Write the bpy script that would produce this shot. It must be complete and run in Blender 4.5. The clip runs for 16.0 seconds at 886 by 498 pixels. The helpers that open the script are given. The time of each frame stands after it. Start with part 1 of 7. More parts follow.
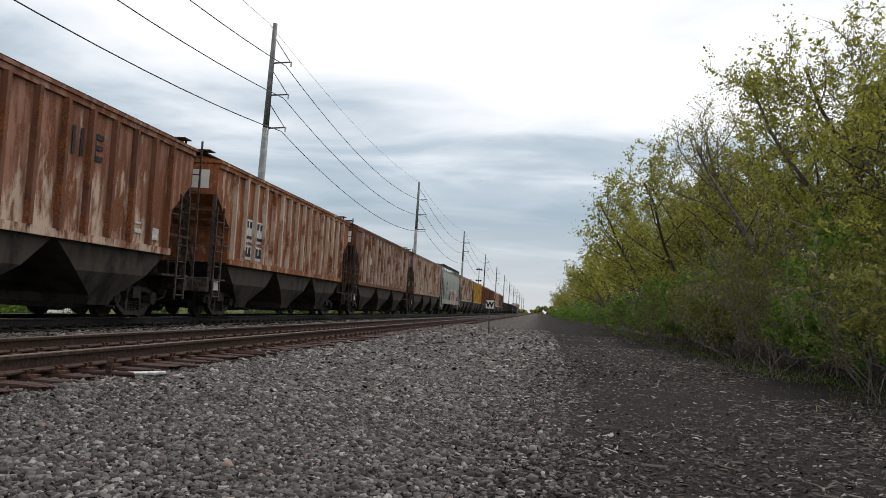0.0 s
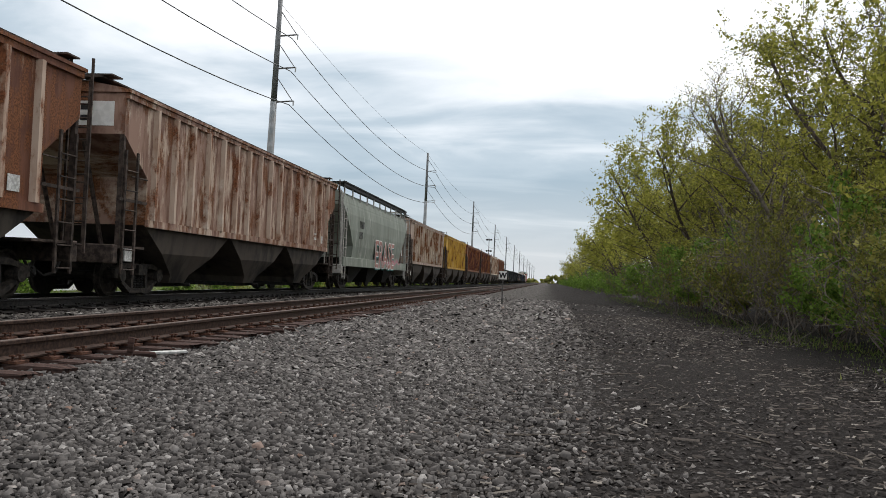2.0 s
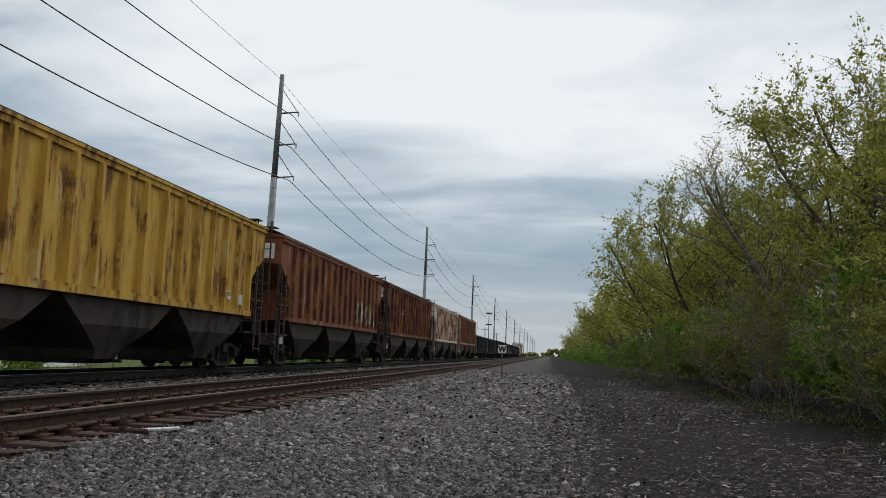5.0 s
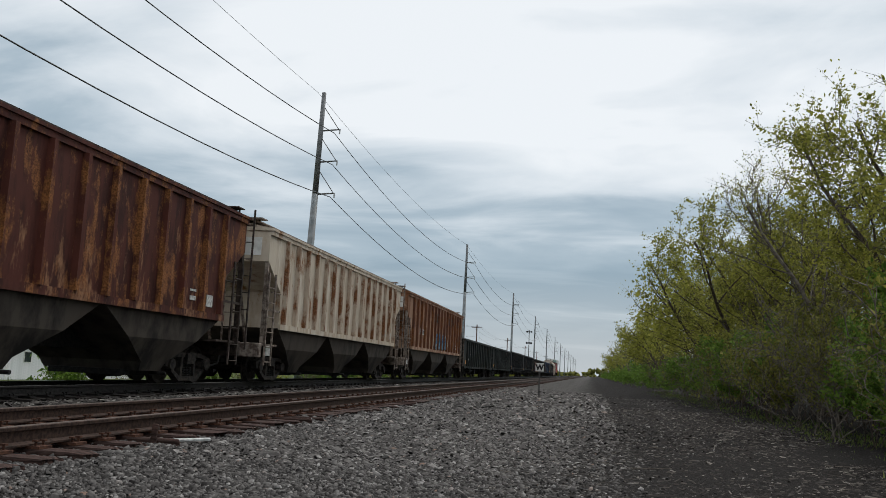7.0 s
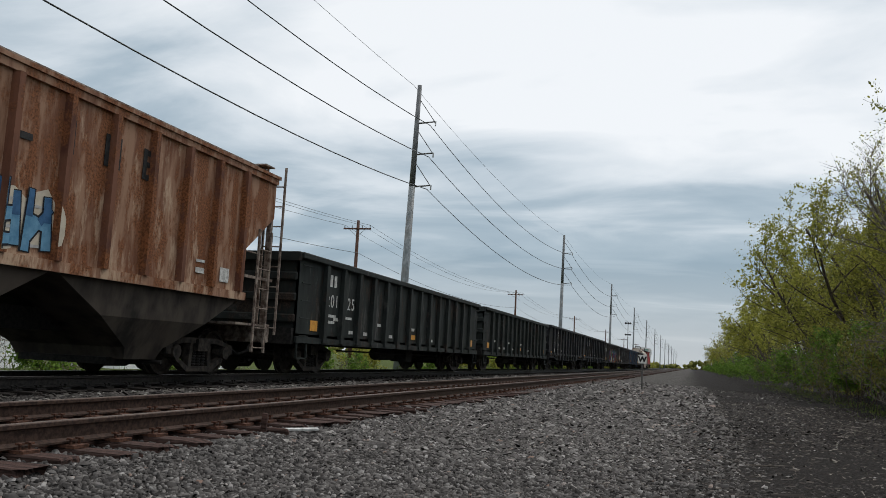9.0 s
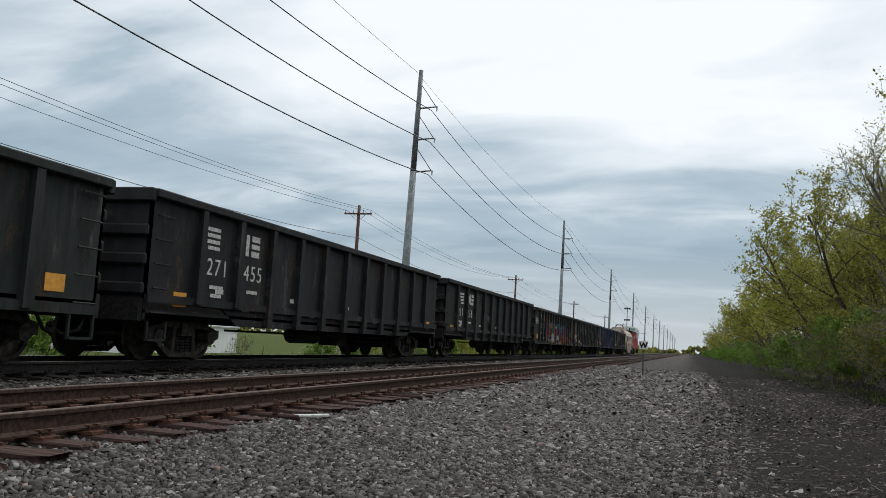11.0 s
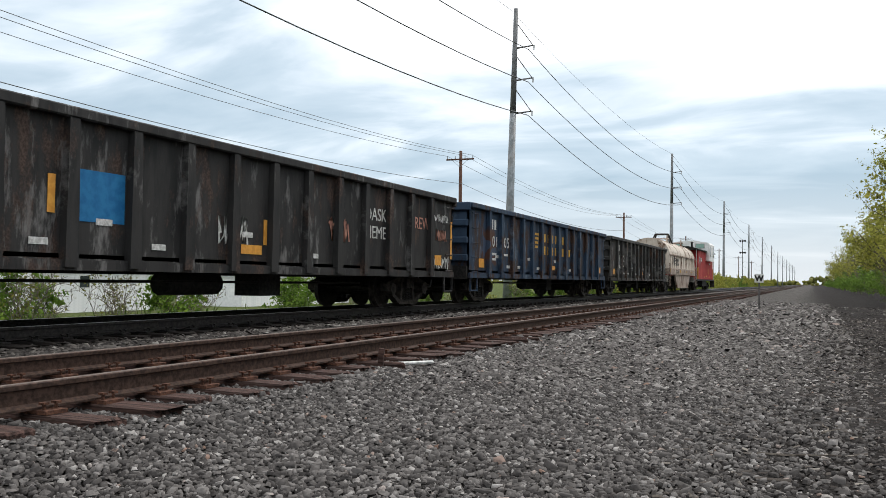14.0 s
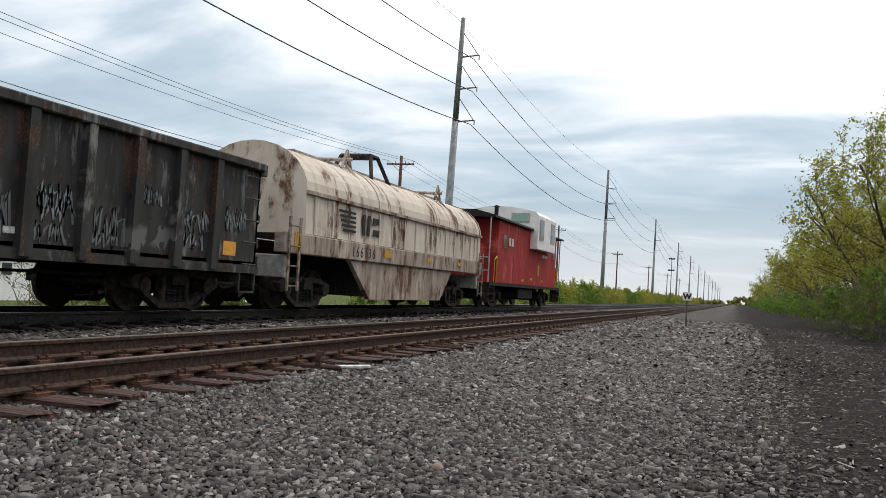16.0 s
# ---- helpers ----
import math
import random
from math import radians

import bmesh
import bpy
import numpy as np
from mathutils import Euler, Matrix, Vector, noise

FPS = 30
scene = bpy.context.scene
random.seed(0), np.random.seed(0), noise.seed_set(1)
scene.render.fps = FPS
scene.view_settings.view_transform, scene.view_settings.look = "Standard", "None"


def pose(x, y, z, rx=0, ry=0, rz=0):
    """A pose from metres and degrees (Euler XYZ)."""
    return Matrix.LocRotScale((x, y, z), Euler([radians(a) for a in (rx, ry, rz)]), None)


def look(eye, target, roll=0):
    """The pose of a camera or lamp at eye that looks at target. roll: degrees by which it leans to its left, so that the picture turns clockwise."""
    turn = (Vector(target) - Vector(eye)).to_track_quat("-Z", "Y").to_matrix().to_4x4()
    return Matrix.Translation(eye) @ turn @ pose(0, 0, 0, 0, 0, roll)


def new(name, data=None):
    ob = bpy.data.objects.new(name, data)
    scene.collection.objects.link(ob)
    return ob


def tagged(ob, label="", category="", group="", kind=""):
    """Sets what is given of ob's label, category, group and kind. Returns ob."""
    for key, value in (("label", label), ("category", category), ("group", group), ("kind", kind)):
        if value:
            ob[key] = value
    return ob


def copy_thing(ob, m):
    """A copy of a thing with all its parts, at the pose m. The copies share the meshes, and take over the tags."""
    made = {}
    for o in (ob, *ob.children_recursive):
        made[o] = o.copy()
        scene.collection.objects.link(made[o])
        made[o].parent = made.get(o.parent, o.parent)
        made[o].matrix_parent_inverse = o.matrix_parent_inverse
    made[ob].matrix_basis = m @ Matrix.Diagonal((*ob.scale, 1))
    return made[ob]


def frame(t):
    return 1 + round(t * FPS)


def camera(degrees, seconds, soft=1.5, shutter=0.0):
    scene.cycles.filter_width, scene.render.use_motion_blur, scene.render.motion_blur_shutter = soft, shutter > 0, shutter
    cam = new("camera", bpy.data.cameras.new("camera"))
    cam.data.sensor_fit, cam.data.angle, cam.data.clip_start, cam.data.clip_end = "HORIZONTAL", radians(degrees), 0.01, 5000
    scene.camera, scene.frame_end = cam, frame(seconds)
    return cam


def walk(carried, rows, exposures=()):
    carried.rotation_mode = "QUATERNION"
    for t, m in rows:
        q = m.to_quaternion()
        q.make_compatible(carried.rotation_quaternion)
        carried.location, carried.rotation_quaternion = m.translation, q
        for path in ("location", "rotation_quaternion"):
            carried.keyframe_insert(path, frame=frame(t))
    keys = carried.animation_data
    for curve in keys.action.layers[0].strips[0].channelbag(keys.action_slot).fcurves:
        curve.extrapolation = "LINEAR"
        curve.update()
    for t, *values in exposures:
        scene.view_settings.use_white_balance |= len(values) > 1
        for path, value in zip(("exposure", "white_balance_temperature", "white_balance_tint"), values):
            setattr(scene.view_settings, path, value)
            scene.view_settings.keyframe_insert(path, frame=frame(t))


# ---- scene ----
cam = camera(54.0, 16.0, soft=0.55)

# seconds, eye x y z, yaw to the left from +y, pitch, roll
PATH = [
    (0, 0.086, -0.123, 1.026, 6.51, 3.85, 3.29),
    (0.5, 0.062, 0.051, 1.013, 7.97, 4.5, 2.45),
    (1, 0.064, 0.039, 0.985, 11.51, 2.26, 2.09),
    (1.5, 0.015, -0.024, 1.011, 9.74, 0.97, 2.08),
    (2, -0.038, -0.039, 1.057, 7.04, 1.91, 2.31),
    (2.5, -0.087, -0.065, 1.073, 6.51, 3.77, 2.2),
    (3, -0.096, -0.111, 1.071, 7.05, 5.21, 2.22),
    (3.5, -0.077, -0.115, 1.053, 7.13, 5.48, 1.95),
    (4, -0.053, -0.102, 1.058, 6.56, 5.71, 1.74),
    (6.5, 0.11, 0.027, 1.05, 9.43, 7.94, 2.75),
    (7, 0.131, -0.034, 1.034, 9.97, 7.8, 2.85),
    (7.5, 0.089, 0.016, 1.037, 9.88, 6.64, 2.99),
    (8, 0.077, 0.015, 1.036, 9.96, 5.75, 3.17),
    (8.5, 0.054, 0.048, 1.042, 10.84, 5.91, 3.24),
    (9, -0.014, 0.131, 1.022, 16.27, 6.93, 3.06),
    (11.5, -0.106, 0.023, 1.06, 16.01, 5.8, 3.35),
    (12, -0.025, 0.041, 1.069, 15.25, 6.51, 3.68),
    (12.5, 0.009, 0.002, 1.04, 21.79, 7.85, 2.76),
    (13, 0.078, -0.076, 1.028, 34.02, 7.67, 1),
    (13.5, 0.068, 0.002, 1.051, 32.47, 4.36, 0.06),
    (14, -0.029, 0.136, 1.069, 23.06, 1.99, 0.76),
    (14.5, -0.039, 0.049, 1.084, 18.89, 0.91, 2.21),
    (15, -0.047, 0.069, 1.081, 17.35, 1.19, 2.88),
    (15.5, -0.057, 0.05, 1.084, 16.88, 1.82, 3.27),
    (16, -0.08, 0.044, 1.082, 18.8, 2.48, 3.36),
]


def eye_pose(x, y, z, yaw, pitch, roll):
    yaw, pitch = radians(yaw), radians(pitch)
    ahead = Vector((-math.sin(yaw) * math.cos(pitch), math.cos(yaw) * math.cos(pitch), math.sin(pitch)))
    eye = Vector((x, y, z))
    return look(eye, eye + ahead, roll)


EXPOSURES = [(0.0, -0.05, 6550, 12), (0.5, -0.34, 6500, 11), (1.5, 0.18, 6520, 11), (2.5, -0.16, 6500, 11), (3.0, -0.28, 6480, 11), (4.0, -0.36, 6420, 10), (6.5, -0.41, 6280, 8), (8.0, -0.21, 6380, 9), (9.0, -0.32, 6350, 9), (11.5, -0.22, 6300, 8),
             (12.5, -0.35, 6250, 7), (13.5, -0.02, 6300, 9), (14.0, 0.30, 6420, 10), (14.5, 0.22, 6500, 11), (16.0, 0.16, 6540, 11)]
walk(cam, [(r[0], eye_pose(*r[1:])) for r in PATH], EXPOSURES)

# ---------------------------------------------------------------- light
SUN_ELEV, SUN_AZ = 54.0, 26.0          # azimuth to the right of +y
sun = new("sun", bpy.data.lights.new("sun", "SUN"))
sun.data.energy, sun.data.angle, sun.data.color = 1.5, radians(20), (1.0, 0.96, 0.9)
sun.matrix_world = look((60 * math.sin(radians(SUN_AZ)), 60 * math.cos(radians(SUN_AZ)), 60 * math.tan(radians(SUN_ELEV))), (0, 0, 0))


def build_sky():
    w = bpy.data.worlds.new("overcast_sky")
    scene.world = w
    w.use_nodes = True
    nt = w.node_tree
    nt.nodes.clear()
    N, L = nt.nodes.new, nt.links.new
    out, bg = N("ShaderNodeOutputWorld"), N("ShaderNodeBackground")
    sky = N("ShaderNodeTexSky")
    sky.sky_type, sky.sun_disc = "NISHITA", False
    sky.sun_elevation, sky.sun_rotation = radians(SUN_ELEV), radians(SUN_AZ)
    tc, sep = N("ShaderNodeTexCoord"), N("ShaderNodeSeparateXYZ")
    L(tc.outputs["Generated"], sep.inputs[0])

    def m(op, a, b=None, c=None):
        n = N("ShaderNodeMath")
        n.operation = op
        for i, v in enumerate((a, b, c)):
            if v is None:
                continue
            if isinstance(v, (int, float)):
                n.inputs[i].default_value = v
            else:
                L(v, n.inputs[i])
        return n.outputs[0]
    z = m("MAXIMUM", sep.outputs[2], 0.0)
    den = m("ADD", z, 0.15)
    u, v = m("DIVIDE", sep.outputs[0], den), m("DIVIDE", sep.outputs[1], den)
    com = N("ShaderNodeCombineXYZ")
    L(m("MULTIPLY", u, 0.55), com.inputs[0]), L(v, com.inputs[1])

    def noise_at(scale, detail, seed, dist=0.0):
        n = N("ShaderNodeTexNoise")
        n.noise_dimensions = "4D"
        n.inputs["Scale"].default_value, n.inputs["Detail"].default_value, n.inputs["W"].default_value = scale, detail, seed
        n.inputs["Roughness"].default_value, n.inputs["Distortion"].default_value = 0.52, dist
        L(com.outputs[0], n.inputs["Vector"])
        return n.outputs[0]
    big, small = noise_at(0.75, 4, 7.7, 0.5), noise_at(1.9, 7, 5.1, 0.6)
    dens = m("ADD", m("MULTIPLY", big, 0.5), m("MULTIPLY", small, 0.5))
    # the thin cloud before the hidden sun glows
    glow = N("ShaderNodeVectorMath")
    glow.operation = "DOT_PRODUCT"
    ga, ge = radians(-15.0), radians(28.0)
    glow.inputs[1].default_value = (math.sin(ga) * math.cos(ge), math.cos(ga) * math.cos(ge), math.sin(ge))
    L(tc.outputs["Generated"], glow.inputs[0])
    halo = N("ShaderNodeMapRange")
    halo.interpolation_type = "SMOOTHSTEP"
    halo.inputs[1].default_value, halo.inputs[2].default_value, halo.inputs[4].default_value = 0.91, 1.0, 0.10
    L(glow.outputs["Value"], halo.inputs[0])
    ramp = N("ShaderNodeValToRGB")
    el = ramp.color_ramp.elements
    el[0].position, el[0].color = 0.40, (0.32, 0.415, 0.49, 1)
    el[1].position, el[1].color = 0.66, (0.98, 0.99, 1.0, 1)
    mid = ramp.color_ramp.elements.new(0.49)
    ramp.color_ramp.elements.new(0.57).color = (0.74, 0.79, 0.83, 1)
    mid.color = (0.46, 0.545, 0.61, 1)
    # overcast brightens towards the zenith
    L(m("ADD", m("ADD", dens, halo.outputs[0]), m("MULTIPLY", m("SUBTRACT", m("MINIMUM", z, 0.6), 0.17), 0.55)), ramp.inputs[0])
    horizon = N("ShaderNodeMix")
    horizon.data_type = "RGBA"
    fade = N("ShaderNodeMapRange")
    fade.inputs[1].default_value, fade.inputs[2].default_value = 0.0, 0.12
    fade.inputs[3].default_value, fade.inputs[4].default_value = 1.0, 0.0
    L(z, fade.inputs[0]), L(fade.outputs[0], horizon.inputs[0])
    L(ramp.outputs[0], horizon.inputs[6])
    horizon.inputs[7].default_value = (0.56, 0.595, 0.625, 1)
    mix = N("ShaderNodeMix")
    mix.data_type = "RGBA"
    mix.inputs[0].default_value = 0.93
    gain = N("ShaderNodeVectorMath")
    gain.operation = "SCALE"
    gain.inputs["Scale"].default_value = 0.1
    L(sky.outputs[0], gain.inputs[0])
    L(gain.outputs[0], mix.inputs[6]), L(horizon.outputs[2], mix.inputs[7])
    L(mix.outputs[2], bg.inputs[0])
    bg.inputs[1].default_value = 1.2
    L(bg.outputs[0], out.inputs[0])


build_sky()


# ---------------------------------------------------------------- materials
def shader(name):
    mt = bpy.data.materials.new(name)
    mt.use_nodes = True
    nt = mt.node_tree
    return mt, nt, nt.nodes["Principled BSDF"]


def ramp_node(nt, stops):
    n = nt.nodes.new("ShaderNodeValToRGB")
    e = n.color_ramp.elements
    e[0].position, e[0].color = stops[0][0], (*stops[0][1], 1)
    e[1].position, e[1].color = stops[-1][0], (*stops[-1][1], 1)
    for p, c in stops[1:-1]:
        e.new(p).color = (*c, 1)
    return n


def noise_node(nt, scale, detail=5, stretch=(1, 1, 1), coords="Object", rough=0.6):
    N, L = nt.nodes.new, nt.links.new
    tc, mp, n = N("ShaderNodeTexCoord"), N("ShaderNodeMapping"), N("ShaderNodeTexNoise")
    mp.inputs["Scale"].default_value = stretch
    L(tc.outputs[coords], mp.inputs[0]), L(mp.outputs[0], n.inputs["Vector"])
    n.inputs["Scale"].default_value, n.inputs["Detail"].default_value, n.inputs["Roughness"].default_value = scale, detail, rough
    return n


def mix_node(nt, fac, a, b):
    n = nt.nodes.new("ShaderNodeMix")
    n.data_type = "RGBA"
    for i, v in ((0, fac), (6, a), (7, b)):
        if isinstance(v, (int, float)):
            n.inputs[i].default_value = v
        elif isinstance(v, tuple):
            n.inputs[i].default_value = (*v, 1)
        else:
            nt.links.new(v, n.inputs[i])
    return n.outputs[2]


def bump_node(nt, height, strength, dist, bsdf):
    b = nt.nodes.new("ShaderNodeBump")
    b.inputs["Strength"].default_value, b.inputs["Distance"].default_value = strength, dist
    nt.links.new(height, b.inputs["Height"])
    nt.links.new(b.outputs[0], bsdf.inputs["Normal"])


def surface(name, c1, c2, scale=8, rough=0.7, metal=0.0, bump=0.3, dist=0.01, stretch=(1, 1, 1), coarse=0.8, c3=None):
    """Two colours in a fine and a coarse noise, with relief."""
    mt, nt, b = shader(name)
    fine, big = noise_node(nt, scale, 6, stretch), noise_node(nt, coarse, 4)
    r = ramp_node(nt, [(0.40, c1), (0.60, c2)])
    nt.links.new(fine.outputs[0], r.inputs[0])
    col = r.outputs[0]
    if c3:
        r2 = ramp_node(nt, [(0.45, (0, 0, 0)), (0.68, (1, 1, 1))])
        nt.links.new(big.outputs[0], r2.inputs[0])
        col = mix_node(nt, r2.outputs[0], col, c3)
    nt.links.new(col, b.inputs["Base Color"])
    b.inputs["Roughness"].default_value, b.inputs["Metallic"].default_value = rough, metal
    b.inputs["Specular IOR Level"].default_value = 0.2 if rough > 0.5 else 0.5
    bump_node(nt, fine.outputs[0], bump, dist, b)
    return mt


def box_mask(nt, y0, y1, z0, z1, wob=0.35, edge=0.12):
    """A ragged patch on a car's side between y0..y1 and z0..z1."""
    N, L = nt.nodes.new, nt.links.new
    tc, sep = N("ShaderNodeTexCoord"), N("ShaderNodeSeparateXYZ")
    L(tc.outputs["Object"], sep.inputs[0])
    n = noise_node(nt, 2.2, 2)

    def m(op, a, c):
        k = N("ShaderNodeMath")
        k.operation = op
        for i, v in enumerate((a, c)):
            if isinstance(v, (int, float)):
                k.inputs[i].default_value = v
            else:
                L(v, k.inputs[i])
        return k.outputs[0]
    w = m("MULTIPLY", m("SUBTRACT", n.outputs[0], 0.5), wob * 2)
    dy = m("SUBTRACT", (y1 - y0) / 2, m("ABSOLUTE", m("SUBTRACT", sep.outputs[1], (y0 + y1) / 2), 0))
    dz = m("SUBTRACT", (z1 - z0) / 2, m("ABSOLUTE", m("SUBTRACT", sep.outputs[2], (z0 + z1) / 2), 0))
    d = m("ADD", m("MINIMUM", dy, dz), w)
    k = N("ShaderNodeMapRange")
    k.inputs[1].default_value, k.inputs[2].default_value = 0.0, edge
    L(d, k.inputs[0])
    return k.outputs[0]


def car_paint(name, base, dark, rust, rust_amount=0.5, pale=None, pale_amount=0.0, rough=0.62, patches=(), streak=3.0, metal=0.0, wear=0.0):
    """Weathered car paint: vertical streaks, blotches of rust, pale run-off, painted patches."""
    mt, nt, b = shader(name)
    L = nt.links.new
    st = noise_node(nt, streak, 9, (0.6, 1.2, 0.22), rough=0.62)
    bl = noise_node(nt, 1.3, 10, (1, 0.9, 0.55), rough=0.72)
    fine = noise_node(nt, 26, 6)
    r1 = ramp_node(nt, [(0.42, base), (0.58, dark)])
    L(st.outputs[0], r1.inputs[0])
    col = r1.outputs[0]

    def blend(op, a, c, d=None):
        k = nt.nodes.new("ShaderNodeMath")
        k.operation = op
        for i, v in enumerate((a, c, d)):
            if v is None:
                continue
            if isinstance(v, (int, float)):
                k.inputs[i].default_value = v
            else:
                L(v, k.inputs[i])
        return k.outputs[0]
    c = 0.58 - 0.16 * rust_amount
    r2 = ramp_node(nt, [(c - 0.02, (0, 0, 0)), (c + 0.035, (1, 1, 1))])
    L(blend("MULTIPLY_ADD", bl.outputs[0], 0.6, blend("MULTIPLY", st.outputs[0], 0.4)), r2.inputs[0])
    rr = ramp_node(nt, [(0.4, tuple(v * 0.45 for v in rust)), (0.6, rust)])
    L(fine.outputs[0], rr.inputs[0])
    col = mix_node(nt, r2.outputs[0], col, rr.outputs[0])
    if pale:
        # chalked paint in ragged upright patches, more of it low down where wear is set
        ps, wide = noise_node(nt, 2.6, 10, (0.3, 1.5, 0.4), rough=0.7), noise_node(nt, 0.8, 4, (0.3, 1, 0.6))
        tc, sep = nt.nodes.new("ShaderNodeTexCoord"), nt.nodes.new("ShaderNodeSeparateXYZ")
        L(tc.outputs["Object"], sep.inputs[0])
        level = blend("MULTIPLY_ADD", blend("SUBTRACT", 2.9, sep.outputs[2]), wear, blend("MULTIPLY_ADD", wide.outputs[0], 0.35, blend("MULTIPLY", ps.outputs[0], 0.65)))
        r3 = ramp_node(nt, [(0.58 - 0.2 * pale_amount, (0, 0, 0)), (0.66 - 0.2 * pale_amount, (0.85, 0.85, 0.85))])
        L(level, r3.inputs[0])
        col = mix_node(nt, r3.outputs[0], col, pale)
    for y0, y1, z0, z1, cols, cell in patches:
        mask = box_mask(nt, y0, y1, z0, z1)
        mp, vo, tc = nt.nodes.new("ShaderNodeMapping"), nt.nodes.new("ShaderNodeTexVoronoi"), nt.nodes.new("ShaderNodeTexCoord")
        ns = noise_node(nt, 1.6, 3)
        warp = nt.nodes.new("ShaderNodeVectorMath")
        warp.operation = "MULTIPLY_ADD"
        L(ns.outputs["Color"], warp.inputs[0])
        warp.inputs[1].default_value = (0, 0.9, 0.9)
        L(tc.outputs["Object"], warp.inputs[2])
        L(warp.outputs[0], mp.inputs[0])
        mp.inputs["Scale"].default_value = (0, 1.5, 0.8)
        L(mp.outputs[0], vo.inputs["Vector"])
        vo.inputs["Scale"].default_value = cell
        sp = nt.nodes.new("ShaderNodeSeparateColor")
        L(vo.outputs["Color"], sp.inputs[0])
        rp = ramp_node(nt, [(i / len(cols), q) for i, q in enumerate(cols)])
        rp.color_ramp.interpolation = "CONSTANT"
        L(sp.outputs[0], rp.inputs[0])
        col = mix_node(nt, mask, col, rp.outputs[0])
    L(col, b.inputs["Base Color"])
    b.inputs["Roughness"].default_value, b.inputs["Metallic"].default_value, b.inputs["Specular IOR Level"].default_value = max(rough, 0.7), metal, 0.18
    bump_node(nt, fine.outputs[0], 0.25, 0.006, b)
    return mt


def by_island(name, stops, rough=0.85, bump=0.4, scale=40, translucent=0.0):
    mt, nt, b = shader(name)
    g = nt.nodes.new("ShaderNodeNewGeometry")
    r = ramp_node(nt, stops)
    nt.links.new(g.outputs["Random Per Island"], r.inputs[0])
    n = noise_node(nt, scale, 4)
    mx = nt.nodes.new("ShaderNodeMix")
    mx.data_type, mx.blend_type = "RGBA", "OVERLAY"
    mx.inputs[0].default_value = 0.4
    nt.links.new(r.outputs[0], mx.inputs[6]), nt.links.new(n.outputs[0], mx.inputs[7])
    nt.links.new(mx.outputs[2], b.inputs["Base Color"])
    b.inputs["Roughness"].default_value, b.inputs["Specular IOR Level"].default_value = rough, 0.2
    if bump:
        bump_node(nt, n.outputs[0], bump, 0.004, b)
    if translucent:
        tr, add = nt.nodes.new("ShaderNodeBsdfTranslucent"), nt.nodes.new("ShaderNodeMixShader")
        nt.links.new(mx.outputs[2], tr.inputs[0])
        add.inputs[0].default_value = translucent
        nt.links.new(b.outputs[0], add.inputs[1]), nt.links.new(tr.outputs[0], add.inputs[2])
        nt.links.new(add.outputs[0], nt.nodes["Material Output"].inputs[0])
    return mt


BLACK_STEEL = surface("grimy_black_steel", (0.007, 0.007, 0.007), (0.022, 0.020, 0.018), 14, 0.75, 0.0, 0.3)
TRUCK_STEEL = surface("dusty_truck_steel", (0.012, 0.011, 0.010), (0.045, 0.037, 0.031), 9, 0.8, 0.0, 0.4)
WHEEL_STEEL = surface("dark_wheel_steel", (0.02, 0.017, 0.015), (0.05, 0.042, 0.036), 12, 0.55, 0.4, 0.2)
RAIL_RUST = surface("rusted_rail_steel", (0.030, 0.019, 0.015), (0.075, 0.046, 0.035), 22, 0.7, 0.3, 0.3)
RAIL_TOP = surface("worn_rail_head", (0.22, 0.19, 0.17), (0.36, 0.33, 0.31), 18, 0.38, 0.8, 0.1)
RAIL_DULL = surface("rusty_rail_head", (0.085, 0.062, 0.052), (0.17, 0.135, 0.115), 18, 0.7, 0.1, 0.1)
TIE_WOOD = surface("weathered_tie_timber", (0.020, 0.012, 0.010), (0.095, 0.055, 0.045), 5, 0.9, 0, 0.7, 0.03, (0.5, 6, 6), c3=(0.05, 0.03, 0.024))
# far track: shade under the train painted into the dark tones, with grime
RAIL_SHADED = surface("grimy_shaded_rail_steel", (0.016, 0.015, 0.015), (0.04, 0.036, 0.034), 18, 0.6, 0.3, 0.2)
TIE_SHADED = surface("grimy_shaded_tie_timber", (0.012, 0.010, 0.009), (0.04, 0.033, 0.029), 5, 0.9, 0, 0.7, 0.03, (0.5, 6, 6))
PLATE_RUST = surface("red_rust_plate", (0.045, 0.022, 0.015), (0.13, 0.062, 0.04), 30, 0.85, 0.1, 0.3)
GALV = surface("galvanised_pole_steel", (0.15, 0.17, 0.18), (0.26, 0.28, 0.29), 3, 0.55, 0.3, 0.1, c3=(0.20, 0.19, 0.18))
GALV_DARK = surface("weathered_pole_steel", (0.11, 0.115, 0.12), (0.17, 0.175, 0.18), 3, 0.6, 0.2, 0.1)
DARK_POLE = surface("dark_weathered_steel", (0.07, 0.067, 0.065), (0.13, 0.125, 0.12), 6, 0.7, 0.2, 0.2)
WIRE = surface("wire_aluminium", (0.07, 0.075, 0.08), (0.12, 0.125, 0.13), 4, 0.6, 0.3, 0.0)
POLE_WOOD = surface("red_brown_pole_timber", (0.055, 0.028, 0.02), (0.13, 0.07, 0.05), 6, 0.85, 0, 0.3, 0.01, (4, 4, 0.3))
BARK = surface("grey_brown_bark", (0.045, 0.036, 0.028), (0.13, 0.105, 0.08), 14, 0.9, 0, 0.5, 0.01, (2, 2, 0.5))
TWIG = surface("pale_twig_bark", (0.085, 0.072, 0.060), (0.19, 0.165, 0.138), 10, 0.9, 0, 0.2)
WHITE_PAINT = surface("aged_white_paint", (0.62, 0.62, 0.60), (0.80, 0.80, 0.78), 6, 0.55, 0, 0.05, c3=(0.55, 0.54, 0.5))
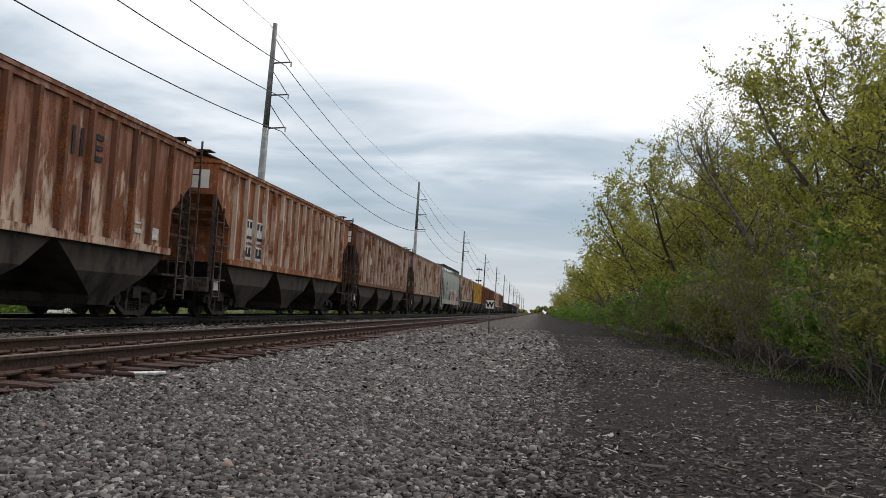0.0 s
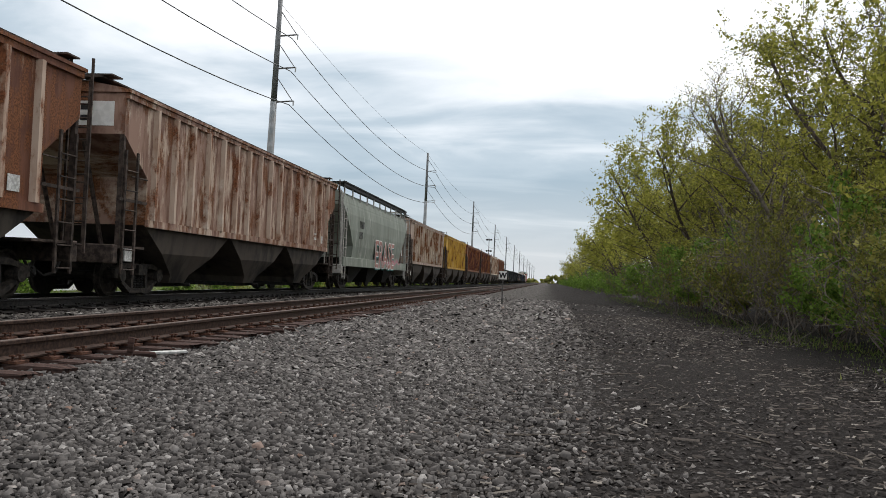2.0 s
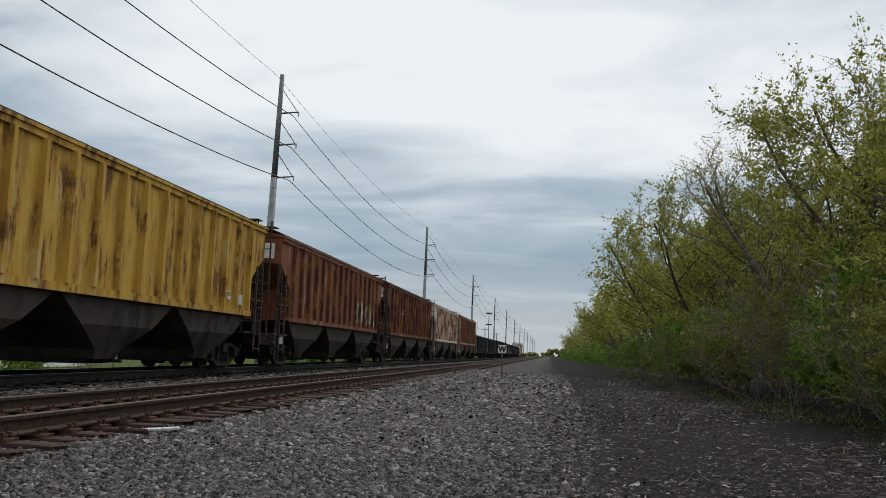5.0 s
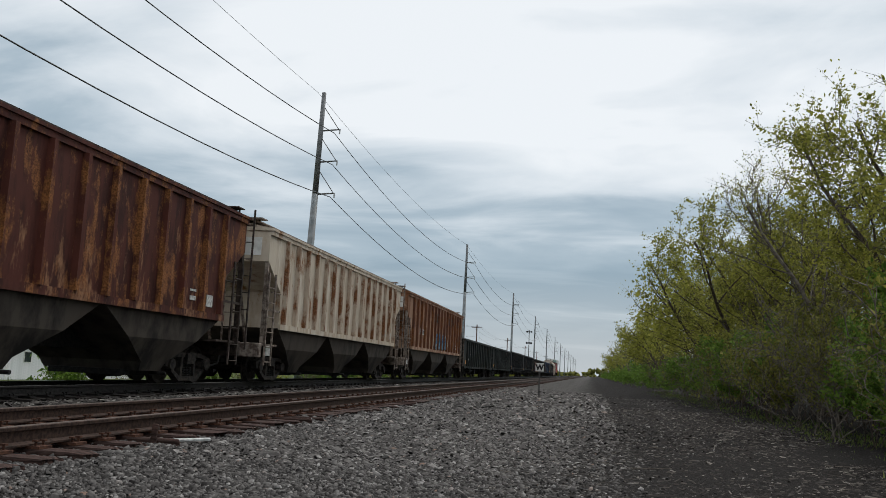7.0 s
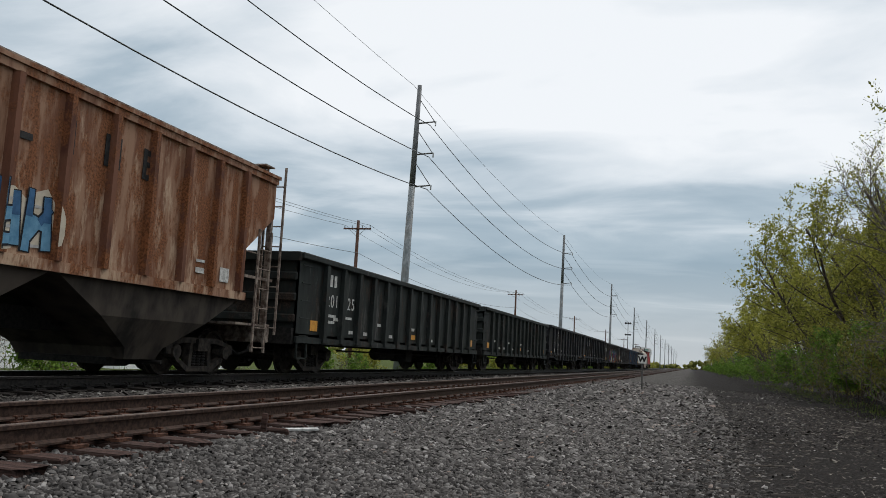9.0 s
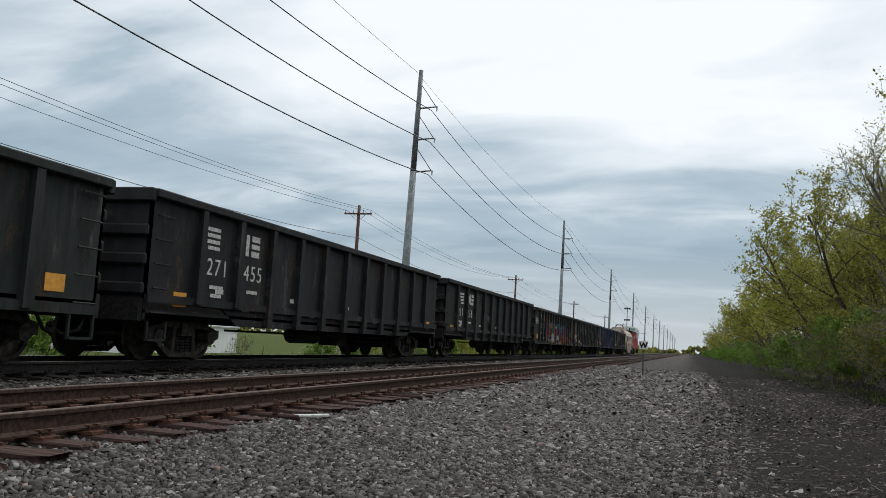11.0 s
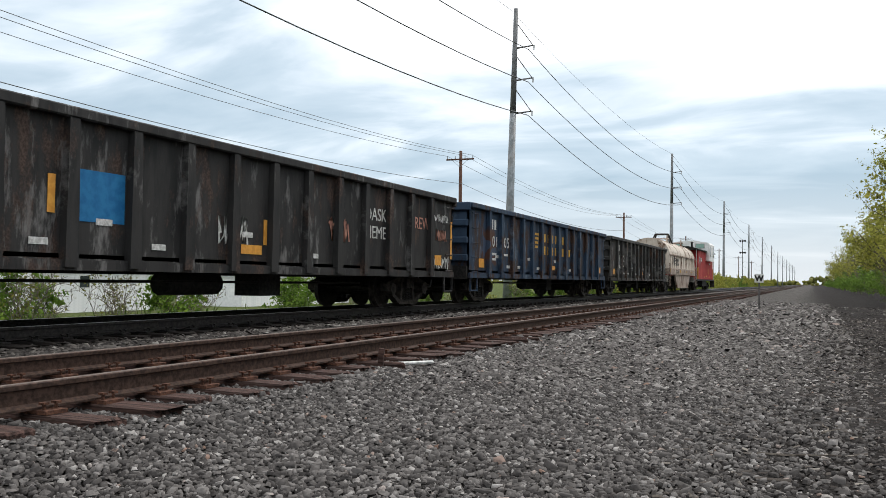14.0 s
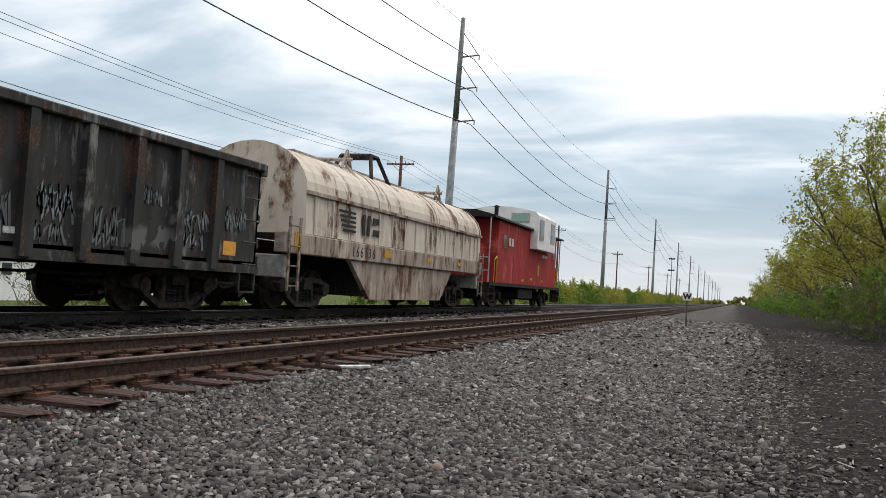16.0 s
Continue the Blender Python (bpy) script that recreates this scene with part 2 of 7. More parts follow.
BLACK_PAINT = surface("black_lettering_paint", (0.012, 0.012, 0.012), (0.03, 0.03, 0.03), 20, 0.6, 0, 0.05)
LETTER_WHITE = surface("faded_white_lettering", (0.36, 0.36, 0.34), (0.62, 0.62, 0.6), 16, 0.7, 0, 0.05)
LETTER_YELLOW = surface("faded_yellow_lettering", (0.38, 0.20, 0.03), (0.52, 0.32, 0.06), 16, 0.7, 0, 0.05)
ORANGE_MARK = surface("orange_yellow_reflector", (0.55, 0.24, 0.03), (0.68, 0.33, 0.05), 10, 0.5, 0, 0.05)
SIDING = surface("white_vinyl_siding", (0.66, 0.67, 0.67), (0.78, 0.78, 0.78), 4, 0.5, 0, 0.05)
ROOF_GREY = surface("grey_sheet_roof", (0.35, 0.36, 0.37), (0.5, 0.5, 0.5), 5, 0.6, 0, 0.1)
GLASS_DARK = surface("dark_window_glass", (0.02, 0.03, 0.03), (0.04, 0.05, 0.05), 2, 0.08, 0, 0.0)
GREEN_GLASS = surface("pale_green_window_glass", (0.22, 0.36, 0.30), (0.30, 0.44, 0.38), 2, 0.12, 0, 0.0)
STONE = by_island("crushed_ballast_stone", [(0.0, (0.030, 0.027, 0.026)), (0.25, (0.058, 0.053, 0.050)), (0.6, (0.098, 0.090, 0.085)), (0.90, (0.16, 0.149, 0.141)), (0.985, (0.30, 0.285, 0.27)), (1.0, (0.20, 0.13, 0.10))])
# track stones: shade as well as grime put into this darker colour
STONE_DARK = by_island("grimy_shaded_ballast_stone", [(0.0, (0.02, 0.018, 0.017)), (0.5, (0.06, 0.054, 0.05)), (0.9, (0.12, 0.11, 0.10)), (1.0, (0.28, 0.27, 0.25))])
GRIT = by_island("path_grit_stone", [(0.0, (0.012, 0.010, 0.0095)), (0.5, (0.028, 0.024, 0.022)), (0.85, (0.060, 0.053, 0.049)), (0.97, (0.135, 0.124, 0.115)), (1.0, (0.30, 0.285, 0.27))], bump=0)
CHIPS = by_island("mulch_chips", [(0.0, (0.022, 0.018, 0.016)), (0.45, (0.052, 0.043, 0.037)), (0.85, (0.10, 0.087, 0.075)), (1.0, (0.26, 0.235, 0.205))], bump=0.2)
LEAF_YELLOW = by_island("young_yellow_green_leaves", [(0.0, (0.14, 0.15, 0.025)), (0.5, (0.28, 0.285, 0.05)), (1.0, (0.43, 0.41, 0.085))], 0.65, 0, 20, 0.45)
LEAF_GREEN = by_island("fresh_green_leaves", [(0.0, (0.06, 0.115, 0.018)), (0.5, (0.125, 0.215, 0.03)), (1.0, (0.21, 0.31, 0.05))], 0.65, 0, 20, 0.4)
LEAF_OLIVE = by_island("olive_leaves", [(0.0, (0.08, 0.088, 0.02)), (0.5, (0.165, 0.17, 0.036)), (1.0, (0.26, 0.25, 0.055))], 0.65, 0, 20, 0.4)
GRASS = by_island("green_grass_blades", [(0.0, (0.06, 0.09, 0.02)), (0.6, (0.12, 0.17, 0.04)), (1.0, (0.22, 0.22, 0.08))], 0.8, 0, 20, 0.2)


def ground_material():
    mt, nt, b = shader("ballast_path_and_field_ground")
    N, L = nt.nodes.new, nt.links.new
    tc, sep = N("ShaderNodeTexCoord"), N("ShaderNodeSeparateXYZ")
    L(tc.outputs["Object"], sep.inputs[0])
    fine, mid, big = noise_node(nt, 34, 5, rough=0.7), noise_node(nt, 5, 5), noise_node(nt, 0.5, 5, (1, 0.45, 1))
    vor = N("ShaderNodeTexVoronoi")
    L(tc.outputs["Object"], vor.inputs["Vector"])
    vor.inputs["Scale"].default_value = 22.0
    spv = N("ShaderNodeSeparateColor")
    L(vor.outputs["Color"], spv.inputs[0])
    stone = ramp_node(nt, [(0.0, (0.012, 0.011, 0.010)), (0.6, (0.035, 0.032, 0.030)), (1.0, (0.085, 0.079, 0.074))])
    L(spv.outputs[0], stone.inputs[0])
    # shade between stones painted into the near colour; mean coarse-ballast tone further along
    far_ballast = ramp_node(nt, [(0.0, (0.025, 0.023, 0.021)), (0.5, (0.07, 0.065, 0.06)), (1.0, (0.15, 0.14, 0.13))])
    L(spv.outputs[0], far_ballast.inputs[0])
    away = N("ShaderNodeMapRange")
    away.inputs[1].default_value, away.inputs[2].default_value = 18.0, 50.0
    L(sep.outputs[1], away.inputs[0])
    path = ramp_node(nt, [(0.3, (0.012, 0.010, 0.0095)), (0.52, (0.022, 0.0195, 0.018)), (0.72, (0.060, 0.055, 0.051))])
    L(fine.outputs[0], path.inputs[0])
    grass = ramp_node(nt, [(0.4, (0.04, 0.058, 0.018)), (0.6, (0.10, 0.12, 0.035))])
    L(mid.outputs[0], grass.inputs[0])

    def step(a, c, wob):
        k, w = N("ShaderNodeMapRange"), N("ShaderNodeMath")
        w.operation = "MULTIPLY_ADD"
        L(big.outputs[0], w.inputs[0])
        w.inputs[1].default_value = wob
        L(sep.outputs[0], w.inputs[2])
        k.inputs[1].default_value, k.inputs[2].default_value = a + wob / 2, c + wob / 2
        k.interpolation_type = "SMOOTHSTEP"
        L(w.outputs[0], k.inputs[0])
        return k.outputs[0]
    col = mix_node(nt, step(-1.5, 1.0, 0.9), mix_node(nt, away.outputs[0], stone.outputs[0], far_ballast.outputs[0]), path.outputs[0])
    col = mix_node(nt, step(17.0, 20.0, 1.5), col, grass.outputs[0])
    col = mix_node(nt, step(-14.2, -13.4, 0.8), grass.outputs[0], col)
    L(col, b.inputs["Base Color"])
    b.inputs["Roughness"].default_value, b.inputs["Specular IOR Level"].default_value = 0.95, 0.06
    ad = N("ShaderNodeMath")
    ad.operation = "ADD"
    L(fine.outputs[0], ad.inputs[0]), L(vor.outputs["Distance"], ad.inputs[1])
    bump_node(nt, ad.outputs[0], 0.7, 0.03, b)
    return mt


GROUND = ground_material()

# ---------------------------------------------------------------- mesh helpers
RAIL_Z, NEAR_X, FAR_X, SPEED = 0.36, -5.48, -10.5, 22.0


def box(bm, x0, x1, y0, y1, z0, z1):
    v = [bm.verts.new(p) for p in ((x0, y0, z0), (x1, y0, z0), (x1, y1, z0), (x0, y1, z0), (x0, y0, z1), (x1, y0, z1), (x1, y1, z1), (x0, y1, z1))]
    for f in ((3, 2, 1, 0), (4, 5, 6, 7), (0, 1, 5, 4), (1, 2, 6, 5), (2, 3, 7, 6), (3, 0, 4, 7)):
        bm.faces.new([v[i] for i in f])
    return bm


def loft(bm, rows, yc=0.0, xc=0.0):
    """Stacked rectangles: rows of (z, half width, half length)."""
    rings = []
    for z, w, l in rows:
        rings.append([bm.verts.new((xc + sx * w, yc + sy * l, z)) for sx, sy in ((-1, -1), (1, -1), (1, 1), (-1, 1))])
    bm.faces.new(rings[0][::-1]), bm.faces.new(rings[-1])
    for a, c in zip(rings, rings[1:]):
        for i in range(4):
            j = (i + 1) % 4
            bm.faces.new((a[i], a[j], c[j], c[i]))
    return bm


def prism(bm, poly, x0, x1):
    """A polygon of (y, z) carried from x0 to x1."""
    a, c = [bm.verts.new((x0, y, z)) for y, z in poly], [bm.verts.new((x1, y, z)) for y, z in poly]
    bm.faces.new(a), bm.faces.new(c[::-1])
    for i in range(len(poly)):
        j = (i + 1) % len(poly)
        bm.faces.new((a[j], a[i], c[i], c[j]))
    bmesh.ops.recalc_face_normals(bm, faces=bm.faces[:])
    return bm


def along(bm, poly, y0, y1):
    """A polygon of (x, z) carried from y0 to y1."""
    a, c = [bm.verts.new((x, y0, z)) for x, z in poly], [bm.verts.new((x, y1, z)) for x, z in poly]
    bm.faces.new(a), bm.faces.new(c[::-1])
    for i in range(len(poly)):
        j = (i + 1) % len(poly)
        bm.faces.new((a[j], a[i], c[i], c[j]))
    bmesh.ops.recalc_face_normals(bm, faces=bm.faces[:])
    return bm


def tube(bm, p, q, r, n=6, r2=None):
    p, q = Vector(p), Vector(q)
    d = (q - p).normalized()
    a = d.orthogonal().normalized()
    c = d.cross(a)
    r2 = r if r2 is None else r2
    ra = [bm.verts.new(p + r * (math.cos(k * math.tau / n) * a + math.sin(k * math.tau / n) * c)) for k in range(n)]
    rb = [bm.verts.new(q + r2 * (math.cos(k * math.tau / n) * a + math.sin(k * math.tau / n) * c)) for k in range(n)]
    bm.faces.new(ra[::-1]), bm.faces.new(rb)
    for k in range(n):
        j = (k + 1) % n
        bm.faces.new((ra[k], ra[j], rb[j], rb[k]))
    return bm


def turned(bm, prof, n=24):
    """A profile of (x, r) turned about the x axis."""
    rings = [[bm.verts.new((x, r * math.cos(k * math.tau / n), r * math.sin(k * math.tau / n))) for k in range(n)] for x, r in prof]
    for a, c in zip(rings, rings[1:]):
        for k in range(n):
            j = (k + 1) % n
            bm.faces.new((a[k], a[j], c[j], c[k]))
    bm.faces.new(rings[0][::-1]), bm.faces.new(rings[-1])
    bmesh.ops.recalc_face_normals(bm, faces=bm.faces[:])
    return bm


def part(name, bm, material, parent=None, label="", bevel=0.0, smooth=False):
    if bevel:
        bmesh.ops.bevel(bm, geom=bm.edges[:], offset=bevel, segments=1, affect="EDGES", clamp_overlap=True)
    me = bpy.data.meshes.new(name)
    bm.to_mesh(me)
    bm.free()
    me.materials.append(material)
    if smooth:
        for f in me.polygons:
            f.use_smooth = True
    ob = new(name, me)
    ob.parent = parent
    if label:
        ob["label"] = label
    return ob


def again(src, parent, m=None, name=None):
    """Another part on the same mesh."""
    ob = new(name or src.name.split(".")[0], src.data)
    ob.parent = parent
    if m is not None:
        ob.matrix_basis = m
    return ob


def raw(name, verts, faces, material, parent=None, smooth=False):
    me = bpy.data.meshes.new(name)
    me.from_pydata(verts, [], faces)
    me.materials.append(material)
    me.update()
    if smooth:
        for f in me.polygons:
            f.use_smooth = True
    ob = new(name, me)
    ob.parent = parent
    return ob


def bulk(name, verts, tris, material, parent=None):
    """A large mesh of triangles from arrays."""
    me = bpy.data.meshes.new(name)
    verts, tris = np.asarray(verts, np.float32), np.asarray(tris, np.int32)
    k = tris.shape[1]
    me.vertices.add(len(verts)), me.loops.add(tris.size), me.polygons.add(len(tris))
    me.vertices.foreach_set("co", verts.ravel())
    me.loops.foreach_set("vertex_index", tris.ravel())
    me.polygons.foreach_set("loop_start", np.arange(0, tris.size, k, dtype=np.int32))
    me.update(calc_edges=True)
    me.materials.append(material)
    ob = new(name, me)
    ob.parent = parent
    return ob


def holder(name, x, y, z, label, category, group="", kind=""):
    e = new(name)
    e.empty_display_size = 0.3
    e.matrix_basis = pose(x, y, z)
    return tagged(e, label, category, group, kind)


def lettering(text, size, depth, y, z, x, material, parent, name="lettering", center=True, weight=0.0):
    """Raised letters on a face that looks to +x; reads along +y."""
    cu = bpy.data.curves.new("letters", "FONT")
    cu.body, cu.size, cu.extrude, cu.offset = text, size, depth, weight
    cu.align_x = "CENTER" if center else "LEFT"
    tmp = bpy.data.objects.new("letters", cu)
    scene.collection.objects.link(tmp)
    dg = bpy.context.evaluated_depsgraph_get()
    me = bpy.data.meshes.new_from_object(tmp.evaluated_get(dg))
    bpy.data.objects.remove(tmp)
    me.transform(Matrix(((0, 0, 1, x), (1, 0, 0, y), (0, 1, 0, z), (0, 0, 0, 1))))
    me.materials.clear()
    me.materials.append(material)
    me.name = name
    ob = new(name, me)
    ob.parent = parent
    return ob


def bars(spec, x, material, parent, name="marking", depth=0.008):
    """Plain bars of unreadable stencil: (y, z, width, height) each."""
    for y, z, w, h in spec:
        bm = bmesh.new()
        box(bm, x, x + depth, y - w / 2, y + w / 2, z - h / 2, z + h / 2)
        part(name, bm, material, parent)


# ---------------------------------------------------------------- ground and track
PROFILE = [(-900, -1.6), (-60, -1.55), (-30, -1.5), (-19, -0.9), (-14.5, -0.35), (-12.6, 0.13), (-8.4, 0.13), (-7.6, 0.06), (-6.9, 0.11), (-4.2, 0.108), (-3.3, 0.03), (-0.6, 0.0), (3.4, 0.0), (6.0, 0.1), (20, 0.0), (900, -0.5)]


def ground_z(x):
    for (xa, za), (xb, zb) in zip(PROFILE, PROFILE[1:]):
        if x <= xb:
            return za + (zb - za) * (x - xa) / (xb - xa)
    return PROFILE[-1][1]


def build_ground():
    ys = [-300, -60, -20] + [round(-6 + 0.5 * i, 2) for i in range(93)] + [45, 55, 70, 90, 120, 160, 220, 300, 420, 600, 900, 1500, 3000]
    xs = []
    for (xa, _), (xb, _) in zip(PROFILE, PROFILE[1:]):
        n = 1 if xb - xa > 20 else max(1, int((xb - xa) / 0.5))
        xs += [xa + (xb - xa) * i / n for i in range(n)]
    xs.append(900)
    vs = []
    for y in ys:
        for x in xs:
            h = 0.0 if abs(x) > 40 else 0.05 * (noise.noise(Vector((x * 0.35, y * 0.2, 3.0))) + 0.4 * noise.noise(Vector((x * 1.3, y * 1.1, 7.0))))
            if -12.8 < x < -3.6:
                h *= 0.25
            vs.append((x, y, ground_z(x) + h - 0.01))
    w = len(xs)
    fs = [(j * w + i, j * w + i + 1, (j + 1) * w + i + 1, (j + 1) * w + i) for j in range(len(ys) - 1) for i in range(w - 1)]
    g = raw("ground", vs, fs, GROUND, smooth=True)
    return tagged(g, "grey crushed-stone verge and dark dirt path beside grass", "ground", kind="structure")


build_ground()

RAIL_PROFILE = [(-0.07, -0.17), (0.07, -0.17), (0.07, -0.155), (0.012, -0.135), (0.012, -0.045), (0.036, -0.035), (0.036, -0.006), (0.028, 0.0), (-0.028, 0.0), (-0.036, -0.006), (-0.036, -0.035), (-0.012, -0.045), (-0.012, -0.135), (-0.07, -0.155)]


def build_track(name, xc, label, near_ties, head, rail_steel, timber, plate_steel):
    track = tagged(holder(name, xc, 0, RAIL_Z, label, "railway track"), kind="structure")
    for s in (-1, 1):
        bm = bmesh.new()
        along(bm, [(s * 0.755 + x, z) for x, z in RAIL_PROFILE], -40, 1200)
        rail = part("rail", bm, rail_steel, track)
        bm = bmesh.new()
        along(bm, [(s * 0.755 - 0.03, -0.004), (s * 0.755 + 0.03, -0.004), (s * 0.755 + 0.026, 0.0025), (s * 0.755 - 0.026, 0.0025)], -40, 1200)
        part("rail_head", bm, head, rail, "worn running surface")
    rng = random.Random(int(-xc * 10))
    bm = bmesh.new()
    box(bm, -1.3, 1.3, -0.115, 0.115, -0.375, -0.195)
    tie = part("tie", bm, timber, track, "", bevel=0.015)
    variants = [tie.data]
    for k in range(4):
        me = tie.data.copy()
        for v in me.vertices:
            v.co.x += rng.uniform(-0.09, 0.09)
            v.co.y += rng.uniform(-0.012, 0.012)
            v.co.z += rng.uniform(-0.012, 0.008)
        variants.append(me)
    bm = bmesh.new()
    box(bm, -0.17, 0.17, -0.09, 0.09, -0.197, -0.172)
    for dx in (-0.105, 0.105):
        for dy in (-0.05, 0.05):
            tube(bm, (dx, dy, -0.185), (dx, dy, -0.135), 0.013, 5)
            box(bm, dx - 0.024, dx + 0.024, dy - 0.022, dy + 0.022, -0.137, -0.122)
    plate = part("tie_plate", bm, plate_steel, tie, "rusty tie plate with spikes")
    plate.matrix_basis = pose(-0.755, 0, 0)
    again(plate, tie, pose(0.755, 0, 0), "tie_plate")
    tie.matrix_basis = pose(0, -2.0, 0)
    y, n = -1.47, 1
    verts, faces = [], []
    while y < 500:
        turn = rng.uniform(-1.6, 1.6)
        dx = rng.uniform(-0.1, 0.1)
        if n < near_ties:
            o = again(tie, track, pose(dx, y, rng.uniform(-0.008, 0.004), 0, 0, turn), "tie")
            o.data = rng.choice(variants)
            again(plate, o, pose(-0.755 - dx, 0, 0), "tie_plate")
            again(plate, o, pose(0.755 - dx, 0, 0), "tie_plate")
        else:
            b = len(verts)
            verts += [(sx * 1.3 + dx, y + sy * 0.115, z) for z in (-0.375, -0.195) for sx, sy in ((-1, -1), (1, -1), (1, 1), (-1, 1))]
            faces += [tuple(b + i for i in f) for f in ((4, 5, 6, 7), (0, 1, 5, 4), (1, 2, 6, 5), (2, 3, 7, 6), (3, 0, 4, 7))]
        y += 0.535 + rng.uniform(-0.03, 0.03)
        n += 1
    o = raw("far_ties", verts, faces, timber, track)
    o["kind"] = "stuff"
    return track


build_track("near_track", NEAR_X, "empty railway track with rusty rails on worn timber ties", 130, RAIL_DULL, RAIL_RUST, TIE_WOOD, PLATE_RUST)
build_track("far_track", FAR_X, "railway track with dark rails under the train", 80, RAIL_TOP, RAIL_SHADED, TIE_SHADED, RAIL_SHADED)


def ico():
    p = (1 + 5 ** 0.5) / 2
    v = np.array([(-1, p, 0), (1, p, 0), (-1, -p, 0), (1, -p, 0), (0, -1, p), (0, 1, p), (0, -1, -p), (0, 1, -p), (p, 0, -1), (p, 0, 1), (-p, 0, -1), (-p, 0, 1)], float)
    v /= np.linalg.norm(v[0])
    f = np.array([(0, 11, 5), (0, 5, 1), (0, 1, 7), (0, 7, 10), (0, 10, 11), (1, 5, 9), (5, 11, 4), (11, 10, 2), (10, 7, 6), (7, 1, 8), (3, 9, 4), (3, 4, 2), (3, 2, 6), (3, 6, 8), (3, 8, 9), (4, 9, 5), (2, 4, 11), (6, 2, 10), (8, 6, 7), (9, 8, 1)])
    return v, f


def random_turns(rng, n, tilt=1.0):
    q = rng.normal(size=(n, 4))
    q /= np.linalg.norm(q, axis=1)[:, None]
    w, x, y, z = q.T
    return np.stack([np.stack([1 - 2 * (y * y + z * z), 2 * (x * y - z * w), 2 * (x * z + y * w)], -1),
                     np.stack([2 * (x * y + z * w), 1 - 2 * (x * x + z * z), 2 * (y * z - x * w)], -1),
                     np.stack([2 * (x * z - y * w), 2 * (y * z + x * w), 1 - 2 * (x * x + y * y)], -1)], 1)


def scatter_stones(name, xs, ys, zs, sizes, seed, label, material, coarse=False):
    """Angular stones lying flat: slabs with shaken corners, or low wedges where they are small."""
    rng = np.random.default_rng(seed)
    n = len(xs)
    if coarse:
        v = np.array([(-0.9, -0.6, -0.5), (0.9, -0.6, -0.5), (0.9, 0.6, -0.5), (-0.9, 0.6, -0.5), (0.0, 0.0, 0.75)])
        f = np.array([(0, 1, 4), (1, 2, 4), (2, 3, 4), (3, 0, 4)])
        jolt = 0.22
    else:
        v = np.array([(x, y, z) for z in (-1, 1) for x, y in ((-1, -1), (1, -1), (1, 1), (-1, 1))], float) * 0.62
        v[4:, :2] *= 0.78
        f = np.array([(4, 5, 6), (4, 6, 7), (0, 1, 5), (0, 5, 4), (1, 2, 6), (1, 6, 5), (2, 3, 7), (2, 7, 6), (3, 0, 4), (3, 4, 7)])
        jolt = 0.15
    k = len(v)
    shape = (v[None] + rng.normal(0, jolt, (n, k, 3))) * np.stack([rng.uniform(1.0, 1.8, n), rng.uniform(0.6, 0.95, n), rng.uniform(0.4, 0.7, n)], -1)[:, None]
    a, t1, t2 = rng.uniform(0, math.tau, n), rng.normal(0, 0.27, n), rng.normal(0, 0.27, n)
    ca, sa, c1, s1, c2, s2, o, l = np.cos(a), np.sin(a), np.cos(t1), np.sin(t1), np.cos(t2), np.sin(t2), np.zeros(n), np.ones(n)
    rz = np.stack([np.stack([ca, -sa, o], -1), np.stack([sa, ca, o], -1), np.stack([o, o, l], -1)], 1)
    rx = np.stack([np.stack([l, o, o], -1), np.stack([o, c1, -s1], -1), np.stack([o, s1, c1], -1)], 1)
    ry = np.stack([np.stack([c2, o, s2], -1), np.stack([o, l, o], -1), np.stack([-s2, o, c2], -1)], 1)
    shape = np.einsum("nij,nkj->nki", rx @ ry @ rz, shape * (sizes / 2)[:, None, None])
    shape += np.stack([xs, ys, zs], -1)[:, None]
    o = bulk(name, shape.reshape(-1, 3), (f[None] + k * np.arange(n)[:, None, None]).reshape(-1, 3), material)
    return tagged(o, label, "gravel", kind="stuff")


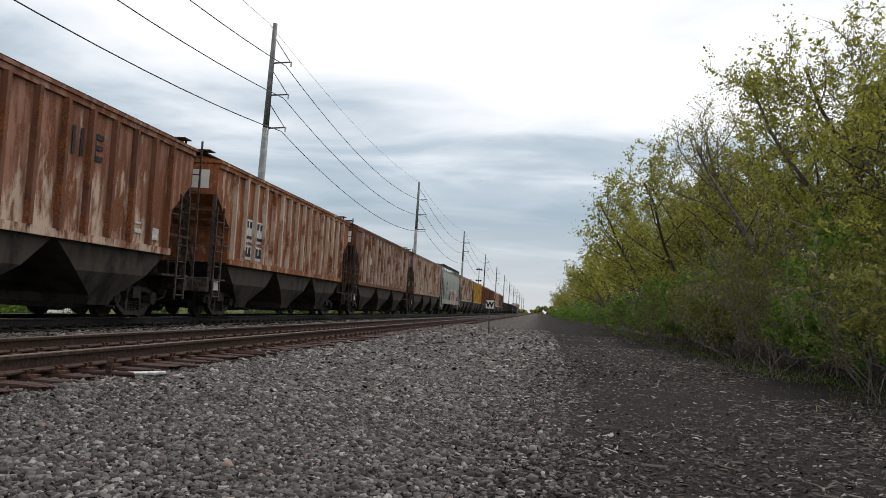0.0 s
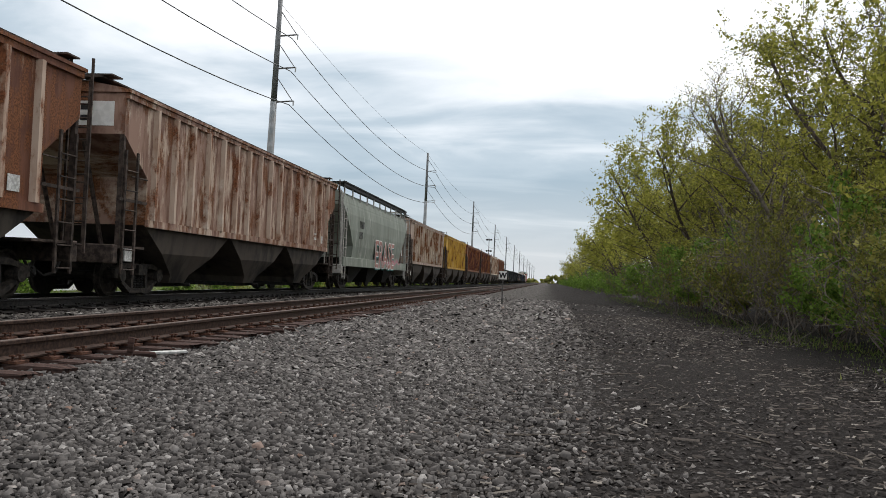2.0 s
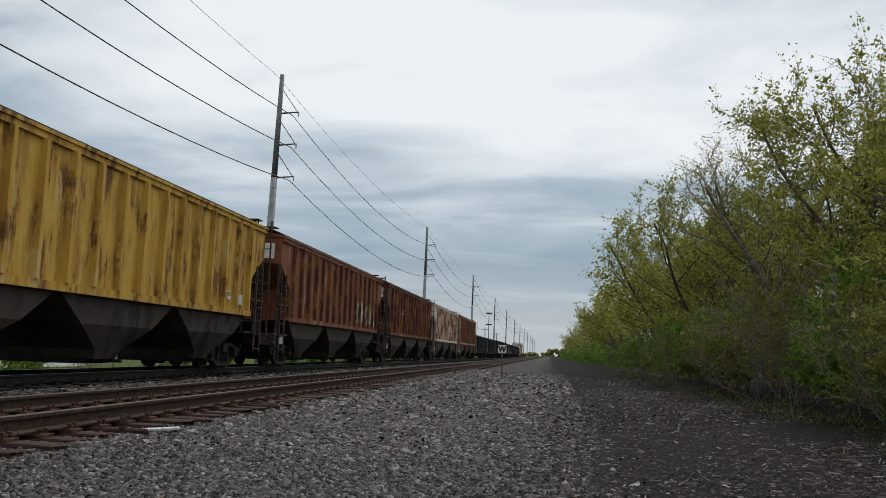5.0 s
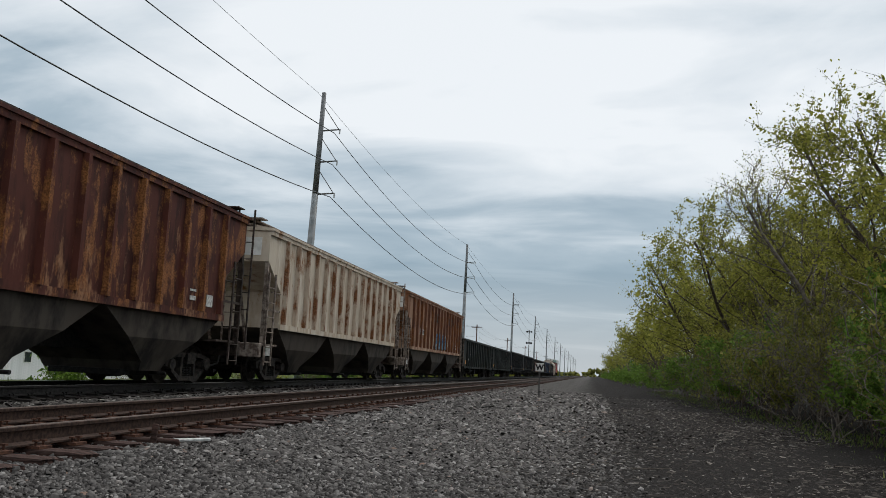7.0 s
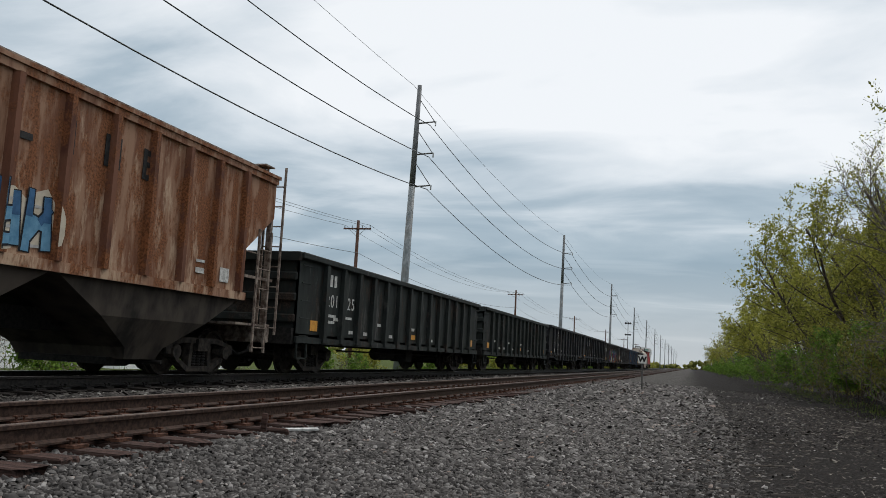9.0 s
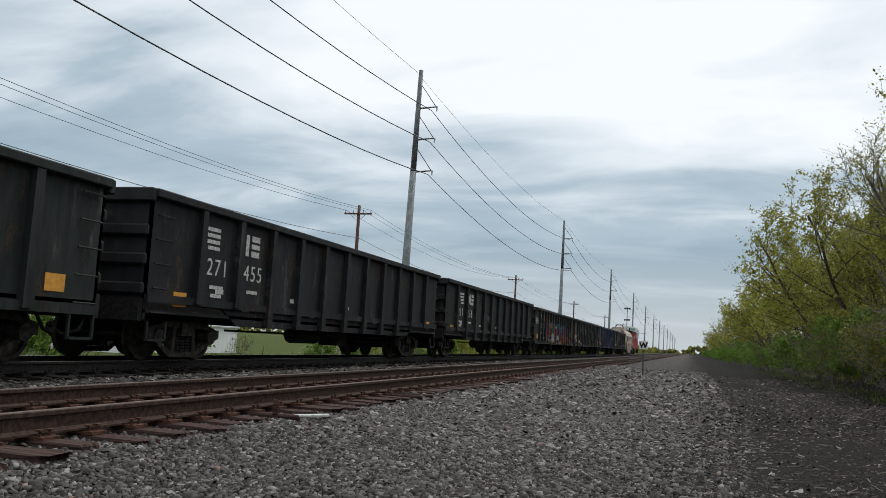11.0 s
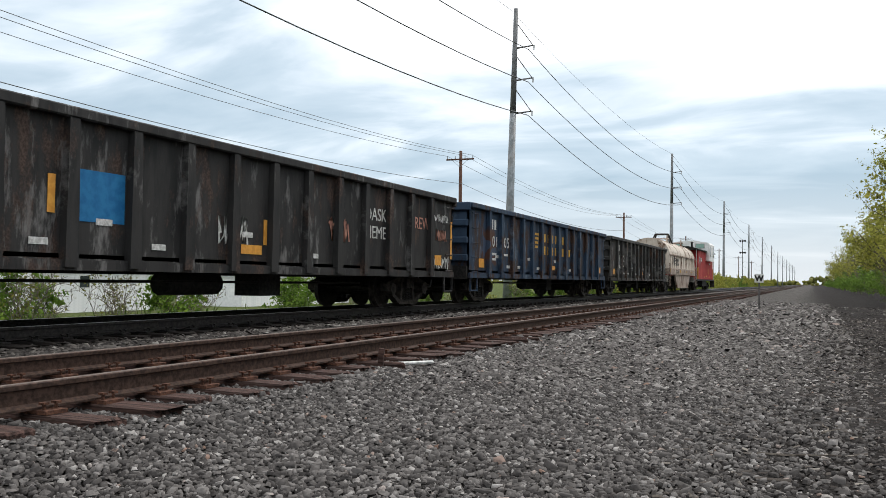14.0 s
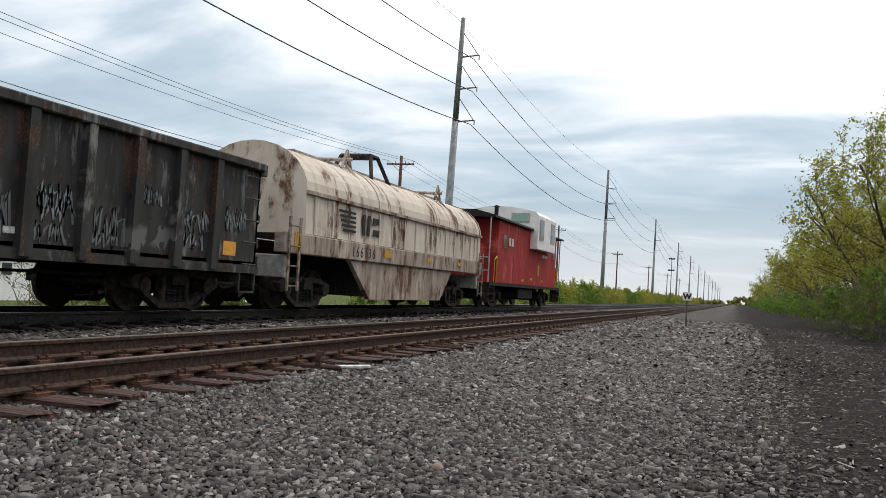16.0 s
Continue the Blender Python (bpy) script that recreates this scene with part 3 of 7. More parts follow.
def build_ballast():
    rng = np.random.default_rng(4)

    def verge(bands):
        px, py, ps = [], [], []
        for r0, r1, gap, size in bands:
            # rings round the standpoint: near radius, far radius, spacing, size
            gx, gy = np.meshgrid(np.arange(-4.85, 1.2, gap), np.arange(1.5, r1, gap))
            x, y = gx.ravel() + rng.uniform(-0.5, 0.5, gx.size) * gap, gy.ravel() + rng.uniform(-0.5, 0.5, gx.size) * gap
            n, r = len(x), np.hypot(x, y)
            keep = (rng.random(n) < np.clip((0.9 - x) / 1.9, 0.0, 1) ** 1.3) & (r > r0) & (r < r1) & (np.abs(x) < 2.2 * y)
            px.append(x[keep]), py.append(y[keep]), ps.append(size * rng.lognormal(0, 0.24, n)[keep])
        px, py, ps = map(np.concatenate, (px, py, ps))
        pz = np.array([ground_z(x) for x in px]) + ps * rng.uniform(0.0, 0.35, len(ps))
        return px, py, np.where(px < -4.15, np.minimum(pz, 0.135), pz), ps
    scatter_stones("gravel_verge", *verge(((3.3, 9.0, 0.033, 0.040),)), 5, "loose grey crushed-stone ballast beside the track", STONE)
    scatter_stones("far_gravel_verge", *verge(((8.9, 14, 0.039, 0.045), (13.8, 24, 0.052, 0.066), (23, 50, 0.095, 0.12))), 8, "loose grey crushed-stone ballast further along the track", STONE, True)
    # between the rails and between the tracks
    px, py, ps = [], [], []
    for x0, x1, y0, y1, dens, size in ((-6.95, -4.2, 1, 20, 230, 0.058), (-9.2, -6.9, 4, 24, 130, 0.08), (-9.7, -4.2, 22, 60, 22, 0.12), (-11.8, -9.2, 6, 20, 40, 0.085)):
        n = int((x1 - x0) * (y1 - y0) * dens)
        px.append(rng.uniform(x0, x1, n)), py.append(rng.uniform(y0, y1, n)), ps.append(size * rng.lognormal(0, 0.25, n))
    px, py, ps = map(np.concatenate, (px, py, ps))
    near_rail = np.minimum(np.abs(np.abs(px - NEAR_X) - 0.755), np.abs(np.abs(px - FAR_X) - 0.755)) < 0.12
    pz = np.array([ground_z(x) for x in px]) + ps * rng.uniform(-0.3, 0.1, len(ps)) - 0.03 * near_rail
    scatter_stones("track_ballast", px, py, pz, ps, 6, "dirty, shade-darkened grey ballast stones between the ties", STONE_DARK, True)
    # crushed grit, pebbles and wood chips on the path
    n = 52000
    x, y = rng.uniform(-1.6, 4.6, n), 3.4 + 42 * rng.random(n) ** 2.1
    dark_patch = np.exp(-((x - 2.6 - 0.05 * (y - 10)) / 0.8) ** 2)
    keep = rng.random(n) > 0.75 * dark_patch
    x, y = x[keep], y[keep]
    sz = 0.021 * rng.lognormal(0, 0.38, len(x)) * (1 + y / 22)
    scatter_stones("path_grit", x, y, np.array([ground_z(a) for a in x]) + 0.003, sz, 7, "crushed grit pressed into the dirt path", GRIT, True)
    n = 12000
    x, y = np.concatenate([rng.uniform(-0.9, 4.4, n // 2), rng.normal(3.4, 0.9, n // 2)]), 3.6 + 26 * rng.random(n) ** 1.4
    ln, wd, an = 0.022 * rng.lognormal(0, 0.6, n), 0.005 * rng.lognormal(0, 0.4, n), rng.uniform(0, math.pi, n)
    z = np.array([ground_z(a) for a in x]) + 0.012
    d = np.stack([np.cos(an), np.sin(an), rng.normal(0, 0.12, n)], -1) * ln[:, None]
    side = np.stack([-np.sin(an), np.cos(an), 0 * an], -1) * wd[:, None]
    up = np.array([0, 0, 1.0])[None] * (wd * 1.2)[:, None]
    c = np.stack([x, y, z], -1)
    vs = np.stack([c - d - side, c - d + side, c - d + up, c + d - side, c + d + side, c + d + up], 1).reshape(-1, 3)
    f = np.array([(1, 4, 5), (1, 5, 2), (2, 5, 3), (2, 3, 0)])
    tagged(bulk("wood_chips", vs, (f[None] + 6 * np.arange(n)[:, None, None]).reshape(-1, 3), CHIPS), "scattered dead twigs and wood chips on the dirt path", "litter", kind="stuff")


build_ballast()


def build_sticks():
    rng = random.Random(9)
    places = [(0.03, 6.9, 20), (-0.35, 5.9, 80), (1.5, 6.2, -35), (1.9, 5.6, 15), (0.6, 10.3, 70), (1.0, 13.5, 60), (2.6, 9.4, 20), (3.2, 12.3, 85), (-0.5, 21.5, 80), (2.2, 8.1, 60), (3.4, 10.8, 75), (1.1, 7.6, 10)]
    for x, y, turn in places:
        bm = bmesh.new()
        p, a = Vector((0, 0, 0.018)), radians(turn)
        ln = rng.uniform(0.14, 0.3)
        for k in range(4):
            q = p + Vector((math.sin(a), math.cos(a), rng.uniform(-0.02, 0.03))) * ln * 0.5
            q.z = max(q.z, 0.012)
            tube(bm, p, q, 0.010 - 0.0018 * k, 5, 0.008 - 0.0018 * k)
            if k == 1:
                tube(bm, p, p + Vector((math.sin(a + 1), math.cos(a + 1), 0.12)) * ln * 0.6, 0.006, 4, 0.003)
            p, a = q, a + rng.uniform(-0.4, 0.4)
        s = part("stick", bm, TWIG)
        s.matrix_basis = pose(x, y, ground_z(x))
        tagged(s, "pale dead stick lying on the dirt path", "stick", "fallen sticks")


build_sticks()


def build_lineside():
    # whistle post
    post = holder("whistle_sign", -1.96, 36.2, 0.0, "white square whistle sign on a thin steel post in the gravel", "sign")
    bm = bmesh.new()
    box(bm, -0.03, 0.03, -0.015, 0.015, -0.05, 1.2)
    part("post", bm, DARK_POLE, post)
    bm = bmesh.new()
    box(bm, -0.17, 0.17, -0.022, -0.016, 1.1, 1.44)
    part("panel", bm, WHITE_PAINT, post, "white sheet-metal panel", bevel=0.004)
    w = lettering("W", 0.3, 0.003, 0, 0, 0, BLACK_PAINT, post, "letter", weight=0.016)
    w.matrix_basis = Matrix(((0, 1, 0, 0.0), (-1, 0, 0, -0.024), (0, 0, 1, 1.165), (0, 0, 0, 1)))
    # stake and plank by the rail
    bm = bmesh.new()
    box(bm, -0.03, 0.03, -0.02, 0.02, -0.2, 0.2)
    st = part("marker_stake", bm, TIE_WOOD, None, bevel=0.006)
    st.matrix_basis = pose(-4.3, 8.5, 0.12, 3, 4, 10)
    tagged(st, "short weathered wooden marker stake beside the rail", "stake")
    bm = bmesh.new()
    box(bm, -0.035, 0.035, -0.19, 0.19, -0.012, 0.012)
    pl = part("loose_board", bm, LETTER_WHITE, None, bevel=0.004)
    pl.matrix_basis = pose(-4.08, 8.95, 0.14, 2, 6, -55)
    tagged(pl, "pale broken board lying on the ballast", "board")


build_lineside()


# ---------------------------------------------------------------- poles and wires
STEEL_POLES = [(-19.5, -17.0), (-19.4, 57.0), (-19.1, 130.0), (-19.0, 210.0), (-19.0, 295.0), (-19.0, 375.0), (-19.0, 460.0), (-19.0, 545.0), (-19.0, 635.0), (-19.0, 730.0), (-19.0, 830.0), (-19.0, 940.0), (-19.0, 1060.0)]
ARM_Z = (17.25, 15.0, 12.7)


def build_pole(x, y, lean=0.0):
    base = ground_z(x)
    p = holder("transmission_pole", x, y, base, "tall tapered grey steel pole with three short arms and dark top", "utility pole", "steel transmission poles")
    p.matrix_basis = pose(x, y, base, 0, lean, 0)
    k = -base
    bm = bmesh.new()
    tube(bm, (0, 0, -0.3), (0, 0, 12.6 + k), 0.33, 12, 0.22)
    part("shaft", bm, GALV, p, smooth=True)
    bm = bmesh.new()
    tube(bm, (0, 0, 12.6 + k), (0, 0, 19.9 + k), 0.21, 12, 0.15)
    part("upper_shaft", bm, GALV_DARK, p, "darker weathered upper shaft", smooth=True)
    for z in ARM_Z:
        bm = bmesh.new()
        tube(bm, (0.1, 0, z + k - 0.12), (1.35, 0, z + k), 0.06, 6, 0.045)
        arm = part("arm", bm, DARK_POLE, p)
        bm = bmesh.new()
        tube(bm, (1.3, 0, z + k + 0.02), (0.15, 0, z + k + 1.55), 0.03, 5)
        part("brace", bm, DARK_POLE, arm)
        bm = bmesh.new()
        tube(bm, (1.38, 0, z + k + 0.02), (1.38, 0, z + k - 0.32), 0.06, 8, 0.045)
        part("insulator", bm, ROOF_GREY, arm)
    return p


for i, (x, y) in enumerate(STEEL_POLES):
    build_pole(x, y, 1.2 if i == 1 else 0.3)


def wire_run(name, points, sag, radius, label, group):
    verts, faces = [], []
    n, sides = 18, 4
    rings = 0
    for (a, b) in zip(points, points[1:]):
        a, b = Vector(a), Vector(b)
        r = radius
        for i in range(0 if rings == 0 else 1, n + 1):
            s = i / n
            p = a.lerp(b, s)
            p.z -= sag * 4 * s * (1 - s)
            for k in range(sides):
                verts.append((p.x + r * math.cos(k * math.tau / sides), p.y, p.z + r * math.sin(k * math.tau / sides)))
            if rings:
                o = (rings - 1) * sides
                for k in range(sides):
                    j = (k + 1) % sides
                    faces.append((o + k, o + j, o + sides + j, o + sides + k))
            rings += 1
    w = raw(name, verts, faces, WIRE)
    return tagged(w, label, "power line", group)


for z in ARM_Z:
    wire_run("power_line", [(x + 1.38 + 0.0, y, z - 0.3) for x, y in STEEL_POLES], 1.9, 0.032, "thin sagging aluminium conductor strung between steel poles", "overhead wires")
wire_run("shield_wire", [(x, y, 19.9) for x, y in STEEL_POLES], 1.1, 0.016, "thin sagging shield wire along the pole tops", "overhead wires")

WOOD_POLES = [(-27.6, -4.0), (-27.6, 68.5), (-27.6, 138.0), (-27.6, 211.0), (-27.6, 290.0), (-27.6, 370.0), (-27.6, 450.0), (-27.6, 540.0)]


def build_wood_pole(x, y):
    base = ground_z(x)
    p = holder("wooden_pole", x, y, base, "reddish-brown wooden pole with a single timber crossarm", "utility pole", "wooden distribution poles")
    bm = bmesh.new()
    tube(bm, (0, 0, -0.3), (0, 0, 12.0 - base), 0.2, 10, 0.13)
    part("pole", bm, POLE_WOOD, p, smooth=True)
    bm = bmesh.new()
    box(bm, -1.25, 1.25, -0.19, -0.1, 11.2 - base, 11.33 - base)
    arm = part("crossarm", bm, POLE_WOOD, p, bevel=0.01)
    for dx in (-1.15, -0.45, 0.45, 1.15):
        bm = bmesh.new()
        tube(bm, (dx, -0.145, 11.33 - base), (dx, -0.145, 11.55 - base), 0.045, 6, 0.03)
        part("insulator", bm, GALV, arm)
    bm = bmesh.new()
    for s in (-1, 1):
        tube(bm, (0, -0.15, 10.6 - base), (s * 0.7, -0.15, 11.2 - base), 0.02, 4)
    part("brace", bm, GALV, arm)


for x, y in WOOD_POLES:
    build_wood_pole(x, y)
for dx in (-1.15, 0.45, 1.15):
    wire_run("distribution_wire", [(x + dx, y - 0.14, 11.57) for x, y in WOOD_POLES], 1.3, 0.014, "thin sagging wire between the wooden poles", "overhead wires")
wire_run("telephone_cable", [(x + 0.16, y, 9.2) for x, y in WOOD_POLES], 1.2, 0.018, "slack dark cable below the crossarms", "overhead wires")


def build_signal_mast(x, y):
    p = holder("signal_mast", x, y, 0.0, "distant dark signal mast with stacked lamp heads", "signal")
    p.matrix_basis = pose(x, y, ground_z(x))
    bm = bmesh.new()
    tube(bm, (0, 0, 0), (0, 0, 17.0), 0.16, 8, 0.1)
    part("mast", bm, DARK_POLE, p)
    for z in (12.5, 16.5):
        bm = bmesh.new()
        for s in (-1, 0, 1):
            tube(bm, (s * 0.75, -0.2, z), (s * 0.75, 0.25, z), 0.34, 10)
        box(bm, -1.1, 1.1, -0.05, 0.05, z - 0.1, z + 0.1)
        part("lamp_head", bm, BLACK_STEEL, p)


build_signal_mast(-22.0, 312.0)

# ---------------------------------------------------------------- the train
_templates = {}


def truck_parts():
    """Meshes of one freight truck about its own centre, wheel treads on z = 0."""
    if _templates:
        return _templates
    R = 0.46
    bm = turned(bmesh.new(), [(-0.07, 0.10), (-0.07, R + 0.03), (-0.045, R + 0.03), (-0.035, R), (0.07, R - 0.01), (0.07, R - 0.07), (0.02, R - 0.09), (0.015, 0.2), (0.075, 0.16), (0.085, 0.1)], 28)
    _templates["wheel"] = part("wheel", bm, WHEEL_STEEL, smooth=False)
    bm = tube(bmesh.new(), (-0.95, 0, 0), (0.95, 0, 0), 0.09, 10)
    _templates["axle"] = part("axle", bm, WHEEL_STEEL)
    # side frame with its two window openings
    bm = bmesh.new()
    prism(bm, [(-1.2, 0.60), (-1.2, 0.42), (-0.98, 0.40), (-0.98, 0.60)], -0.09, 0.09)
    prism(bm, [(1.2, 0.60), (1.2, 0.42), (0.98, 0.40), (0.98, 0.60)], -0.09, 0.09)
    prism(bm, [(-1.2, 0.60), (-0.62, 0.74), (0.62, 0.74), (1.2, 0.60), (1.2, 0.52), (0.62, 0.63), (-0.62, 0.63), (-1.2, 0.52)], -0.085, 0.085)
    prism(bm, [(-1.0, 0.46), (-0.42, 0.18), (0.42, 0.18), (1.0, 0.46), (1.0, 0.38), (0.46, 0.08), (-0.46, 0.08), (-1.0, 0.38)], -0.085, 0.085)
    for s in (-1, 1):
        prism(bm, [(s * 0.30, 0.16), (s * 0.42, 0.16), (s * 0.36, 0.66), (s * 0.27, 0.66)], -0.08, 0.08)
        tube(bm, (-0.12, s * 0.9, 0.46), (0.14, s * 0.9, 0.46), 0.14, 10)
    _templates["side_frame"] = part("side_frame", bm, TRUCK_STEEL)
    prof = []
    for k in range(6):
        prof += [(0.185 + 0.055 * k, 0.05), (0.20 + 0.055 * k, 0.08), (0.225 + 0.055 * k, 0.08)]
    bm = turned(bmesh.new(), prof, 8)
    bm.transform(Matrix.Rotation(radians(-90), 4, "Y"))
    _templates["spring"] = part("spring", bm, BLACK_STEEL)
    bm = bmesh.new()
    box(bm, -1.15, 1.15, -0.2, 0.2, 0.48, 0.72)
    tube(bm, (0, 0, 0.7), (0, 0, 0.8), 0.3, 12)
    for s in (-1, 1):
        box(bm, -0.8, 0.8, s * 0.33 - 0.04, s * 0.33 + 0.04, 0.3, 0.42)
    _templates["truck"] = part("truck", bm, TRUCK_STEEL)
    return _templates


def add_truck(car, y):
    t = truck_parts()
    tr = again(t["truck"], car, pose(0, y, 0), "truck")
    for s in (-1, 1):
        again(t["side_frame"], tr, pose(s * 1.0, 0, 0, 0, 0, 0 if s > 0 else 180), "side_frame")
        for dy in (-0.17, 0.0, 0.17):
            again(t["spring"], tr, pose(s * 1.0, dy, 0), "spring")
        again(t["axle"], tr, pose(0, s * 0.9, 0.46), "axle")
        for e in (-1, 1):
            again(t["wheel"], tr, pose(s * 0.755, e * 0.9, 0.46, 0, 0, 0 if s > 0 else 180), "wheel")


def add_coupler(car, y, s):
    bm = bmesh.new()
    box(bm, -0.11, 0.11, min(y, y + s * 0.55), max(y, y + s * 0.55), 0.78, 1.02)
    box(bm, -0.2, 0.14, min(y + s * 0.5, y + s * 0.78), max(y + s * 0.5, y + s * 0.78), 0.72, 1.06)
    c = part("coupler", bm, TRUCK_STEEL, car, bevel=0.02)
    bm = bmesh.new()
    pts = [Vector((0.35, y + s * 0.05, 0.85)), Vector((0.38, y + s * 0.3, 0.5)), Vector((0.3, y + s * 0.6, 0.42)), Vector((0.15, y + s * 0.8, 0.6))]
    for a, b2 in zip(pts, pts[1:]):
        tube(bm, a, b2, 0.03, 6)
    part("air_hose", bm, BLACK_STEEL, c)


def add_ladder(car, x, ya, yb, z0, z1, material, step=0.42):
    bm = bmesh.new()
    for y in (ya, yb):
        box(bm, x - 0.02, x + 0.02, y - 0.035, y + 0.035, z0, z1)
    z = z0 + 0.1
    while z < z1 - 0.1:
        tube(bm, (x + 0.03, ya, z), (x + 0.03, yb, z), 0.016, 5)
        z += step
    return part("ladder", bm, material, car)


def add_end_ladder(car, y, xa, xb, z0, z1, material):
    bm = bmesh.new()
    for x in (xa, xb):
        box(bm, x - 0.022, x + 0.022, y - 0.02, y + 0.02, z0, z1)
    z = z0 + 0.15
    while z < z1:
        tube(bm, (xa, y, z), (xb, y, z), 0.016, 5)
        z += 0.45
    return part("end_ladder", bm, material, car)


def underframe(car, half, material=None):
    bm = bmesh.new()
    box(bm, -0.28, 0.28, -half, half, 0.72, 1.08)
    part("center_sill", bm, material or BLACK_STEEL, car)


CARS = []


def car_at(name, y0, y1, label, category, group):
    car = holder(name, FAR_X, (y0 + y1) / 2, RAIL_Z, label, category, group)
    CARS.append((car, (y0 + y1) / 2))
    return car, (y1 - y0) / 2


def covered_hopper(y0, y1, paint, trim, lower, label, posts=16, eave=4.33, running=True, sign=True, marks=True, post_paint=None):
    car, half = car_at("covered_hopper", y0, y1, label, "hopper car", "freight train")
    R = half - 0.88                     # half length of the roof
    B = R - 1.15                        # half length of the side at its foot
    side = 1.5
    bm = loft(bmesh.new(), [(1.6, side, B), (2.65, side, B + 0.03), (3.45, side, R), (eave, side, R)])
    part("body", bm, paint, car)
    bm = loft(bmesh.new(), [(eave + 0.002, side + 0.09, R + 0.05), (eave + 0.07, side + 0.09, R + 0.05), (eave + 0.27, 0.45, R + 0.05)])
    part("roof", bm, paint, car)
    for s in (-1, 1):
        bm = bmesh.new()
        box(bm, min(s * side, s * (side + 0.07)), max(s * side, s * (side + 0.07)), -B - 0.02, B + 0.02, 1.56, 1.72)
        part("side_sill", bm, paint, car)
        bm = bmesh.new()
        box(bm, min(s * side, s * (side + 0.06)), max(s * side, s * (side + 0.06)), -R, R, eave - 0.12, eave)
        part("top_chord", bm, paint, car)
        for k in range(posts):
            y = -B + 0.25 + (2 * B - 0.5) * k / (posts - 1)
            bm = bmesh.new()
            along_z = [(s * side, y - 0.085), (s * (side + 0.11), y - 0.055), (s * (side + 0.11), y + 0.055), (s * side, y + 0.085)]
            lo, hi = [bm.verts.new((a, c, 1.72)) for a, c in along_z], [bm.verts.new((a, c, eave - 0.12)) for a, c in along_z]
            for i in range(3):
                bm.faces.new((lo[i], lo[i + 1], hi[i + 1], hi[i]))
            bm.faces.new(hi), bm.faces.new(lo[::-1])
            bmesh.ops.recalc_face_normals(bm, faces=bm.faces[:])
            part("side_post", bm, post_paint or paint, car)
    # hatches and running boards
    bm = bmesh.new()
    box(bm, -0.32, 0.32, -R + 0.6, R - 0.6, eave + 0.27, eave + 0.36)
    part("hatch_cover", bm, trim, car, bevel=0.02)
    if running:
        for s in (-1, 1):
            bm = bmesh.new()
            box(bm, s * 0.82 - 0.28, s * 0.82 + 0.28, -R - 0.25, R + 0.25, eave + 0.27, eave + 0.30)
            for k in range(9):
                y = -R + 0.4 + (2 * R - 0.8) * k / 8
                box(bm, s * 0.9 - 0.02, s * 0.9 + 0.02, y - 0.02, y + 0.02, eave + 0.1, eave + 0.27)
            part("running_board", bm, trim, car)
        for e in (-1, 1):
            bm = bmesh.new()
            box(bm, -1.3, 1.3, e * (R + 0.03) - 0.22, e * (R + 0.03) + 0.22, eave + 0.31, eave + 0.34)
            part("end_walkway", bm, trim, car)
    # three discharge pockets
    for k in (-1, 0, 1):
        bm = loft(bmesh.new(), [(0.30, 1.12, 0.45), (0.5, 1.2, 0.55), (1.0, 1.42, 1.55), (1.6, 1.47, B / 3 - 0.02)], k * B * 2 / 3)
        pk = part("discharge_pocket", bm, lower, car, "grimy sloping discharge pocket")
        bm = bmesh.new()
        box(bm, -0.9, 0.9, k * B * 2 / 3 - 0.62, k * B * 2 / 3 + 0.62, 0.2, 0.32)
        tube(bm, (-1.3, k * B * 2 / 3 + 0.4, 0.26), (1.3, k * B * 2 / 3 + 0.4, 0.26), 0.04, 6)
        part("outlet_gate", bm, BLACK_STEEL, pk)
    underframe(car, half - 0.7)
    for e in (-1, 1):
        yE = e * (half - 0.78)
        bm = bmesh.new()
        box(bm, -1.48, 1.48, yE - 0.11, yE + 0.11, 0.72, 1.12)
        part("end_sill", bm, trim, car, bevel=0.02)
        bm = bmesh.new()
        y_in = e * (B - 0.1)
        box(bm, -1.45, 1.45, min(yE, y_in), max(yE, y_in), 1.06, 1.11)
        part("end_platform", bm, trim, car)
        bm = bmesh.new()
        for x in (-0.55, 0.55):
            tube(bm, (x, e * (B + 0.1), 1.1), (x, e * (R - 0.1), 3.3), 0.05, 6)
        for x in (-1.44, 1.44):
            box(bm, x - 0.05, x + 0.05, e * (R - 0.06) - 0.05, e * (R - 0.06) + 0.05, 1.1, 3.5)
        part("corner_post", bm, trim, car)
        for s in (-1, 1):
            add_ladder(car, s * 1.52, e * (R - 0.62), e * (R - 0.1), 0.5, eave - 1.2, trim)
            bm = bmesh.new()
            box(bm, s * 1.5 - 0.02, s * 1.5 + 0.02, min(e * B, yE), max(e * B, yE), 2.05, 2.11)
            tube(bm, (s * 1.5, e * B, 2.6), (s * 1.5, e * (R - 0.4), 2.6), 0.018, 5)
            part("grab_rail", bm, trim, car)
        add_end_ladder(car, e * (R + 0.12), 0.45 * e + 0.75, 0.45 * e + 1.2, 0.9, eave + 0.3, trim)
        add_coupler(car, e * (half - 0.75), e)
        add_truck(car, e * (half - 2.75))
    if sign:
        bm = bmesh.new()
        box(bm, -0.75, 1.25, -R - 0.014, -R - 0.004, 3.62, 4.14)
        pn = part("end_panel", bm, WHITE_PAINT, car, "weathered white end panel")
        bm = bmesh.new()
        for k in range(4):
            box(bm, -0.4 + 0.3 * k, -0.2 + 0.3 * k, -R - 0.02, -R - 0.015, 3.95, 4.07)
            box(bm, -0.4 + 0.3 * k, -0.2 + 0.3 * k, -R - 0.02, -R - 0.015, 3.72, 3.84)
        part("marking", bm, BLACK_PAINT, pn)
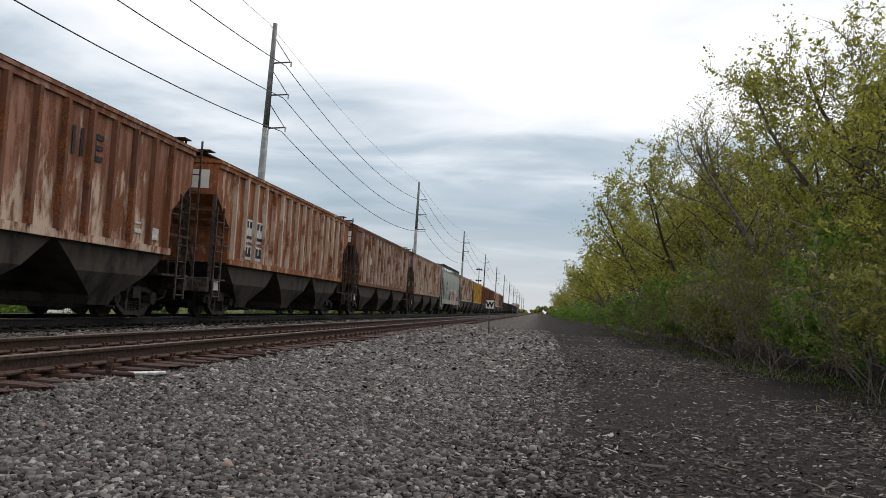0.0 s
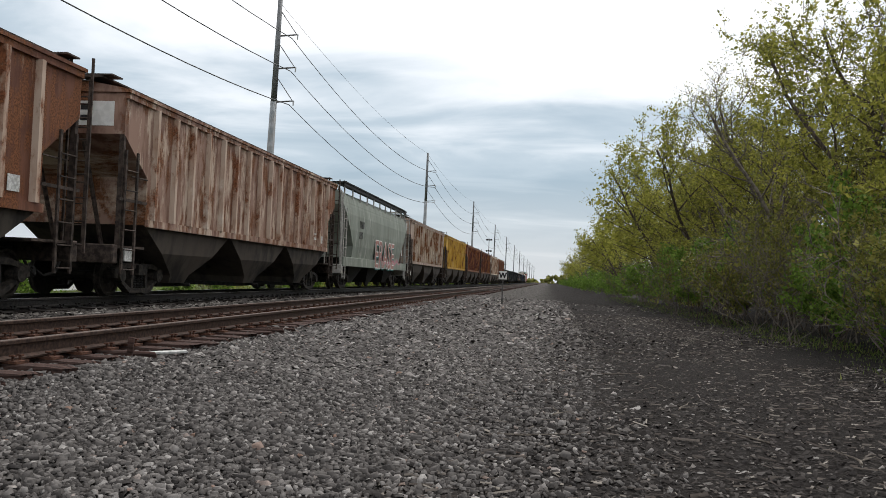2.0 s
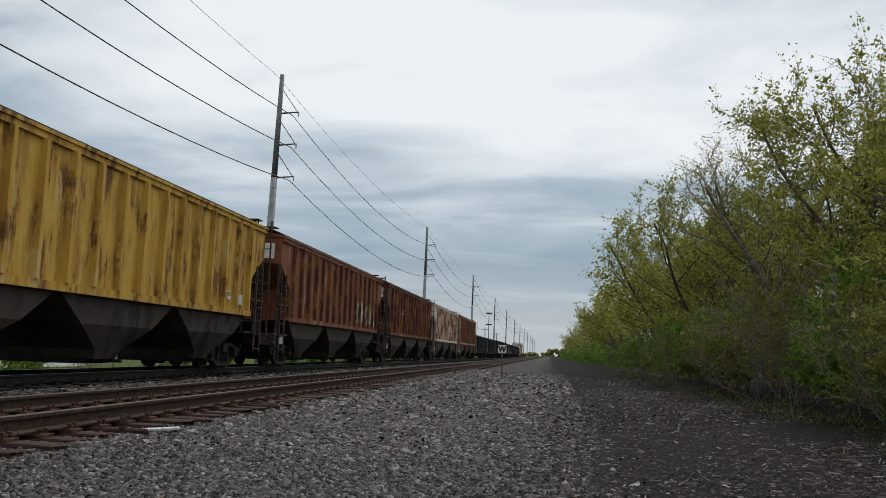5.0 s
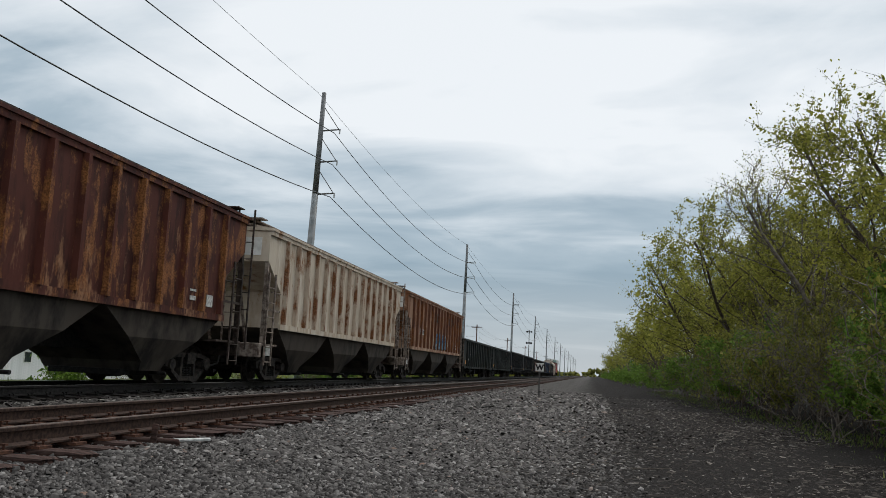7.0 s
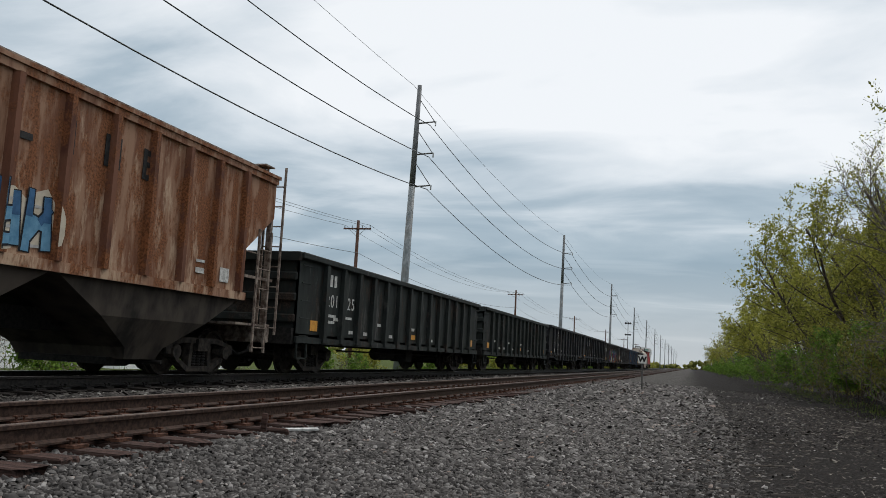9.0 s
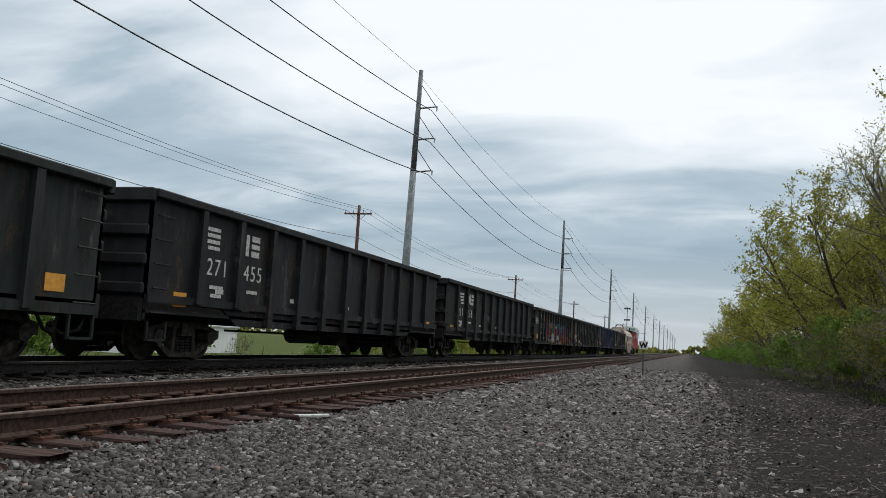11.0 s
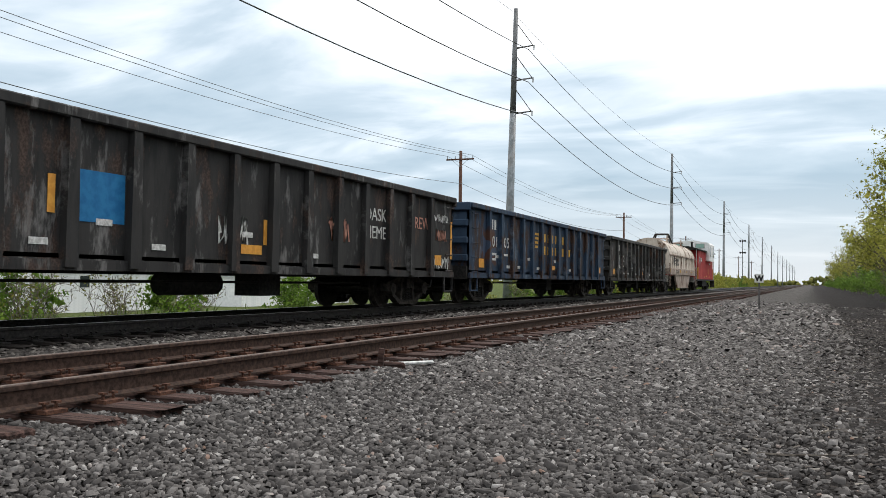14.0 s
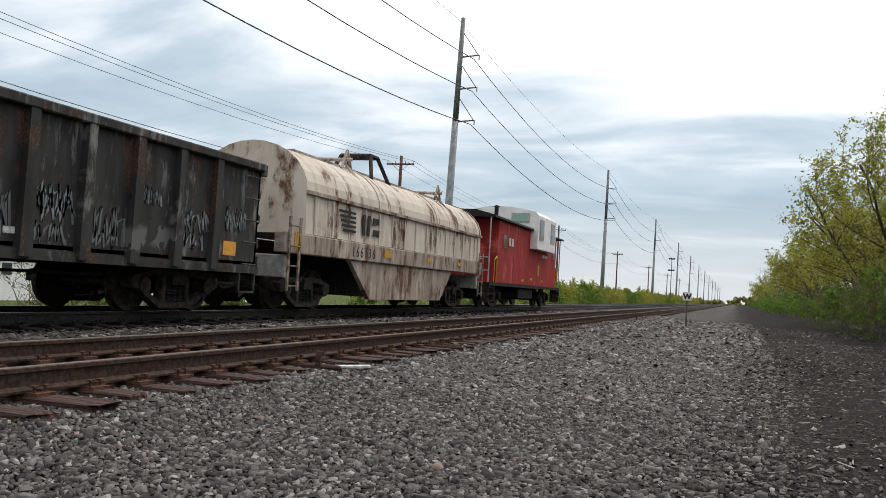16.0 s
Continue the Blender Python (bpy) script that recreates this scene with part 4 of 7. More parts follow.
    if marks:
        bars([(B - 0.8, 2.0, 0.34, 0.28), (B - 1.7, 2.0, 0.3, 0.1), (B - 1.7, 2.18, 0.3, 0.05)], side + 0.012, LETTER_WHITE, car)
        bm = bmesh.new()
        box(bm, side - 0.02, side + 0.012, -B - 0.9, -B - 0.45, 0.78, 1.05)
        part("reporting_plate", bm, LETTER_WHITE, car)
    return car, R, B


DULL_TRIM = surface("dull_brown_fittings", (0.026, 0.020, 0.017), (0.085, 0.063, 0.052), 8, 0.75, 0.1, 0.3)
LOWER_GREY = surface("sooty_hopper_slope", (0.018, 0.016, 0.014), (0.065, 0.054, 0.044), 2.2, 0.85, 0, 0.2, 0.01, (1, 1, 0.5), 0.6, (0.065, 0.052, 0.042))
RUST = (0.20, 0.075, 0.028)
P_A = car_paint("faded_brown_hopper_paint", (0.30, 0.15, 0.10), (0.14, 0.052, 0.032), (0.24, 0.09, 0.04), 0.45, (0.56, 0.44, 0.34), 0.30, wear=0.04)
P_B = car_paint("orange_rust_hopper_paint", (0.22, 0.075, 0.034), (0.085, 0.028, 0.015), (0.34, 0.125, 0.042), 0.6, (0.54, 0.38, 0.27), 0.28)
P_C = car_paint("dark_brown_hopper_paint", (0.16, 0.07, 0.044), (0.085, 0.034, 0.022), (0.22, 0.085, 0.036), 0.5, (0.40, 0.27, 0.18), 0.05)
P_D = car_paint("pinkish_brown_hopper_paint", (0.30, 0.19, 0.145), (0.15, 0.08, 0.058), (0.22, 0.09, 0.04), 0.45, (0.54, 0.43, 0.34), 0.33)
P_F = car_paint("pale_tan_hopper_paint", (0.40, 0.31, 0.25), (0.25, 0.165, 0.125), (0.20, 0.09, 0.05), -0.1, (0.50, 0.43, 0.365), 0.2)
P_G = car_paint("faded_yellow_hopper_paint", (0.52, 0.32, 0.055), (0.36, 0.20, 0.035), (0.20, 0.09, 0.03), 0.25, (0.55, 0.40, 0.15), 0.15)
P_H = car_paint("red_rust_hopper_paint", (0.20, 0.072, 0.035), (0.10, 0.032, 0.02), (0.26, 0.10, 0.04), 0.5, (0.42, 0.32, 0.25), 0.1, patches=[(2.6, 6.4, 1.9, 2.9, [(0.05, 0.30, 0.16), (0.02, 0.03, 0.03), (0.10, 0.38, 0.22), (0.5, 0.5, 0.48)], 2.6)])
P_L = car_paint("maroon_rust_hopper_paint", (0.085, 0.026, 0.018), (0.042, 0.014, 0.011), (0.30, 0.12, 0.045), 0.3, (0.36, 0.19, 0.10), 0.10, wear=0.03)
P_M = car_paint("cream_hopper_paint", (0.58, 0.50, 0.40), (0.46, 0.37, 0.28), (0.33, 0.16, 0.07), 0.12, (0.64, 0.58, 0.49), 0.3)
P_N = car_paint("tan_brown_hopper_paint", (0.31, 0.18, 0.115), (0.16, 0.07, 0.04), (0.25, 0.098, 0.042), 0.5, (0.50, 0.36, 0.25), 0.22, wear=0.03)
WORN_TRIM = surface("rust_stained_pale_fittings", (0.10, 0.072, 0.058), (0.30, 0.25, 0.21), 8, 0.75, 0.1, 0.2)
GREY_TRIM = surface("pale_grey_fittings", (0.28, 0.27, 0.25), (0.42, 0.41, 0.38), 8, 0.7, 0.1, 0.2)

POST_PALE = car_paint("pale_worn_post_paint", (0.50, 0.39, 0.31), (0.36, 0.24, 0.175), (0.24, 0.09, 0.04), 0.35, (0.58, 0.5, 0.42), 0.2)
POST_DARK = car_paint("dark_rust_post_paint", (0.17, 0.075, 0.045), (0.085, 0.034, 0.022), (0.24, 0.09, 0.035), 0.5)
POST_RED = car_paint("maroon_post_paint", (0.10, 0.03, 0.02), (0.06, 0.02, 0.014), (0.30, 0.12, 0.04), 0.5)
POST_CREAM = car_paint("rusty_cream_post_paint", (0.50, 0.41, 0.32), (0.34, 0.24, 0.17), (0.24, 0.10, 0.04), 0.5)
car, R, B = covered_hopper(3.4, 22.25, P_A, DULL_TRIM, LOWER_GREY, "faded brown ribbed covered hopper with rust-streaked sides", post_paint=POST_DARK, sign=False)
bars([(2.75, 3.5, 0.11, 0.55), (3.05, 3.5, 0.11, 0.55), (3.55, 3.5, 0.11, 0.55), (3.74, 3.72, 0.3, 0.11), (3.74, 3.5, 0.26, 0.1), (3.74, 3.28, 0.3, 0.11)], 1.512, BLACK_PAINT, car)
car, R, B = covered_hopper(22.25, 40.8, P_B, DULL_TRIM, LOWER_GREY, "orange-rusted ribbed covered hopper with pale stencil patches", post_paint=POST_PALE)
for y in (-5.55, -4.55):
    for z0, z1 in ((2.35, 3.05), (1.8, 2.25)):
        pn = part("stencil_panel", box(bmesh.new(), 1.508, 1.52, y - 0.36, y + 0.36, z0, z1), LETTER_WHITE, car, "pale stencil panel")
        bars([(y - 0.16, z1 - 0.16, 0.18, 0.2), (y + 0.14, z1 - 0.16, 0.18, 0.2), (y, z0 + 0.14, 0.5, 0.1)], 1.521, BLACK_PAINT, pn)
car, R, B = covered_hopper(40.8, 60.3, P_C, DULL_TRIM, LOWER_GREY, "dark brown ribbed covered hopper, rusted and grimy", post_paint=POST_PALE)
bars([(-4.9, 2.9, 0.5, 0.35)], 1.512, LETTER_WHITE, car)
covered_hopper(60.3, 80.1, P_D, DULL_TRIM, LOWER_GREY, "pinkish-brown ribbed covered hopper with vertical dirt streaks", post_paint=POST_PALE)
PALE_HOPPER, _, PALE_B = covered_hopper(98.4, 117.9, P_F, DULL_TRIM, LOWER_GREY, "pale tan ribbed covered hopper with faint paint tag", post_paint=POST_CREAM)
for word, y, z in (("PM", -6.5, 2.6), ("RX", -5.65, 2.6), ("0", -6.6, 2.0), ("12", -5.65, 2.0), ("18", -4.7, 2.0)):
    lettering(word, 0.44, 0.003, y, z, 1.504, BLACK_PAINT, PALE_HOPPER, "letters")
covered_hopper(117.9, 137.2, P_G, DULL_TRIM, LOWER_GREY, "faded yellow ribbed covered hopper with a dark end")
covered_hopper(137.2, 156.5, P_H, DULL_TRIM, LOWER_GREY, "rust-red ribbed covered hopper with green paint tag", post_paint=POST_RED)
car, R, B = covered_hopper(156.5, 176.5, P_L, DULL_TRIM, LOWER_GREY, "dark maroon covered hopper with broad rust patches", post_paint=POST_RED)
for y in (-4.45, -3.8):
    bm = box(bmesh.new(), 1.508, 1.52, y - 0.28, y + 0.28, 2.85, 3.15)
    pn = part("stencil_panel", bm, LETTER_WHITE, car, "small white stencil panel")
    lettering("PM" if y < -4 else "RX", 0.3, 0.003, y, 2.9, 1.522, BLACK_PAINT, pn, "letters")
covered_hopper(176.5, 195.7, P_M, WORN_TRIM, LOWER_GREY, "cream-coloured ribbed covered hopper with rust streaks", post_paint=POST_CREAM)
car, R, B = covered_hopper(195.7, 216.3, P_N, WORN_TRIM, LOWER_GREY, "tan-brown ribbed covered hopper with a blue paint tag", post_paint=POST_DARK)
TAN_HOPPER, TAN_B = car, B
for y in (-5.8, -5.15):
    bm = box(bmesh.new(), 1.508, 1.52, y - 0.28, y + 0.28, 2.42, 2.72)
    pn = part("stencil_panel", bm, LETTER_WHITE, car, "small white stencil panel")
    lettering("PM" if y < -5.5 else "RX", 0.3, 0.003, y, 2.47, 1.522, BLACK_PAINT, pn, "letters")
bars([(y, z, w, h) for y0 in (-2.55, -1.6, -0.7) for y, z, w, h in ((y0, 3.82, 0.36, 0.09), (y0, 3.38, 0.36, 0.09), (y0 - 0.15, 3.6, 0.09, 0.4), (y0 + 0.15, 3.6, 0.09, 0.4))] + [(1.7, 3.6, 0.1, 0.52), (1.85, 3.38, 0.3, 0.1), (2.8, 3.6, 0.1, 0.52), (3.6, 3.6, 0.1, 0.52), (3.9, 3.6, 0.1, 0.52), (4.6, 3.6, 0.1, 0.52), (4.78, 3.8, 0.28, 0.1), (4.78, 3.6, 0.24, 0.09), (4.78, 3.38, 0.28, 0.1)], 1.512, BLACK_PAINT, car)


def grey_hopper(y0, y1):
    car, half = car_at("covered_hopper", y0, y1, "smooth pale grey-green curved-side covered hopper with a large paint tag", "hopper car", "freight train")
    paint = car_paint("grey_green_hopper_paint", (0.245, 0.27, 0.23), (0.185, 0.205, 0.175), (0.22, 0.16, 0.11), -0.2, (0.38, 0.39, 0.34), 0.15, streak=1.2,
                      patches=[(0.2, 6.2, 1.3, 1.75, [(0.45, 0.2, 0.24), (0.32, 0.31, 0.27), (0.5, 0.3, 0.3)], 1.2)])
    R, e0 = half - 0.85, 4.25
    rows = [(1.45, 1.42, R - 2.05), (2.0, 1.5, R - 1.95), (2.7, 1.54, R - 1.15), (3.4, 1.52, R - 0.35), (3.75, 1.47, R), (4.1, 1.38, R), (e0, 1.28, R), (4.42, 1.0, R), (4.5, 0.5, R)]
    bm = loft(bmesh.new(), rows)
    part("body", bm, paint, car)
    for s in (-1, 1):
        bm = bmesh.new()
        box(bm, min(s * 1.36, s * 1.56), max(s * 1.36, s * 1.56), -R, R, 1.05, 1.46)
        part("side_sill", bm, paint, car, bevel=0.015)
        for z in (3.86, 3.98, 4.1):
            bm = bmesh.new()
            w = 1.45 - (z - 3.75) * 0.3
            box(bm, min(s * (w - 0.06), s * (w + 0.025)), max(s * (w - 0.06), s * (w + 0.025)), -R, R, z - 0.03, z + 0.03)
            part("side_stiffener", bm, paint, car)
        bm = bmesh.new()
        box(bm, s * 1.2 - 0.25, s * 1.2 + 0.25, -R - 0.2, R + 0.2, 4.68, 4.72)
        box(bm, s * 1.43 - 0.02, s * 1.43 + 0.02, -R, R, 4.55, 4.78)
        part("running_board", bm, BLACK_STEEL, car)
        for k in range(11):
            y = -R + 0.3 + (2 * R - 0.6) * k / 10
            bm = box(bmesh.new(), s * 1.4 - 0.03, s * 1.4 + 0.03, y - 0.03, y + 0.03, 4.1, 4.74)
            part("bracket", bm, GREY_TRIM, car)
    bm = bmesh.new()
    box(bm, -0.4, 0.4, -R + 0.5, R - 0.5, 4.5, 4.62)
    part("hatch_cover", bm, paint, car, bevel=0.02)
    for k in (-1, 0, 1):
        bm = loft(bmesh.new(), [(0.3, 0.9, 0.5), (1.45, 1.38, 2.0)], k * 4.3)
        part("discharge_pocket", bm, BLACK_STEEL, car)
    underframe(car, half - 0.7)
    for e in (-1, 1):
        yE = e * (half - 0.8)
        bm = box(bmesh.new(), -1.5, 1.5, yE - 0.12, yE + 0.12, 0.72, 1.12)
        part("end_sill", bm, GREY_TRIM, car, bevel=0.02)
        bm = bmesh.new()
        for x in (-1.42, 1.42):
            tube(bm, (x, e * (R + 0.02), 1.1), (x * 0.98, e * (R + 0.02), 4.2), 0.07, 6)
            tube(bm, (x * 0.98, e * (R + 0.02), 4.2), (x * 0.75, e * (R + 0.1), 4.66), 0.06, 6)
        box(bm, -1.1, 1.1, e * (R + 0.1) - 0.04, e * (R + 0.1) + 0.04, 4.62, 4.72)
        part("end_frame", bm, GREY_TRIM, car)
        bm = bmesh.new()
        box(bm, -1.45, 1.45, min(yE, e * (R - 1.6)), max(yE, e * (R - 1.6)), 1.06, 1.12)
        part("end_platform", bm, GREY_TRIM, car)
        for s in (-1, 1):
            add_ladder(car, s * 1.5, e * (R - 0.55), e * (R - 0.05), 0.5, 3.6, GREY_TRIM)
        add_end_ladder(car, e * (R + 0.16), 0.45 * e + 0.75, 0.45 * e + 1.2, 0.9, 4.5, GREY_TRIM)
        add_coupler(car, e * (half - 0.75), e)
        add_truck(car, e * (half - 2.7))
    dark = surface("dull_dark_stencil", (0.07, 0.075, 0.07), (0.12, 0.12, 0.11), 12, 0.7, 0, 0.05)
    bars([(-5.15 + 0.26 * k, 3.05, 0.15, 0.34) for k in range(4)] + [(-5.15 + 0.26 * k, 2.55, 0.15, 0.32) for k in range(3)], 1.548, dark, car)
    pink = surface("dusty_pink_spray_paint", (0.30, 0.15, 0.13), (0.42, 0.22, 0.19), 5, 0.6, 0, 0.05)
    edge = surface("pale_spray_outline", (0.6, 0.58, 0.56), (0.75, 0.73, 0.7), 5, 0.6, 0, 0.05)
    teal = surface("dark_teal_spray_shadow", (0.03, 0.12, 0.12), (0.06, 0.2, 0.19), 5, 0.6, 0, 0.05)
    for size, dx, dz, mt, lift, nm in ((2.02, 0.1, -0.07, teal, 1.552, "tag_shadow"), (2.02, 0.0, 0.0, edge, 1.562, "tag_outline"), (2.02, 0.0, 0.0, pink, 1.572, "tag_fill")):
        o = lettering("ERASE", size, 0.004, 1.15 + dx, 1.1 + dz, lift, mt, car, nm)
        if nm == "tag_fill":
            continue
        # heavier strokes for the outline and the shadow behind the letters
        cu = bpy.data.curves.new("letters", "FONT")
        cu.body, cu.size, cu.extrude, cu.offset, cu.align_x = "ERASE", size, 0.004, 0.05, "CENTER"
        tmp = bpy.data.objects.new("letters", cu)
        scene.collection.objects.link(tmp)
        me = bpy.data.meshes.new_from_object(tmp.evaluated_get(bpy.context.evaluated_depsgraph_get()))
        bpy.data.objects.remove(tmp)
        me.transform(Matrix(((0, 0, 1, lift), (1, 0, 0, 1.15 + dx), (0, 1, 0, 1.1 + dz), (0, 0, 0, 1))))
        me.materials.clear()
        me.materials.append(mt)
        o.data = me
    bars([(6.6, 2.1, 0.34, 0.3)], 1.53, LETTER_WHITE, car)


grey_hopper(80.1, 98.4)


def scribble(car, y, z, w, h, material, seed, face=1.475, loops=9):
    """A sprayed tag: one wandering painted line on the side that looks to +x."""
    rng = random.Random(seed)
    pts = []
    for k in range(loops * 3):
        u = k / (loops * 3 - 1)
        pts.append(Vector((face + 0.006, y - w / 2 + w * u + rng.uniform(-0.09, 0.09) * w, z + h * 0.5 * math.sin(k * 2.1 + rng.uniform(-0.5, 0.5)))))
    bm = bmesh.new()
    last = None
    for k, p in enumerate(pts):
        d = (pts[min(k + 1, len(pts) - 1)] - pts[max(k - 1, 0)]).normalized()
        n = Vector((0, -d.z, d.y)) * 0.022
        ring = [bm.verts.new(p + n), bm.verts.new(p - n), bm.verts.new(p - n - Vector((0.006, 0, 0))), bm.verts.new(p + n - Vector((0.006, 0, 0)))]
        if last:
            for i in range(4):
                j = (i + 1) % 4
                bm.faces.new((last[i], last[j], ring[j], ring[i]))
        last = ring
    return part("paint_tag", bm, material, car, "sprayed scrawl in faded paint")


def clip_band(poly, lo, hi):
    """The part of a (y, z) polygon between y = lo and y = hi."""
    for edge, keep in ((lo, 1), (hi, -1)):
        out = []
        for (ya, za), (yb, zb) in zip(poly, poly[1:] + poly[:1]):
            ina, inb = keep * (ya - edge) >= 0, keep * (yb - edge) >= 0
            if ina:
                out.append((ya, za))
            if ina != inb:
                f = (edge - ya) / (yb - ya)
                out.append((edge, za + f * (zb - za)))
        poly = out
        if len(poly) < 3:
            return []
    return poly


def spray(car, name, polys, material, lift, face, posts):
    """Sprayed shapes on the side that looks to +x and across the posts: (y, half width, front face) each."""
    bm = bmesh.new()
    for k, poly in enumerate(polys):
        for part_of, x in [(poly, face)] + [(clip_band(poly, y - h, y + h), f) for y, h, f in posts]:
            if part_of:
                try:
                    bm.faces.new([bm.verts.new((x + lift + 0.00008 * k, y, z)) for y, z in part_of])
                except ValueError:
                    pass
    bmesh.ops.recalc_face_normals(bm, faces=bm.faces[:])
    return tagged(part(name, bm, material, car), kind="stuff")


def stroke(y0, z0, y1, z1, w):
    d = math.hypot(y1 - y0, z1 - z0) or 1.0
    ny, nz = -(z1 - z0) / d * w, (y1 - y0) / d * w
    ey, ez = (y1 - y0) / d * w * 0.5, (z1 - z0) / d * w * 0.5
    return [(y0 - ey + ny, z0 - ez + nz), (y1 + ey + ny * 0.7, z1 + ez + nz * 0.7), (y1 + ey - ny * 0.7, z1 + ez - nz * 0.7), (y0 - ey - ny, z0 - ez - nz)]


SPRAY = {k: surface(k + "_spray_paint", c1, c2, 7, 0.6, 0, 0.05) for k, c1, c2 in (
    ("brown_red", (0.12, 0.042, 0.024), (0.165, 0.06, 0.034)), ("teal", (0.015, 0.10, 0.085), (0.024, 0.14, 0.115)), ("violet", (0.055, 0.04, 0.14), (0.09, 0.06, 0.20)), ("pale_mint", (0.28, 0.36, 0.35), (0.36, 0.43, 0.41)),
    ("soft_orange", (0.25, 0.105, 0.04), (0.32, 0.14, 0.052)), ("black", (0.012, 0.012, 0.014), (0.02, 0.02, 0.024)), ("sky_blue", (0.08, 0.21, 0.34), (0.14, 0.30, 0.44)), ("deep_blue", (0.03, 0.09, 0.19), (0.05, 0.13, 0.26)),
    ("cream", (0.48, 0.42, 0.33), (0.56, 0.5, 0.4)), ("dull_white", (0.34, 0.33, 0.32), (0.46, 0.45, 0.44)), ("plain_blue", (0.012, 0.11, 0.26), (0.02, 0.15, 0.32)), ("green", (0.03, 0.13, 0.05), (0.05, 0.2, 0.08)))}


def big_tag(car, y0, y1, z0, z1, cells, seed, face, posts, back, fill, top, edge, gleam):
    """A large sprayed tag: a ragged ground, interlocking strokes with dark edges, a second tone above and light bars."""
    rng = random.Random(seed)
    w, h = (y1 - y0) / cells, z1 - z0
    ground, dark, body, upper, bars_ = [], [], [], [], []
    for k in range(cells):
        yc = y0 + w * (k + 0.5)
        ground.append([(yc + math.cos(a) * w * rng.uniform(0.5, 0.8), (z0 + z1) / 2 + math.sin(a) * h * rng.uniform(0.42, 0.58)) for a in (i * math.tau / 10 for i in range(10))])
        for i in range(4):
            z = z0 + h * (0.1 + 0.2 * i + rng.uniform(-0.03, 0.03))
            bars_.append([(yc - w * 0.2, z), (yc + w * 0.25, z + 0.02), (yc + w * 0.22, z + h * 0.06), (yc - w * 0.18, z + h * 0.05)])
        lean = rng.uniform(-0.15, 0.2) * w
        ends = [(yc - w * 0.36, z0 + 0.05 * h, yc - w * 0.28 + lean, z0 + h * rng.uniform(0.8, 1.0)), (yc + w * 0.3, z0 + h * rng.uniform(0.0, 0.2), yc + w * 0.25 + lean, z0 + h * rng.uniform(0.75, 1.0))]
        ends.append(rng.choice([(yc - w * 0.3, z0 + h * 0.85, yc + w * 0.3, z0 + h * rng.uniform(0.3, 0.9)), (yc - w * 0.3, z0 + h * 0.25, yc + w * 0.32, z0 + h * 0.7), (yc - w * 0.32, z0 + h * 0.12, yc + w * 0.3, z0 + h * 0.16)]))
        ends.append((yc - w * 0.25, z0 + h * rng.uniform(0.4, 0.6), yc + w * 0.28, z0 + h * rng.uniform(0.4, 0.6)))
        for a, b2, c, d in ends:
            t = rng.uniform(0.09, 0.14) * w + 0.02 * h
            dark.append(stroke(a, b2, c, d, t + 0.035))
            body.append(stroke(a, b2, c, d, t))
            if d - b2 > 0.4 * h:
                f = rng.uniform(0.5, 0.65)
                upper.append(stroke(a + (c - a) * f, b2 + (d - b2) * f, c, d, t * 0.9))
    spray(car, "tag_ground", ground, back, 0.003, face, posts)
    spray(car, "tag_bars", bars_, gleam, 0.0065, face, posts)
    spray(car, "tag_outline", dark, edge, 0.010, face, posts)
    spray(car, "tag_fill", body, fill, 0.0135, face, posts)
    spray(car, "tag_fill", upper, top, 0.017, face, posts)


def gondola_posts(R, posts=14, side=1.47):
    return [(-R + 1.55 + (2 * R - 3.1) * k / (posts - 1), 0.09, side + 0.122) for k in range(posts)]


def hopper_posts(B, posts=16, side=1.5):
    return [(-B + 0.25 + (2 * B - 0.5) * k / (posts - 1), 0.055, side + 0.111) for k in range(posts)]


